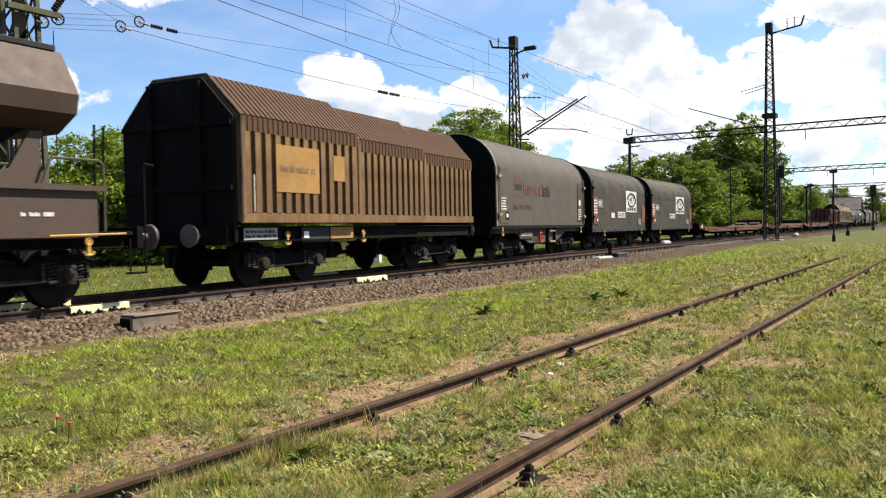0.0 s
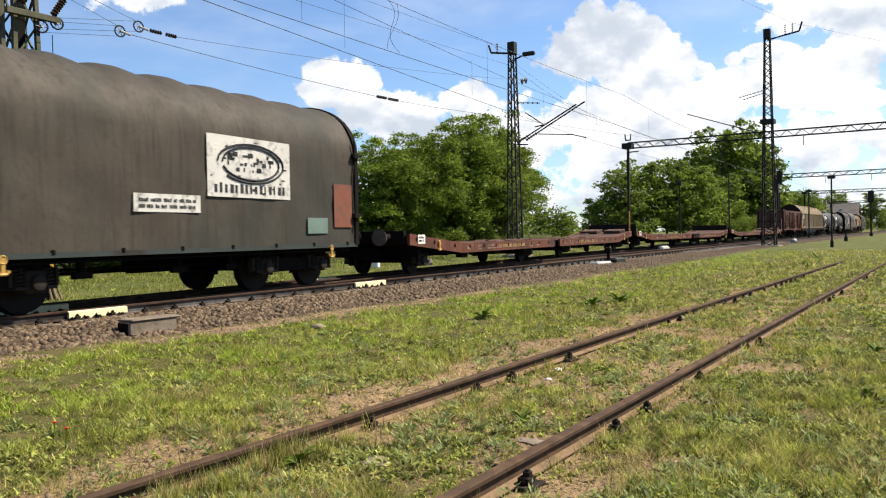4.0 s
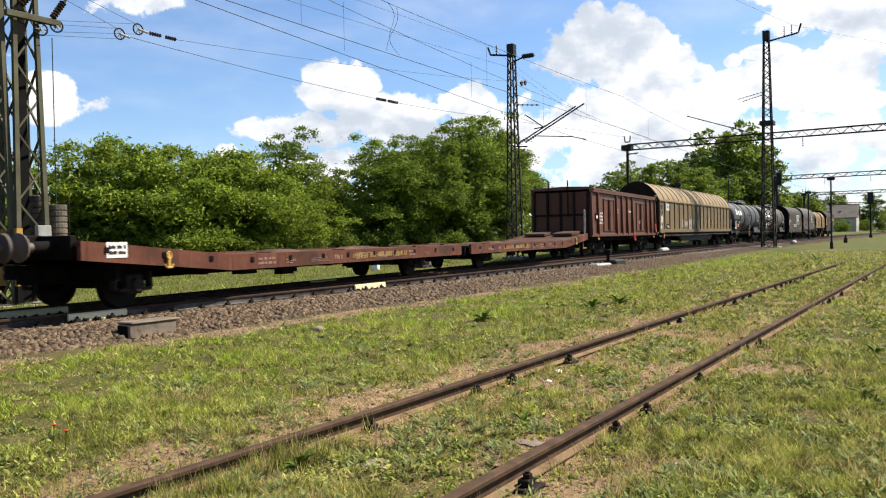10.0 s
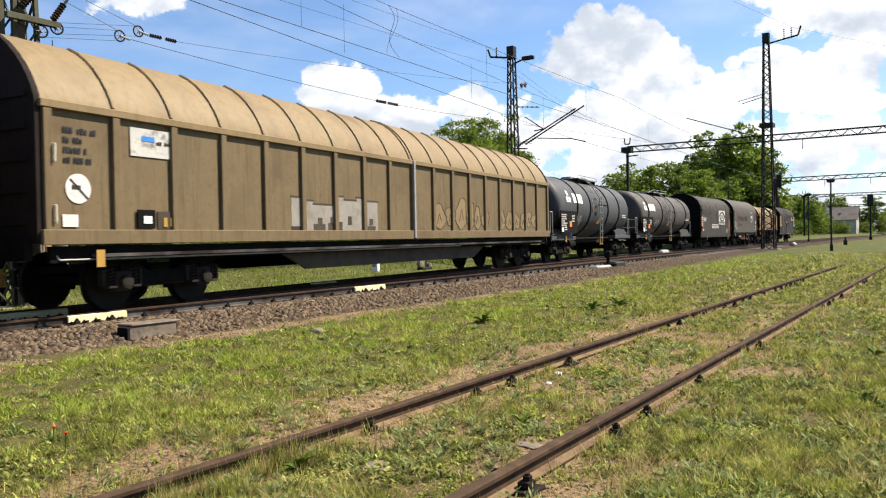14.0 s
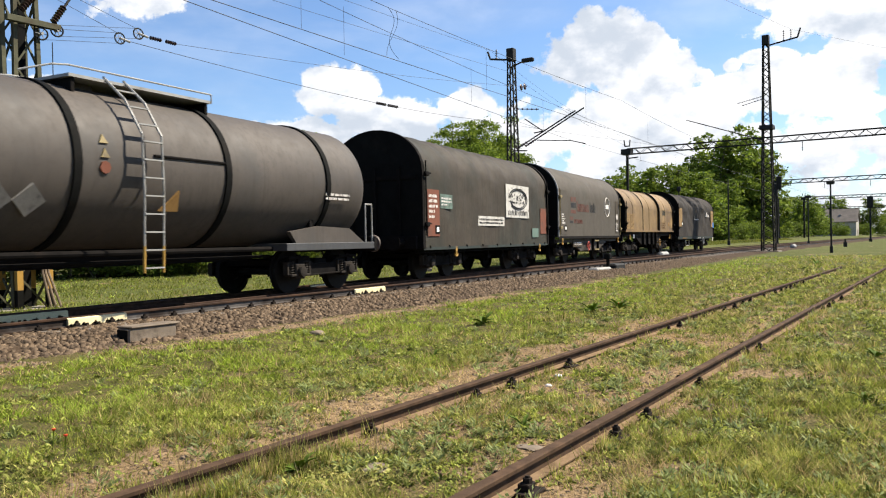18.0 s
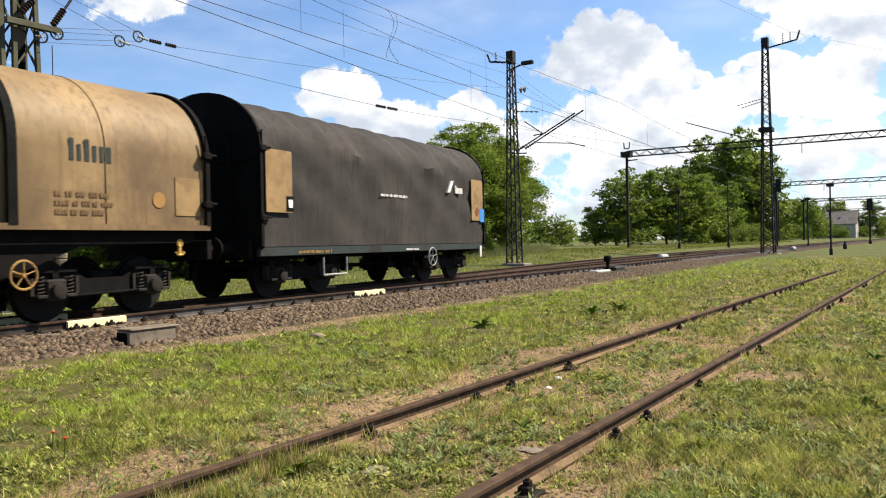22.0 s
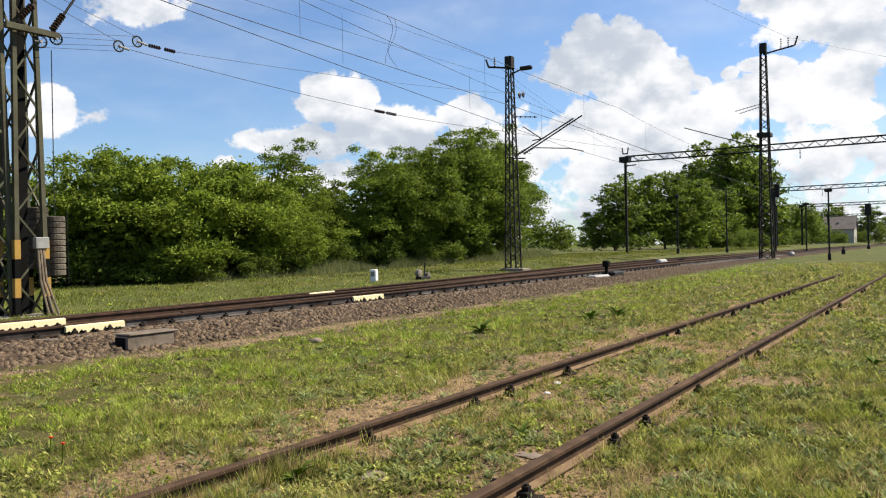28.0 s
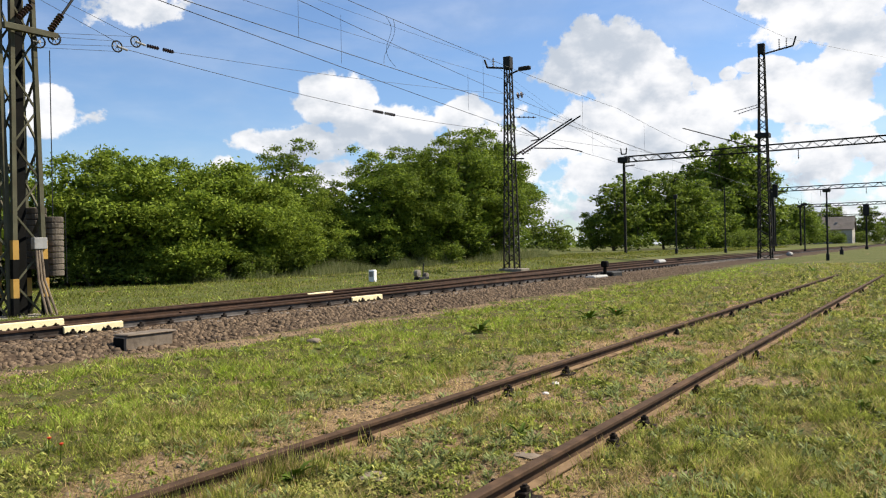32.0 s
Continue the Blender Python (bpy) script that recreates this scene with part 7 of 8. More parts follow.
def catenary(f, label, x_supports, zc, zm, sag):
    """Contact wire and messenger with droppers over one line."""
    c = wire("contact_wire", "dark contact wire " + label, over_line(f, x_supports, zc, 0.15), 0.009, 0.04, 8)
    wire("messenger_wire", "dark messenger wire " + label, over_line(f, x_supports, zm, 0.1), 0.008, sag, 12)
    for a, b in zip(x_supports, x_supports[1:]):
        n = max(2, int((b - a) / 8))
        for k in range(n):
            u = (k + 0.5) / n
            x = a + (b - a) * u
            y = f(x)
            part("dropper", rod(B(), (x, y, zc - 0.03), (x, y, zm - sag * 4 * u * (1 - u)), 0.004, 4), M_WIRE, c)
    for dx in (0.0, 0.55) if f is straight_y else ():
        loop = [(17.0 + dx + (0.55 * u + 0.10 * math.sin(5 * u)) * (-1 if dx else 1), f(17.0) + 0.12 * math.sin(2 * math.pi * u), zc + (zm - 0.25 - zc) * u) for u in np.linspace(0, 1, 12)]
        part("jumper", loft(B(), [[(x + 0.007 * p, y + 0.007 * q, z) for p, q in ((1, 0), (0, 1), (-1, 0), (0, -1))] for x, y, z in loop]), M_WIRE, c)


catenary(straight_y, "over the straight line", [-42, 0, 36.3, 63.6, 105, 160, 230], 5.92, 7.45, 0.25)
catenary(cross_y, "over the crossing line", [4.0, 36.3, 63.6, 105, 160, 230], 5.90, 7.30, 0.2)
wire("feeder_wire", "thin feeder wire between the masts", [(-20, 17.6, 8.4), (36.3, 19.0, 9.6), (63.5, 22.0, 8.3)], 0.007, 0.3)
wire("feeder_wire", "thin feeder wire between the masts", [(-20, 20.0, 11.2), (36.3, 20.0, 10.8), (63.5, 22.5, 9.2)], 0.007, 0.5)
wire("feeder_wire", "thin feeder wire carried on the tall mast", [(-10, 25.0, 17.4), (63.65, 9.9, 16.1), (112, -19.0, 15.6)], 0.010, 0.5)
wire("anchor_wire", "anchor wire with a ribbed insulator in it", [(12.95, 17.6, 6.27), (23.3, 17.6, 6.1), (30.2, 17.2, 6.25), (63.5, 18.5, 8.1)], 0.008, 0.05)
wire("anchor_wire", "anchor wire from the tension pulley", [(14.5, 17.6, 6.49), (36.3, 18.0, 8.7)], 0.006, 0.15)
iw = thing("wire_insulator", "dark ribbed insulator hanging in the anchor wire", "insulator")
part("ribbed_body", insulator(B(), (23.35, 17.6, 6.10), (23.95, 17.6, 6.11), 0.06, 5), M_INS, iw)
part("ribbed_body", insulator(B(), (24.05, 17.6, 6.11), (24.7, 17.6, 6.12), 0.06, 5), M_INS, iw)


# ---- small lineside things ----
def slim_post(x, y, top, label, name="signal_post", r=0.07, head=None, group=""):
    z = float(ground_z(x, y))
    p = thing(name, label, "post", group=group)
    part("shaft", rod(B(), (x, y, z - 0.2), (x, y, top), r, 8, r * 0.8), M_MASTDARK, p)
    part("foot", box(B(), x - 1.6 * r, x + 1.6 * r, y - 1.6 * r, y + 1.6 * r, z - 0.2, z + 0.45, 0.03), M_MASTDARK, p)
    if head:
        hw, hz = head
        part("head", box(B(), x - 0.15, x + 0.15, y - hw, y + hw, top - hz, top + 0.1, 0.06), M_MASTDARK, p)
    return p


slim_post(70.3, 20.2, 5.3, "slim dark signal post on a thick foot", r=0.07, head=(0.16, 0.3))
slim_post(84.8, 19.35, 6.8, "slim dark signal post on a thick foot", r=0.08)
slim_post(100.2, 17.55, 6.9, "dark signal post with a tall hooded head", r=0.08, head=(0.24, 1.4))
slim_post(57.95, 6.75, 4.4, "slim lamp post with a flat dark lantern", "lamp_post", 0.06, (0.24, 0.14))
slim_post(129.6, 10.0, 6.2, "dark signal post with a tall hooded head", r=0.13, head=(0.4, 1.6))
slim_post(100.7, 14.1, 5.4, "slim lamp post with a flat dark lantern", "lamp_post", 0.08, (0.34, 0.2))
slim_post(84.1, 8.6, 0.5, "short dark marker post beside the track", "marker_post", 0.1)
slim_post(140.0, 24.0, 7.0, "slim dark signal post on a thick foot", r=0.12)


def km_stone():
    s = thing("distance_stone", "white stone distance post with a grey marked face in the grass", "distance post")
    x, y = 26.0, 19.8
    part("stone", box(B(), x - 0.11, x + 0.11, y - 0.14, y + 0.14, -0.35, 0.25, 0.03), M_WHITE, s)
    part("face", box(B(), x - 0.117, x - 0.111, y - 0.10, y + 0.09, -0.03, 0.17), M_GALV, s, "grey face with worn marks")


km_stone()


def dwarf_lever():
    s = thing("point_lever", "small point lever with a round weight on the verge", "point lever")
    x, y = 28.2, 18.9
    part("frame", box(B(), x - 0.35, x + 0.4, y - 0.15, y + 0.15, -0.3, -0.12, 0.02), M_MASTDARK, s)
    part("lever", rod(B(), (x + 0.1, y, -0.2), (x + 0.18, y, 0.45), 0.03, 6), M_MASTDARK, s)
    part("weight", spun(B(), [(-0.1, 0.05), (-0.08, 0.16), (0.08, 0.16), (0.1, 0.05)], (x - 0.3, y, 0.03), "y", 14), M_CONC, s)
    part("weight", spun(B(), [(-0.1, 0.05), (-0.08, 0.13), (0.08, 0.13), (0.1, 0.05)], (x + 0.35, y, -0.08), "y", 14), M_CONC, s)


dwarf_lever()


def point_machine():
    s = thing("point_machine", "point machine with a pale cover, black lever post and dark gear", "point machine")
    part("cover", box(B(), 28.3, 29.75, 11.2, 11.6, -0.28, -0.08, 0.05), M_GALV, s, "pale grey cover")
    part("lever_post", rod(B(), (29.9, 11.4, -0.3), (29.9, 11.4, 0.4), 0.07, 8), M_BLACK, s)
    part("lever_head", box(B(), 29.75, 30.05, 11.28, 11.52, 0.2, 0.45, 0.04), M_BLACK, s)
    part("gear_case", box(B(), 30.1, 31.2, 11.15, 11.7, -0.3, 0.02, 0.06), M_MASTDARK, s)
    part("crank", ring(B(), (31.5, 11.4, -0.08), (0, 1, 0), 0.16, 0.03, 16, 6), M_MASTDARK, s)
    part("rod", rod(B(), (29.0, 11.5, -0.16), (29.0, 14.5, -0.13), 0.025, 6), M_RAIL, s)
    c = thing("point_motor", "pale grey domed point motor beside the crossing line", "point motor")
    part("case", spun(B(), [(-0.75, 0.08), (-0.65, 0.2), (0.65, 0.2), (0.75, 0.08)], (49.6, 15.3, -0.08), "x", 16), M_GALV, c)
    part("mount", box(B(), 49.3, 49.9, 15.1, 15.5, -0.3, -0.1), M_MASTDARK, c)
    c = thing("point_motor", "pale grey domed point motor beside the far points", "point motor")
    part("case", spun(B(), [(-0.7, 0.08), (-0.6, 0.2), (0.6, 0.2), (0.7, 0.08)], (78.0, 12.2, -0.05), "x", 16), M_GALV, c)
    part("mount", box(B(), 77.6, 78.4, 12.0, 12.4, -0.35, -0.1), M_MASTDARK, c)


point_machine()


def switch_cover(x0, x1, f, side, label, seed):
    """A cream painted plank along the web of a rail, its lower edge notched round the chairs."""
    rnd = random.Random(seed)
    c = thing("switch_cover", label, "switch cover", group="switch covers")
    n = int((x1 - x0) / 0.05)
    secs = []
    for i in range(n + 1):
        x = x0 + (x1 - x0) * i / n
        y = f(x) + side
        low = -0.115 - 0.03 * rnd.random() + (0.045 if i % 4 == 1 else 0.0)
        secs.append([(x, y - 0.085, low), (x, y - 0.08, -0.03), (x, y - 0.04, -0.014), (x, y - 0.038, low)])
    part("plank", loft(B(), secs), M_CREAM, c)
    for k in range(5):
        x = x0 + (x1 - x0) * (0.1 + 0.2 * k)
        y = f(x) + side
        part("clip", box(B(), x - 0.025, x + 0.025, y - 0.10, y - 0.075, -0.15, -0.105, 0.004), M_CHAIR, c, "rusty clip")


switch_cover(7.15, 8.19, straight_y, -0.75, "cream painted plank along the near rail of the points", 1)
switch_cover(6.88, 8.12, straight_y, 0.75, "cream painted plank along the far rail of the points", 2)
switch_cover(14.35, 15.55, straight_y, -0.75, "short cream painted plank along the near rail", 3)
switch_cover(15.3, 16.4, cross_y, 0.72, "short cream painted plank along the far rail", 4)


def cable_trough():
    c = thing("cable_box", "weathered concrete cable box half sunk in the ballast", "cable box")
    part("trough", box(B(), 7.10, 7.92, 9.76, 10.04, -0.42, -0.11, 0.02), M_BOXCONC, c)
    part("lid", box(B(), 7.13, 7.98, 9.74, 10.08, -0.108, -0.078, 0.012), M_BOXCONC, c)
    # flat black sheet on the solid trough, standing in for shade at its end
    part("mouth", box(B(), 7.09, 7.099, 9.79, 10.01, -0.36, -0.125), M_BLACK, c, "black panel for the shade in the open end")


cable_trough()


def house():
    h = thing("house", "small grey-walled house with a weathered gable roof beyond tracks", "house")
    x0, x1, y0, y1, z0, z1, ridge = 252.0, 260.0, 23.0, 33.2, -0.5, 4.6, 8.0
    mid = (x0 + x1) / 2
    gable = [(x0, z0), (x0, z1), (mid, ridge - 0.15), (x1, z1), (x1, z0)]
    part("wall", loft(B(), [[(x, y, z) for x, z in gable] for y in (y0, y1)]), mat("limewash", (0.40, 0.37, 0.32), 0.9, 0, 0.14, 0.5, (0.26, 0.23, 0.19), 0.4, 0.5), h, "stained limewashed wall")
    tiles = [(x0 - 0.5, z1 - 0.42), (x0 - 0.5, z1 - 0.24), (mid, ridge + 0.12), (x1 + 0.5, z1 - 0.24), (x1 + 0.5, z1 - 0.42), (mid, ridge - 0.1)]
    roof = part("roof", loft(B(), [[(x, y, z) for x, z in tiles] for y in (y0 - 0.45, y1 + 0.45)]), mat("old_roof_tiles", (0.16, 0.135, 0.115), 0.9, 0, 0.2, 0.5, (0.10, 0.085, 0.07), 0.4, 0.5), h, "weathered grey-brown gable roof")
    for y in (27.2, 30.2):
        part("skylight", box(B(), x0 + 1.55, x0 + 2.0, y - 0.35, y + 0.35, 6.05, 6.42, 0.02), M_GALV, roof, "pale skylight")
    part("chimney", box(B(), mid - 0.4, mid + 0.4, y1 - 2.0, y1 - 1.2, 7.4, 9.3), M_CONC, roof)
    for y in (25.2, 28.0, 30.8):
        wn = part("window", box(B(), x0 - 0.06, x0 - 0.004, y - 0.5, y + 0.5, 1.7, 3.2), M_OLDWOOD, h)
        part("pane", box(B(), x0 - 0.08, x0 - 0.062, y - 0.4, y + 0.4, 1.8, 3.1), M_BLACK, wn)
    part("door", box(B(), mid - 0.5, mid + 0.5, y0 - 0.06, y0 - 0.004, -0.3, 2.0), M_OLDWOOD, h)


house()

# ---- trees ----
def leaf_material(name, dark, light):
    m = bpy.data.materials.new(name)
    m.use_nodes = True
    nt = m.node_tree
    N, L = nt.nodes.new, nt.links.new
    out = nt.nodes["Material Output"]
    bs = nt.nodes["Principled BSDF"]
    geo = N("ShaderNodeNewGeometry")
    mx = N("ShaderNodeMix")
    mx.data_type = "RGBA"
    mx.inputs["A"].default_value, mx.inputs["B"].default_value = (*dark, 1), (*light, 1)
    L(geo.outputs["Random Per Island"], mx.inputs["Factor"])
    nz = N("ShaderNodeTexNoise")
    nz.inputs["Scale"].default_value = 0.35
    L(geo.outputs["Position"], nz.inputs["Vector"])
    r = N("ShaderNodeMapRange")
    r.inputs["From Min"].default_value, r.inputs["From Max"].default_value = 0.3, 0.7
    r.inputs["To Min"].default_value, r.inputs["To Max"].default_value = 0.75, 1.2
    L(nz.outputs["Fac"], r.inputs["Value"])
    hs = N("ShaderNodeHueSaturation")
    L(r.outputs[0], hs.inputs["Value"])
    L(mx.outputs["Result"], hs.inputs["Color"])
    L(hs.outputs[0], bs.inputs["Base Color"])
    bs.inputs["Roughness"].default_value = 0.6
    bs.inputs["Specular IOR Level"].default_value = 0.10
    tr = N("ShaderNodeBsdfTranslucent")
    L(hs.outputs[0], tr.inputs["Color"])
    ms = N("ShaderNodeMixShader")
    ms.inputs[0].default_value = 0.40
    L(bs.outputs[0], ms.inputs[1])
    L(tr.outputs[0], ms.inputs[2])
    L(ms.outputs[0], out.inputs["Surface"])
    return m


M_LEAF = leaf_material("acacia_leaves", (0.050, 0.084, 0.012), (0.228, 0.300, 0.036))
# brighter copy of the acacia leaves: sunlight put into the low trees' colour
M_LEAFSUN = leaf_material("sunlit_acacia_leaves", (0.065, 0.104, 0.013), (0.285, 0.360, 0.043))
M_LEAFDARK = leaf_material("shade_leaves", (0.045, 0.075, 0.012), (0.190, 0.245, 0.034))


def grass_material(name, dark, light, dry):
    """Blades that differ one by one, with yellowed patches."""
    m = leaf_material(name, dark, light)
    nt = m.node_tree
    N, L = nt.nodes.new, nt.links.new
    hs = next(n for n in nt.nodes if n.type == "HUE_SAT")
    geo = next(n for n in nt.nodes if n.type == "NEW_GEOMETRY")
    src = hs.inputs["Color"].links[0].from_socket
    nz = N("ShaderNodeTexNoise")
    nz.inputs["Scale"].default_value, nz.inputs["Detail"].default_value, nz.inputs["Roughness"].default_value = 1.7, 6, 0.65
    L(geo.outputs["Position"], nz.inputs["Vector"])
    ad = N("ShaderNodeMath")
    ad.operation = "MULTIPLY_ADD"
    L(geo.outputs["Random Per Island"], ad.inputs[0])
    ad.inputs[1].default_value = 0.35
    L(nz.outputs["Fac"], ad.inputs[2])
    r = N("ShaderNodeMapRange")
    r.inputs["From Min"].default_value, r.inputs["From Max"].default_value = 0.66, 0.95
    r.inputs["To Max"].default_value = 0.8
    L(ad.outputs[0], r.inputs["Value"])
    mx = N("ShaderNodeMix")
    mx.data_type = "RGBA"
    mx.inputs["B"].default_value = (*dry, 1)
    L(r.outputs[0], mx.inputs["Factor"])
    L(src, mx.inputs["A"])
    L(mx.outputs["Result"], hs.inputs["Color"])
    cl = N("ShaderNodeTexNoise")
    cl.inputs["Scale"].default_value, cl.inputs["Detail"].default_value, cl.inputs["Roughness"].default_value = 6.5, 3, 0.6
    L(geo.outputs["Position"], cl.inputs["Vector"])
    cr = N("ShaderNodeMapRange")
    cr.inputs["From Min"].default_value, cr.inputs["From Max"].default_value = 0.36, 0.66
    cr.inputs["To Min"].default_value, cr.inputs["To Max"].default_value = 0.30, 1.30
    L(cl.outputs["Fac"], cr.inputs["Value"])
    L(cr.outputs[0], hs.inputs["Value"])
    return m


M_GRASS = grass_material("grass_blades", (0.220, 0.298, 0.030), (0.440, 0.565, 0.062), (0.50, 0.47, 0.16))
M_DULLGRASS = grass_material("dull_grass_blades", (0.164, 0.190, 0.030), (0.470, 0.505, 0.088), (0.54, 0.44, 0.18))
M_WEEDLEAF = grass_material("weed_leaves", (0.125, 0.160, 0.028), (0.420, 0.460, 0.085), (0.48, 0.41, 0.16))
M_DOCK = leaf_material("dock_leaves", (0.085, 0.140, 0.020), (0.22, 0.31, 0.045))
M_MUGWORT = leaf_material("grey_green_weed_leaves", (0.095, 0.125, 0.040), (0.33, 0.37, 0.135))
M_VERGE = grass_material("verge_blades", (0.130, 0.160, 0.022), (0.275, 0.305, 0.050), (0.32, 0.26, 0.09))
M_TALLGRASS = leaf_material("seeding_grass", (0.085, 0.105, 0.035), (0.24, 0.25, 0.11))
M_STRAW = leaf_material("straw_blades", (0.24, 0.165, 0.075), (0.58, 0.43, 0.21))


def leaf_quads(centres, size, rng):
    """Leaf sprays: one bent quad each, at random turns."""
    n = len(centres)
    a = rng.normal(size=(n, 3))
    a[:, 2] *= 0.6
    a /= np.linalg.norm(a, axis=1)[:, None]
    b = np.cross(a, rng.normal(size=(n, 3)))
    b /= np.linalg.norm(b, axis=1)[:, None]
    s = size * (0.6 + 0.8 * rng.random((n, 1)))
    v = np.stack([centres - a * s, centres + b * s * 0.42, centres + a * s, centres - b * s * 0.42], 1)
    return v.reshape(-1, 3), np.arange(4 * n).reshape(n, 4)


def crown_points(rng, h, w, n, base, lobes):
    """Leaf places: boughs end in flat feathery tufts with gaps between them; a few thin sprays stand out at the top."""
    cs, tufts = [], []
    for k in range(lobes):
        u = rng.random() ** 0.85
        z = base + (h - base) * (0.08 + 0.84 * u)
        spread = w * 0.5 * math.sqrt(max(0.04, 1 - (max(0.0, u - 0.3) / 0.76) ** 2)) * (0.8 + 0.2 * min(1, u / 0.3))
        a = rng.random() * 6.283
        r = spread * (0.45 + 0.55 * math.sqrt(rng.random()))
        cs.append((r * math.cos(a), r * math.sin(a), z, (0.095 + 0.095 * rng.random()) * w * (1.15 - 0.4 * u)))
    for k in range(7):
        a = rng.random() * 6.283
        r = w * 0.3 * math.sqrt(rng.random())
        cs.append((r * math.cos(a), r * math.sin(a), h * (0.94 + 0.12 * rng.random()), 0.05 * w))
    for cx, cy, cz, cr in cs:
        m = max(5, int(20 * (cr / (0.11 * w)) ** 1.5))
        d = rng.normal(size=(m, 3))
        d /= np.linalg.norm(d, axis=1)[:, None]
        d[:, 2] = np.where(rng.random(m) < 0.65, np.abs(d[:, 2]), d[:, 2])
        c = d * cr * (0.55 + 0.6 * rng.random((m, 1))) * (1.1, 1.1, 0.75) + (cx, cy, cz)
        tufts.append(np.concatenate([c, 0.16 + 0.30 * rng.random((m, 1))], 1))
    tufts = np.concatenate(tufts)
    per = max(6, n // len(tufts))
    c = np.repeat(tufts, per, 0)
    d = rng.normal(size=(len(c), 3)) * c[:, 3:4] * (0.75, 0.75, 0.34)
    d[:, 2] -= 0.35 * (d[:, 0] ** 2 + d[:, 1] ** 2)
    q = c[:, :3] + d
    return q[q[:, 2] > base * 0.5], cs


def make_tree(name, label, h, w, seed, n, leaf, base, material, lobes=42, trunk=0.16, stems=1):
    rng = np.random.default_rng(seed)
    t = thing(name, label, "tree" if name != "shrub" else "shrub", group="lineside trees")
    pts, cs = crown_points(rng, h, w, n, base, lobes)
    v, f = leaf_quads(pts, leaf, rng)
    # close inner leaves, added to block light so the gaps in the crown stay dark
    d = rng.normal(size=(n // 9, 3))
    d *= rng.random((len(d), 1)) ** 0.4 / np.linalg.norm(d, axis=1)[:, None]
    inner = d * (0.36 * w, 0.36 * w, 0.40 * (h - base)) + (0, 0, base + 0.46 * (h - base))
    vi, fi = leaf_quads(inner, max(0.22, leaf * 1.6), rng)
    v, f = np.concatenate([v, vi]), np.concatenate([f, fi + len(v)])
    bm = B()
    for k in range(stems):
        ox, oy = rng.normal(size=2) * (0.25 * (stems > 1))
        top = (ox + rng.normal() * 0.4, oy + rng.normal() * 0.4, h * 0.72)
        mid = ((ox + top[0]) / 2 + rng.normal() * 0.15, (oy + top[1]) / 2 + rng.normal() * 0.15, h * 0.36)
        rod(bm, (ox, oy, -0.3), mid, trunk, 8, trunk * 0.7)
        rod(bm, mid, top, trunk * 0.7, 7, trunk * 0.25)
    for cx, cy, cz, cr in cs[::2]:
        z0 = max(0.5, cz * 0.55)
        rod(bm, (cx * 0.1, cy * 0.1, z0), (cx * 0.9, cy * 0.9, cz), trunk * 0.3, 5, trunk * 0.08)
    part("trunk", bm, M_BARK, t, "forked trunk with thin limbs")
    mesh_part("crown", raw_mesh("crown", v, f), material, t, "crown of small feathery leaves")
    return t


TREES = [
    make_tree("acacia_tree", "leafy acacia tree with a loose uneven crown", 8.5, 7.2, 1, 24000, 0.095, 0.9, M_LEAF, 27),
    make_tree("acacia_tree", "leafy acacia tree with a loose uneven crown", 8.5, 6.2, 2, 22000, 0.095, 0.9, M_LEAF, 25),
    make_tree("acacia_tree", "low leafy acacia with branches down to the grass", 6.2, 6.4, 3, 22000, 0.092, 0.1, M_LEAFSUN, 26, 0.1, 3),
    make_tree("acacia_tree", "low leafy acacia with branches down to the grass", 6.0, 7.0, 4, 23000, 0.092, 0.1, M_LEAFSUN, 28, 0.1, 3),
    make_tree("shrub", "dense low shrub at the edge of the grass", 2.6, 4.2, 5, 2800, 0.125, 0.0, M_LEAFDARK, 18, 0.05, 3),
    make_tree("acacia_tree", "leafy broad tree standing far down the line", 8.5, 7.2, 6, 6500, 0.205, 0.0, M_LEAF, 34),
    make_tree("acacia_tree", "leafy broad tree standing far down the line", 8.5, 6.4, 7, 6500, 0.205, 0.0, M_LEAFDARK, 34),
]


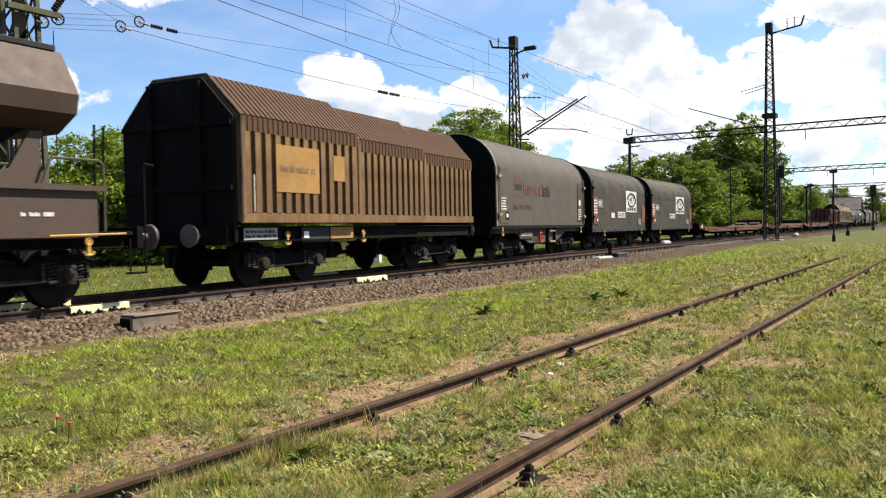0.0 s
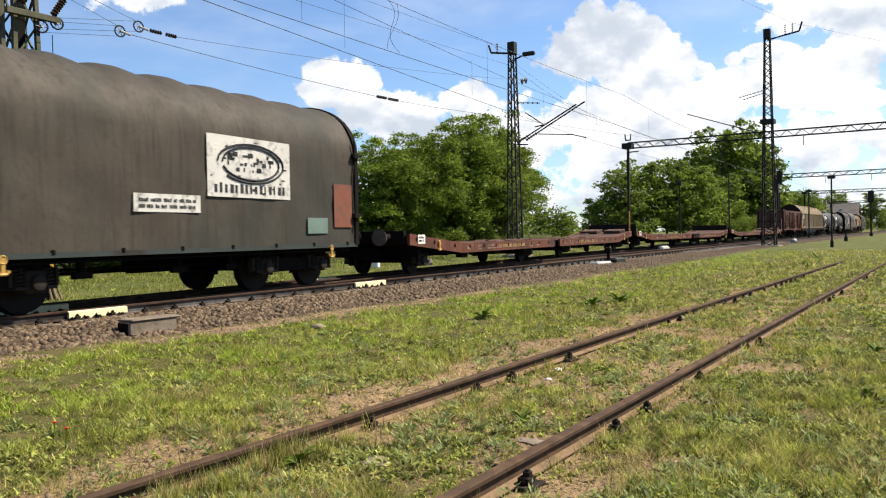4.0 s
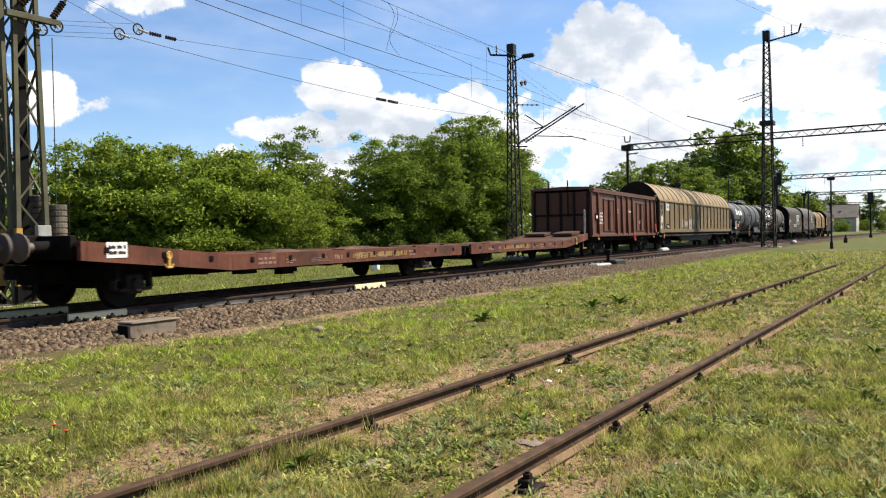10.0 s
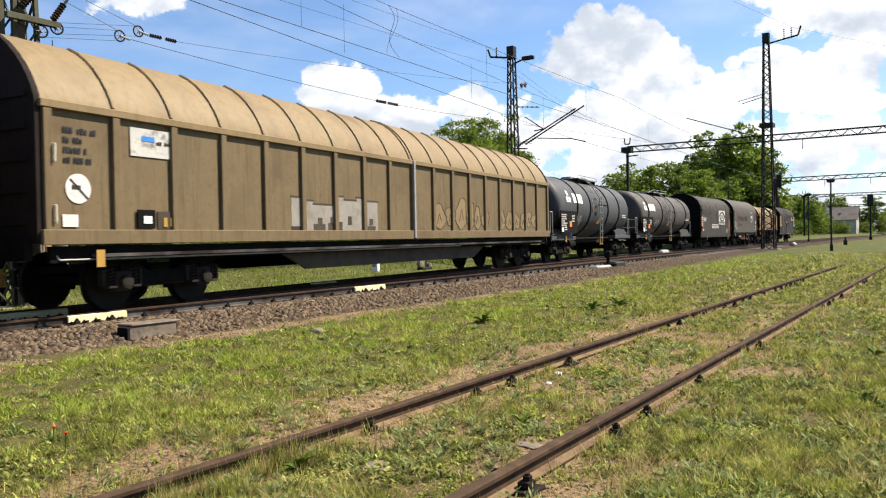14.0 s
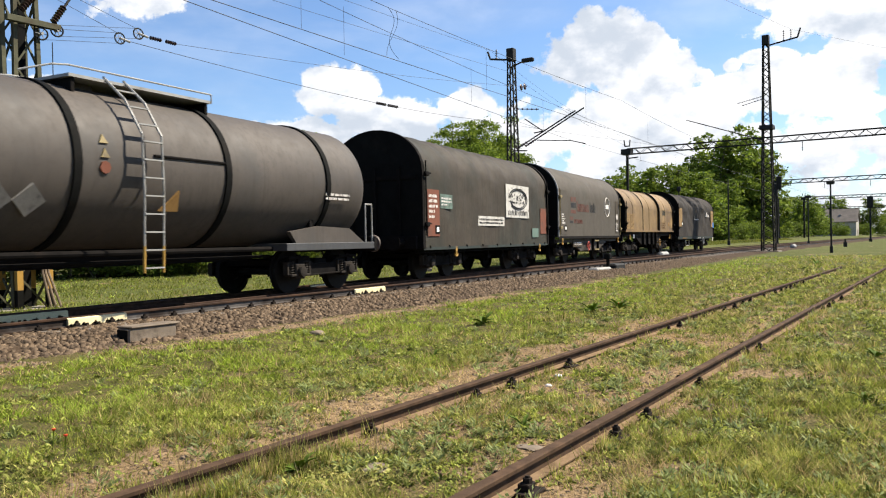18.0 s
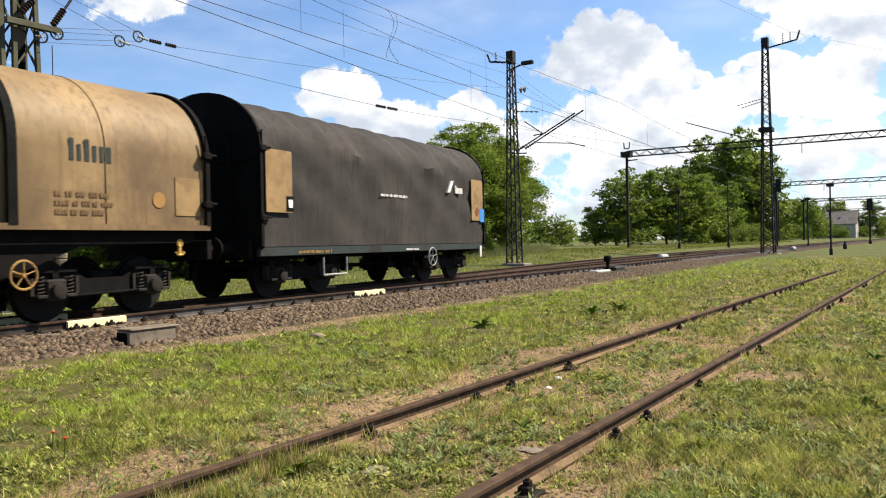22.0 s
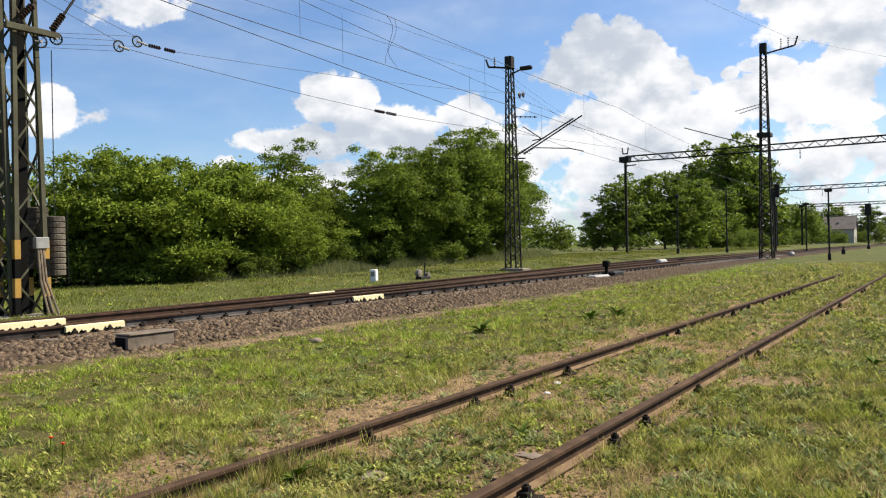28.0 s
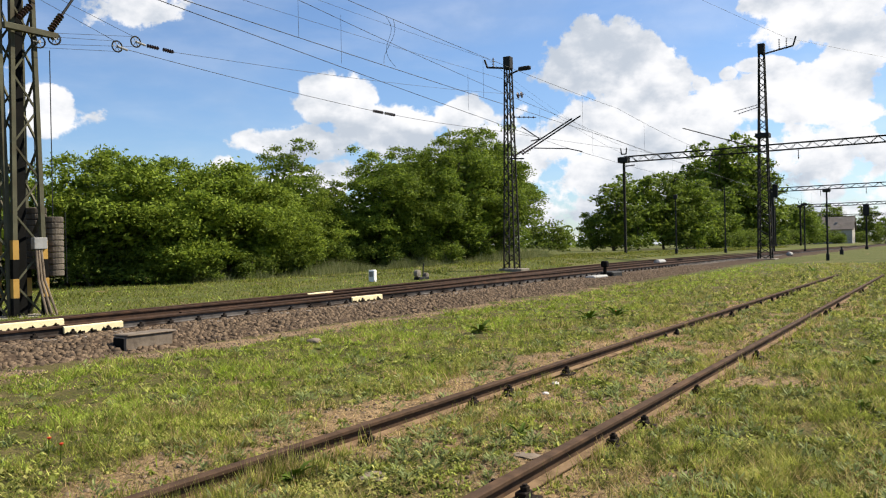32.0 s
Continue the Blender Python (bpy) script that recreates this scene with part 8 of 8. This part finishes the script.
def set_trees():
    rng = random.Random(4)
    first = [True] * 7

    def put(k, x, y, s, sz=1.0):
        src = TREES[k]
        m = Matrix.Translation((x, y, float(ground_z(x, y)) - 0.05)) @ pose(0, 0, 0, 0, 0, rng.uniform(0, 360))
        ob = src if first[k] else copy_thing(src, m)
        ob.matrix_basis = m
        ob.scale = (s, s, s * sz)
        first[k] = False

    # the thicket behind the lines
    for k, x, y, s, sz in ((2, 22.2, 34.0, 0.95, 1.0), (3, 23.6, 31.6, 0.92, 1.0), (2, 25.2, 30.0, 0.86, 1.0), (3, 27.6, 30.2, 0.9, 1.0), (2, 29.8, 29.4, 0.78, 0.95),
                           (1, 32.6, 30.6, 0.78, 1.0), (3, 34.6, 30.2, 0.72, 0.9), (2, 36.6, 30.6, 0.75, 0.9), (0, 38.6, 28.6, 0.80, 1.0), (1, 40.6, 27.2, 0.78, 0.97), (0, 43.6, 27.0, 0.92, 1.0),
                           (1, 46.0, 26.8, 0.94, 0.98), (0, 49.4, 27.8, 1.03, 1.0), (1, 52.0, 27.6, 0.92, 0.95),
                           (6, 21.0, 40.0, 0.62, 1.0), (5, 26.5, 38.0, 0.58, 1.0), (6, 31.0, 36.5, 0.58, 1.0), (5, 36.0, 36.0, 0.58, 1.0), (6, 41.0, 34.5, 0.62, 1.0), (6, 46.5, 33.0, 0.80, 1.0), (5, 51.0, 33.5, 0.85, 1.0),
                           (5, 18.5, 36.5, 0.69, 1.0), (6, 17.0, 33.0, 0.66, 1.0), (5, 14.0, 34.5, 0.73, 1.0)):
        put(k, x, y, s, sz)
    for x, y, s in ((23.0, 29.6, 0.6), (24.6, 28.4, 0.5), (27.0, 27.6, 0.45), (30.6, 28.0, 0.55), (33.6, 28.3, 0.6), (37.4, 27.3, 0.6), (41.5, 25.8, 0.5), (21.5, 31.5, 0.7), (45.0, 25.6, 0.45), (55.5, 31.0, 0.9), (35.5, 28.4, 0.6), (39.6, 26.6, 0.5), (29.0, 28.4, 0.6), (50.0, 26.2, 0.5)):
        put(4, x, y, s)
    # dark-leaved undergrowth added inside the thicket to deepen its shade
    for x, y in ((20, 36), (23, 35), (26, 34), (28.5, 33.5), (31, 33), (33.5, 33), (36, 33), (38.5, 32), (41, 30.8), (43.5, 30.2), (46, 30), (48.5, 30.4), (51, 30.6), (40, 29.6), (44.8, 28.8), (47.6, 28.8)):
        put(4, x, y, 0.85)
    # further along the line
    for k, x, y, s, sz in ((5, 97, 38.6, 0.6, 1.0), (6, 99, 36.5, 1.0, 1.0), (5, 104, 35.0, 1.15, 1.0), (6, 109, 33.0, 1.15, 1.05), (5, 113, 31.0, 1.1, 1.05), (6, 117, 29.5, 0.9, 1.0),
                           (5, 152, 36.5, 1.9, 1.15), (5, 157, 33.5, 2.0, 1.15), (6, 160, 31.0, 1.75, 1.05), (6, 150, 39.5, 1.6, 1.0), (6, 128, 34.0, 1.2, 1.0), (5, 135, 31.5, 1.1, 1.0),
                           (6, 214, 33.5, 1.15, 1.0), (5, 222, 30.0, 1.0, 1.0), (5, 205, 29.0, 1.2, 0.9), (5, 274, 30.5, 1.35, 1.0), (6, 268, 36.5, 1.1, 1.0), (6, 282, 21.5, 1.3, 1.0), (5, 290, 17.0, 1.0, 1.0), (6, 300, 12.5, 1.1, 1.0), (6, 330, 8.5, 1.1, 1.0), (5, 345, 3.5, 1.1, 1.0)):
        put(k, x, y, s, sz)
    for x, y, s in ((100, 46.5, 1.5), (120, 31.5, 0.9), (140, 32, 1.2), (125, 27, 0.8), (178, 30, 1.3), (190, 28.5, 1.2), (262, 22.0, 1.2), (146, 29.5, 1.1), (118, 27.5, 0.8), (131, 27.0, 0.9), (137, 25.5, 0.7), (244, 27.0, 1.3), (240, 30.5, 1.5), (236, 24.6, 0.9), (155, 28.0, 1.0)):
        put(4, x, y, s)


set_trees()


def far_wood():
    """Low woods that close the view all round."""
    rng = np.random.default_rng(9)
    n = 26000
    a = rng.random(n) * 6.283
    r = 420 + 160 * rng.random(n)
    top = 9 + 5 * patchy(r * np.cos(a), r * np.sin(a), 60, 2)
    c = np.stack([r * np.cos(a), r * np.sin(a), rng.random(n) ** 0.7 * np.clip(top, 3, 15)], 1)
    keep = np.abs(c[:, 1] - 17) > 22
    v, f = leaf_quads(c[keep], 2.0, rng)
    ob = mesh_part("far_wood", raw_mesh("far_wood", v, f), M_LEAFDARK, None)
    tagged(ob, "dark green belt of far woods round the fields", "woods", kind="stuff")


far_wood()


# ---- grass and weeds ----
def blades(xy, height, width, lean, rng):
    """Grass blades: narrow triangles that lean."""
    n = len(xy)
    z = ground_z(xy[:, 0], xy[:, 1])
    a = rng.random(n) * 6.283
    side = np.stack([np.cos(a), np.sin(a), 0 * a], 1) * width[:, None] / 2
    b = rng.random(n) * 6.283
    tip = np.stack([np.cos(b) * lean * height, np.sin(b) * lean * height, height], 1)
    root = np.stack([xy[:, 0], xy[:, 1], z - 0.006], 1)
    return np.stack([root - side, root + side, root + tip], 1).reshape(-1, 3)


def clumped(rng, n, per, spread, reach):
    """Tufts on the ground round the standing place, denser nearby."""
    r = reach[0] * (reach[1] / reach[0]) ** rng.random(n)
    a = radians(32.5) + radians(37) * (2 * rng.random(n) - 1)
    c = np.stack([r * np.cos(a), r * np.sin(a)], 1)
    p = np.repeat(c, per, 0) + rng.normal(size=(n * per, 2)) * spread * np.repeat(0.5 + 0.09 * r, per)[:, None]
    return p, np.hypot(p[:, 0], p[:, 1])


def grows(p, rng, hold=0.94):
    """Where grass stands: not on the ballast, the rails or the bare soil."""
    x, y = p[:, 0], p[:, 1]
    foot = np.where(x < 18, 9.25, 9.25 + 0.011 * (x - 18))
    far = (y > np.interp(x, _X, _Y) + 2.1) & (rng.random(len(x)) < 0.12)
    ok = ((y < foot - 0.2 + 0.3 * patchy(x, y, 0.8, 3)) | far) & (np.abs(np.abs(y - SIDING_Y) - 0.75) > 0.05)
    b = bareness(x, y)
    return ok & (rng.random(len(x)) > smooth(-0.1, 0.8, b) * hold), b


def stuff(name, label, v, k, material, category="grass"):
    ob = mesh_part(name, raw_mesh(name, v, np.arange(len(v)).reshape(-1, k)), material, None)
    tagged(ob, label, category, kind="stuff")


def sow():
    rng = np.random.default_rng(21)
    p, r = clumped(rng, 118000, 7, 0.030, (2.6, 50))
    ok, b = grows(p, rng)
    p, r, b = p[ok], r[ok], b[ok]
    n = len(p)
    lush = 0.5 + 0.5 * np.clip(0.8 * patchy(p[:, 0], p[:, 1], 1.8, 2) + 0.8 * patchy(p[:, 0], p[:, 1], 0.36, 3), -1, 1)
    ok = rng.random(n) < 0.30 + 0.85 * lush
    p, r, b, lush = p[ok], r[ok], b[ok], lush[ok]
    n = len(p)
    h = (0.018 + 0.055 * rng.random(n) ** 2.0) * (0.25 + 1.4 * lush ** 1.5) * (1 + 0.012 * r)
    w = 0.003 + 0.00105 * r * (0.5 + 0.9 * rng.random(n))
    lean = 0.25 + 1.3 * rng.random(n)
    dry = rng.random(n) < 0.07 + 0.38 * smooth(-0.5, 0.6, b)
    v = blades(p, h, w, lean, rng).reshape(-1, 3, 3)
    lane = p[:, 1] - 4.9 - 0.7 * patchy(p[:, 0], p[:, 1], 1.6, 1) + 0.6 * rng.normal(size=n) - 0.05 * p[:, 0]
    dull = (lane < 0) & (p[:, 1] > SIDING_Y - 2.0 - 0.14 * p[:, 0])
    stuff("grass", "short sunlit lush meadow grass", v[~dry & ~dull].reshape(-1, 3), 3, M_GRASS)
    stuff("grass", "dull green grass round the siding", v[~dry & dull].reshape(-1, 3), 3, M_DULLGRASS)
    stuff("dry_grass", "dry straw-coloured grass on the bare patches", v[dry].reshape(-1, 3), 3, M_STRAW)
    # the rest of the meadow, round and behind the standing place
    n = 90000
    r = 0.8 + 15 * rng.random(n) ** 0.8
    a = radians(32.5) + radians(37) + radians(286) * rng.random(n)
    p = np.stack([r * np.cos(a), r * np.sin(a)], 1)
    ok, b = grows(p, rng)
    p, b = p[ok], b[ok]
    n = len(p)
    v = blades(p, 0.03 + 0.07 * rng.random(n) ** 1.6, 0.008 + 0.01 * rng.random(n), 0.3 + 1.2 * rng.random(n), rng)
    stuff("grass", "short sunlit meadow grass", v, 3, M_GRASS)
    # the verge beyond the lines, with pale tall grass along the foot of the thicket
    n = 80000
    x = 8 + 125 * rng.random(n) ** 1.5
    y0 = np.interp(x, _X, _Y) + 2.2
    p = np.stack([x, y0 + (33 - 0.08 * x - y0) * rng.random(n)], 1)
    r = np.hypot(p[:, 0], p[:, 1])
    v = blades(p, (0.05 + 0.13 * rng.random(n) ** 2) * (0.6 + 0.5 * np.clip(patchy(p[:, 0], p[:, 1], 3.0, 1), -0.6, 1.5)), 0.0011 * r, 0.2 + 0.8 * rng.random(n), rng)
    stuff("verge_grass", "dull green meadow grass beyond the tracks", v, 3, M_VERGE)
    n = 15000
    x = 24 + 32 * rng.random(n)
    foot = np.interp(x, [22, 25, 30, 38, 45, 52, 58], [31.0, 28.0, 27.0, 26.2, 24.9, 25.4, 27.5])
    p = np.stack([x, foot + 0.7 * rng.normal(size=n)], 1)
    v = blades(p, (0.20 + 0.42 * rng.random(n)) * np.clip(0.75 + 0.6 * patchy(p[:, 0], p[:, 1], 4.0, 2), 0.2, 1.4), 0.016 + 0.02 * rng.random(n), 0.1 + 0.5 * rng.random(n), rng)
    stuff("tall_grass", "pale tall seeding grass at the foot of the trees", v, 3, M_TALLGRASS)
    # small leaves of clover and weeds low in the grass
    c0, r0 = clumped(rng, 26000, 1, 0.0, (2.6, 34))
    ok, b = grows(c0, rng, 0.85)
    ok &= (rng.random(len(c0)) < 0.2 + 0.8 * (0.5 + 0.5 * np.clip(patchy(c0[:, 0], c0[:, 1], 1.3, 0), -1, 1))) & (c0[:, 1] < 9.2)
    ok &= rng.random(len(c0)) < 1 - 0.65 * smooth(4.6, 5.8, c0[:, 1])
    c0, r0 = c0[ok], r0[ok]
    per = 16
    rad = np.repeat((0.022 + 0.055 * rng.random(len(c0)) ** 1.5) * (1 + 0.04 * r0), per)[:, None]
    r = np.repeat(r0, per)
    n = len(r)
    d = rng.normal(size=(n, 3))
    d /= np.linalg.norm(d, axis=1)[:, None]
    d[:, 2] = np.abs(d[:, 2])
    d *= rad * (0.5 + 0.6 * rng.random((n, 1))) * (1.0, 1.0, 0.75)
    c = np.concatenate([np.repeat(c0, per, 0), np.zeros((n, 1))], 1) + d
    c[:, 2] += ground_z(c[:, 0], c[:, 1])
    a = rng.random(n) * 6.283
    t = 0.7 * rng.normal(size=(n, 2))
    s = ((0.0065 + 0.0009 * r) * (0.4 + 1.1 * rng.random(n)))[:, None]
    e = np.stack([np.cos(a), np.sin(a), t[:, 0]], 1) * s * 1.3
    g = np.stack([-np.sin(a), np.cos(a), t[:, 1]], 1) * s * 0.55
    v = np.stack([c - e, c + g, c + e, c - g], 1).reshape(-1, 3)
    stuff("low_weeds", "small-leaved weeds in low cushions among the grass", v, 4, M_WEEDLEAF, "weeds")
    # leafy grey-green weeds that stand in clumps
    c0, r0 = clumped(rng, 2600, 1, 0.0, (2.6, 20))
    ok = (c0[:, 1] < 8.8) & (np.abs(np.abs(c0[:, 1] - SIDING_Y) - 0.75) > 0.12) & (rng.random(len(c0)) < 0.25 + 0.6 * smooth(5.5, 3.5, c0[:, 1])) & (patchy(c0[:, 0], c0[:, 1], 1.1, 2) > -0.25)
    c0, r0 = c0[ok], r0[ok]
    per = 34
    big = np.repeat(0.045 + 0.085 * rng.random(len(c0)) ** 1.6, per)
    n = len(big)
    u = rng.random(n)
    a = rng.random(n) * 6.283
    out = big * (0.25 + 0.6 * rng.random(n))
    c = np.repeat(c0, per, 0) + np.stack([np.cos(a), np.sin(a)], 1) * out[:, None]
    c = np.stack([c[:, 0], c[:, 1], ground_z(c[:, 0], c[:, 1]) + big * 1.1 * u * (1.2 - out / big)], 1)
    s = ((0.010 + 0.0008 * np.repeat(r0, per)) * (0.5 + 0.9 * rng.random(n)))[:, None]
    e = np.stack([np.cos(a), np.sin(a), 0.3 + 0.7 * rng.random(n)], 1) * s * 1.5
    g = np.stack([-np.sin(a), np.cos(a), 0.5 * rng.normal(size=n)], 1) * s * 0.40
    v = np.stack([c - e, c + g, c + e, c - g], 1).reshape(-1, 3)
    stuff("leafy_weeds", "grey-green leafy weeds in clumps round the siding", v, 4, M_MUGWORT, "weeds")
    # stalks lying on the soil beside the siding's rails
    n = 130000
    x = 2.2 + 20 * rng.random(n) ** 1.5
    p = np.stack([x, SIDING_Y + 0.25 + rng.normal(size=n) * 1.1], 1)
    b = bareness(p[:, 0], p[:, 1])
    p = p[(b > 0.15) & (np.abs(np.abs(p[:, 1] - SIDING_Y) - 0.75) > 0.06)]
    n = len(p)
    v = blades(p, 0.008 + 0.02 * rng.random(n), 0.003 + 0.0007 * p[:, 0], 2.0 + 6.0 * rng.random(n), rng)
    stuff("fallen_straw", "dry stalks lying on the bare soil", v, 3, M_STRAW)


sow()


def rubble():
    """Small broken stones in the trodden soil by the siding and along the foot of the ballast."""
    rng = np.random.default_rng(31)
    n = 16000
    x = 2.2 + 24 * rng.random(n) ** 1.4
    y = np.where(rng.random(n) < 0.6, SIDING_Y + rng.normal(size=n) * 1.2, 8.95 + 0.35 * rng.normal(size=n))
    keep = (bareness(x, y) > 0.2) & (np.abs(np.abs(y - SIDING_Y) - 0.75) > 0.07)
    x, y = x[keep], y[keep]
    base = np.array([[-1, -1, -.6], [1, -1, -.7], [1, 1, -.6], [-1, 1, -.7], [-.7, -.6, .6], [.6, -.7, .75], [.7, .6, .5], [-.6, .7, .7]])
    quads = np.array([[0, 1, 5, 4], [1, 2, 6, 5], [2, 3, 7, 6], [3, 0, 4, 7], [4, 5, 6, 7]])
    r = (0.004 + 0.014 * rng.random(len(x)) ** 2.2)
    v = base[None] * r[:, None, None] * (0.6 + 0.8 * rng.random((len(x), 8, 3)))
    v += np.stack([x, y, ground_z(x, y) + r * 0.2], 1)[:, None]
    f = quads[None] + 8 * np.arange(len(x))[:, None, None]
    ob = mesh_part("rubble", raw_mesh("rubble", v.reshape(-1, 3), f.reshape(-1, 4)), M_RUBBLE, None)
    tagged(ob, "small broken stones in the trodden soil", "rubble", kind="stuff")


M_RUBBLE = mat("rubble_stone", (0.165, 0.122, 0.083), 0.95, 0, 0.45, 9, (0.10, 0.065, 0.04), 5, 0.48, spec=0.15)
rubble()


def weed(x, y, size, seed, leaves, label, material=None, category="weed"):
    """A rosette of broad leaves."""
    rng = random.Random(seed)
    w = thing("weed_plant", label, category, pose(x, y, float(ground_z(x, y))), group="weeds")
    for k in range(leaves):
        a = k * 2.4 + rng.uniform(-0.3, 0.3)
        L = size * rng.uniform(0.6, 1.1)
        up = rng.uniform(0.5, 1.5)
        bm = B()
        secs = []
        for u, wd in ((0.0, 0.12), (0.3, 0.75), (0.6, 1.0), (0.85, 0.6), (1.0, 0.08)):
            d = L * u
            z = L * (up * u - 0.55 * u * u) + 0.01
            hw = size * 0.17 * wd
            secs.append([(d * math.cos(a) - s * hw * math.sin(a), d * math.sin(a) + s * hw * math.cos(a), z + abs(s) * hw * 0.35 + t) for s, t in ((-1, 0), (0, 0), (1, 0), (0, -0.004))])
        part("leaf", loft(bm, secs), material or M_DOCK, w)


weed(11.0, 6.28, 0.25, 1, 13, "dark green dock plant with broad leaves in the grass")
weed(13.6, 5.5, 0.25, 2, 13, "leafy dock plant with broad leaves in the grass")
weed(14.3, 5.25, 0.25, 3, 12, "leafy dock plant with broad leaves in the grass")
weed(3.42, 3.2, 0.12, 4, 14, "leafy weed beside the siding rail")
weed(5.0, 2.55, 0.10, 5, 11, "leafy weed between the rails")
weed(3.2, 0.75, 0.10, 8, 12, "leafy weed near the rail")
weed(7.0, 0.6, 0.11, 9, 11, "leafy weed outside the rail")
weed(9.5, 0.7, 0.13, 10, 11, "leafy weed outside the rail")
weed(7.6, 5.0, 0.10, 11, 10, "small leafy weed in the grass")
weed(36.4, 4.8, 0.3, 12, 12, "dark tuft of weeds far down the siding")


def tall_tufts():
    rng = np.random.default_rng(5)
    V = []
    spots = [(3.5, 3.3, 90, 0.20), (3.9, 3.6, 60, 0.17), (4.9, 2.9, 70, 0.14), (5.6, 2.6, 70, 0.13), (3.3, 2.0, 60, 0.14), (7.2, 4.6, 60, 0.13), (8.3, 0.9, 70, 0.17), (6.1, 0.3, 60, 0.18), (10.2, 0.4, 70, 0.2), (11.5, 1.6, 60, 0.18), (14.5, 2.0, 70, 0.2)]
    # grass that hides the rail close by, and ragged tufts along both rails
    spots += [(2.4 + 1.3 * rng.random(), 3.36 + 0.14 * rng.normal(), 60, 0.09 + 0.11 * rng.random()) for k in range(34)]
    spots += [(2.6 + 13 * rng.random() ** 1.3, SIDING_Y + rng.choice((-0.75, 0.75)) + rng.choice((-1, 1)) * (0.10 + 0.08 * rng.random()), 26, 0.06 + 0.10 * rng.random()) for k in range(130)]
    spots += [(*q, 30, 0.07 + 0.10 * rng.random()) for q in clumped(rng, 260, 1, 0.0, (2.8, 24))[0] if q[1] < 8.6]
    for x, y, n, hgt in spots:
        p = np.array([x, y]) + rng.normal(size=(n, 2)) * 0.045
        p = p[np.abs(np.abs(p[:, 1] - SIDING_Y) - 0.75) > 0.045]
        n = len(p)
        r = math.hypot(x, y)
        V.append(blades(p, hgt * (0.4 + 0.7 * rng.random(n)), np.full(n, 0.003 + 0.0008 * r), 0.55 * rng.random(n) + 0.1, rng).reshape(-1, 3, 3))
    V = np.concatenate(V)
    dry = rng.random(len(V)) < 0.22
    stuff("grass_tufts", "taller tufts of grass along the siding rails", V[~dry].reshape(-1, 3), 3, M_DULLGRASS)
    stuff("dry_grass_tufts", "dry stalks in the taller tufts", V[dry].reshape(-1, 3), 3, M_STRAW)


tall_tufts()


def poppy(x, y):
    z = float(ground_z(x, y))
    p = thing("poppy", "single red poppy on a thin stalk in the grass", "flower", group="poppies")
    part("stalk", rod(B(), (x, y, z), (x + 0.01, y, z + 0.13), 0.004, 5), M_LEAF, p)
    part("petals", spun(B(), [(0.0, 0.005), (0.008, 0.012), (0.015, 0.014), (0.017, 0.005)], (x + 0.01, y, z + 0.125), "z", 10), mat("poppy_red", (0.50, 0.05, 0.015), 0.6, 0, 0.1, 20), p)


for px, py in ((3.06, 5.03), (3.0, 4.8), (14.0, 5.15), (19.6, 4.4)):
    poppy(px, py)


def stone(x, y, sx, sy, sz, label, material, seed):
    rng = np.random.default_rng(seed)
    bm = B()
    bmesh.ops.create_icosphere(bm, subdivisions=2, radius=1.0)
    for v in bm.verts:
        v.co *= 0.85 + 0.3 * rng.random()
        v.co = Vector((v.co.x * sx, v.co.y * sy, v.co.z * sz))
    ob = part("stone", bm, material, None)
    ob.matrix_basis = pose(x, y, float(ground_z(x, y)) + sz * 0.4, 0, 0, rng.random() * 360)
    tagged(ob, label, "stone", group="stones")


stone(7.2, 3.27, 0.075, 0.035, 0.02, "white broken stone between the rails", M_STENCIL, 1)
stone(6.6, 3.1, 0.03, 0.03, 0.015, "pale stone between the rails", M_STENCIL, 2)
stone(9.0, 7.95, 0.17, 0.11, 0.05, "dark clod of earth in the grass", M_OLDWOOD, 3)
stone(4.6, 2.3, 0.10, 0.07, 0.012, "flat worn stone between the rails", M_BOXCONC, 5)
stone(3.7, 2.85, 0.12, 0.08, 0.012, "flat worn stone between the rails", M_BOXCONC, 6)


# ---- the train rolls by ----
def train_pose(mid, reach, t):
    """A wagon stands on two points of the curving line, reach metres before and behind its middle."""
    s = mid - SPEED * (t - T_MARK)
    x0, y0, _ = line_at(s - reach)
    x1, y1, _ = line_at(s + reach)
    return pose((x0 + x1) / 2, (y0 + y1) / 2, 0, 0, 0, math.degrees(math.atan2(y1 - y0, x1 - x0)))


def motions():
    for w, mid, reach in MOVERS:
        walk(w, [(0.5 * k, train_pose(mid, reach, 0.5 * k)) for k in range(65)])
    for ws, x, radius in ROLLERS:
        n = 2 if radius == WHEEL_R else 1
        turn = math.degrees(SPEED * n / FPS / radius) * 0.999
        walk(ws, [(k * n / FPS, pose(x, 0, radius, 0, -k * turn, 0)) for k in range(int(32 * FPS / n) + 1)])


motions()
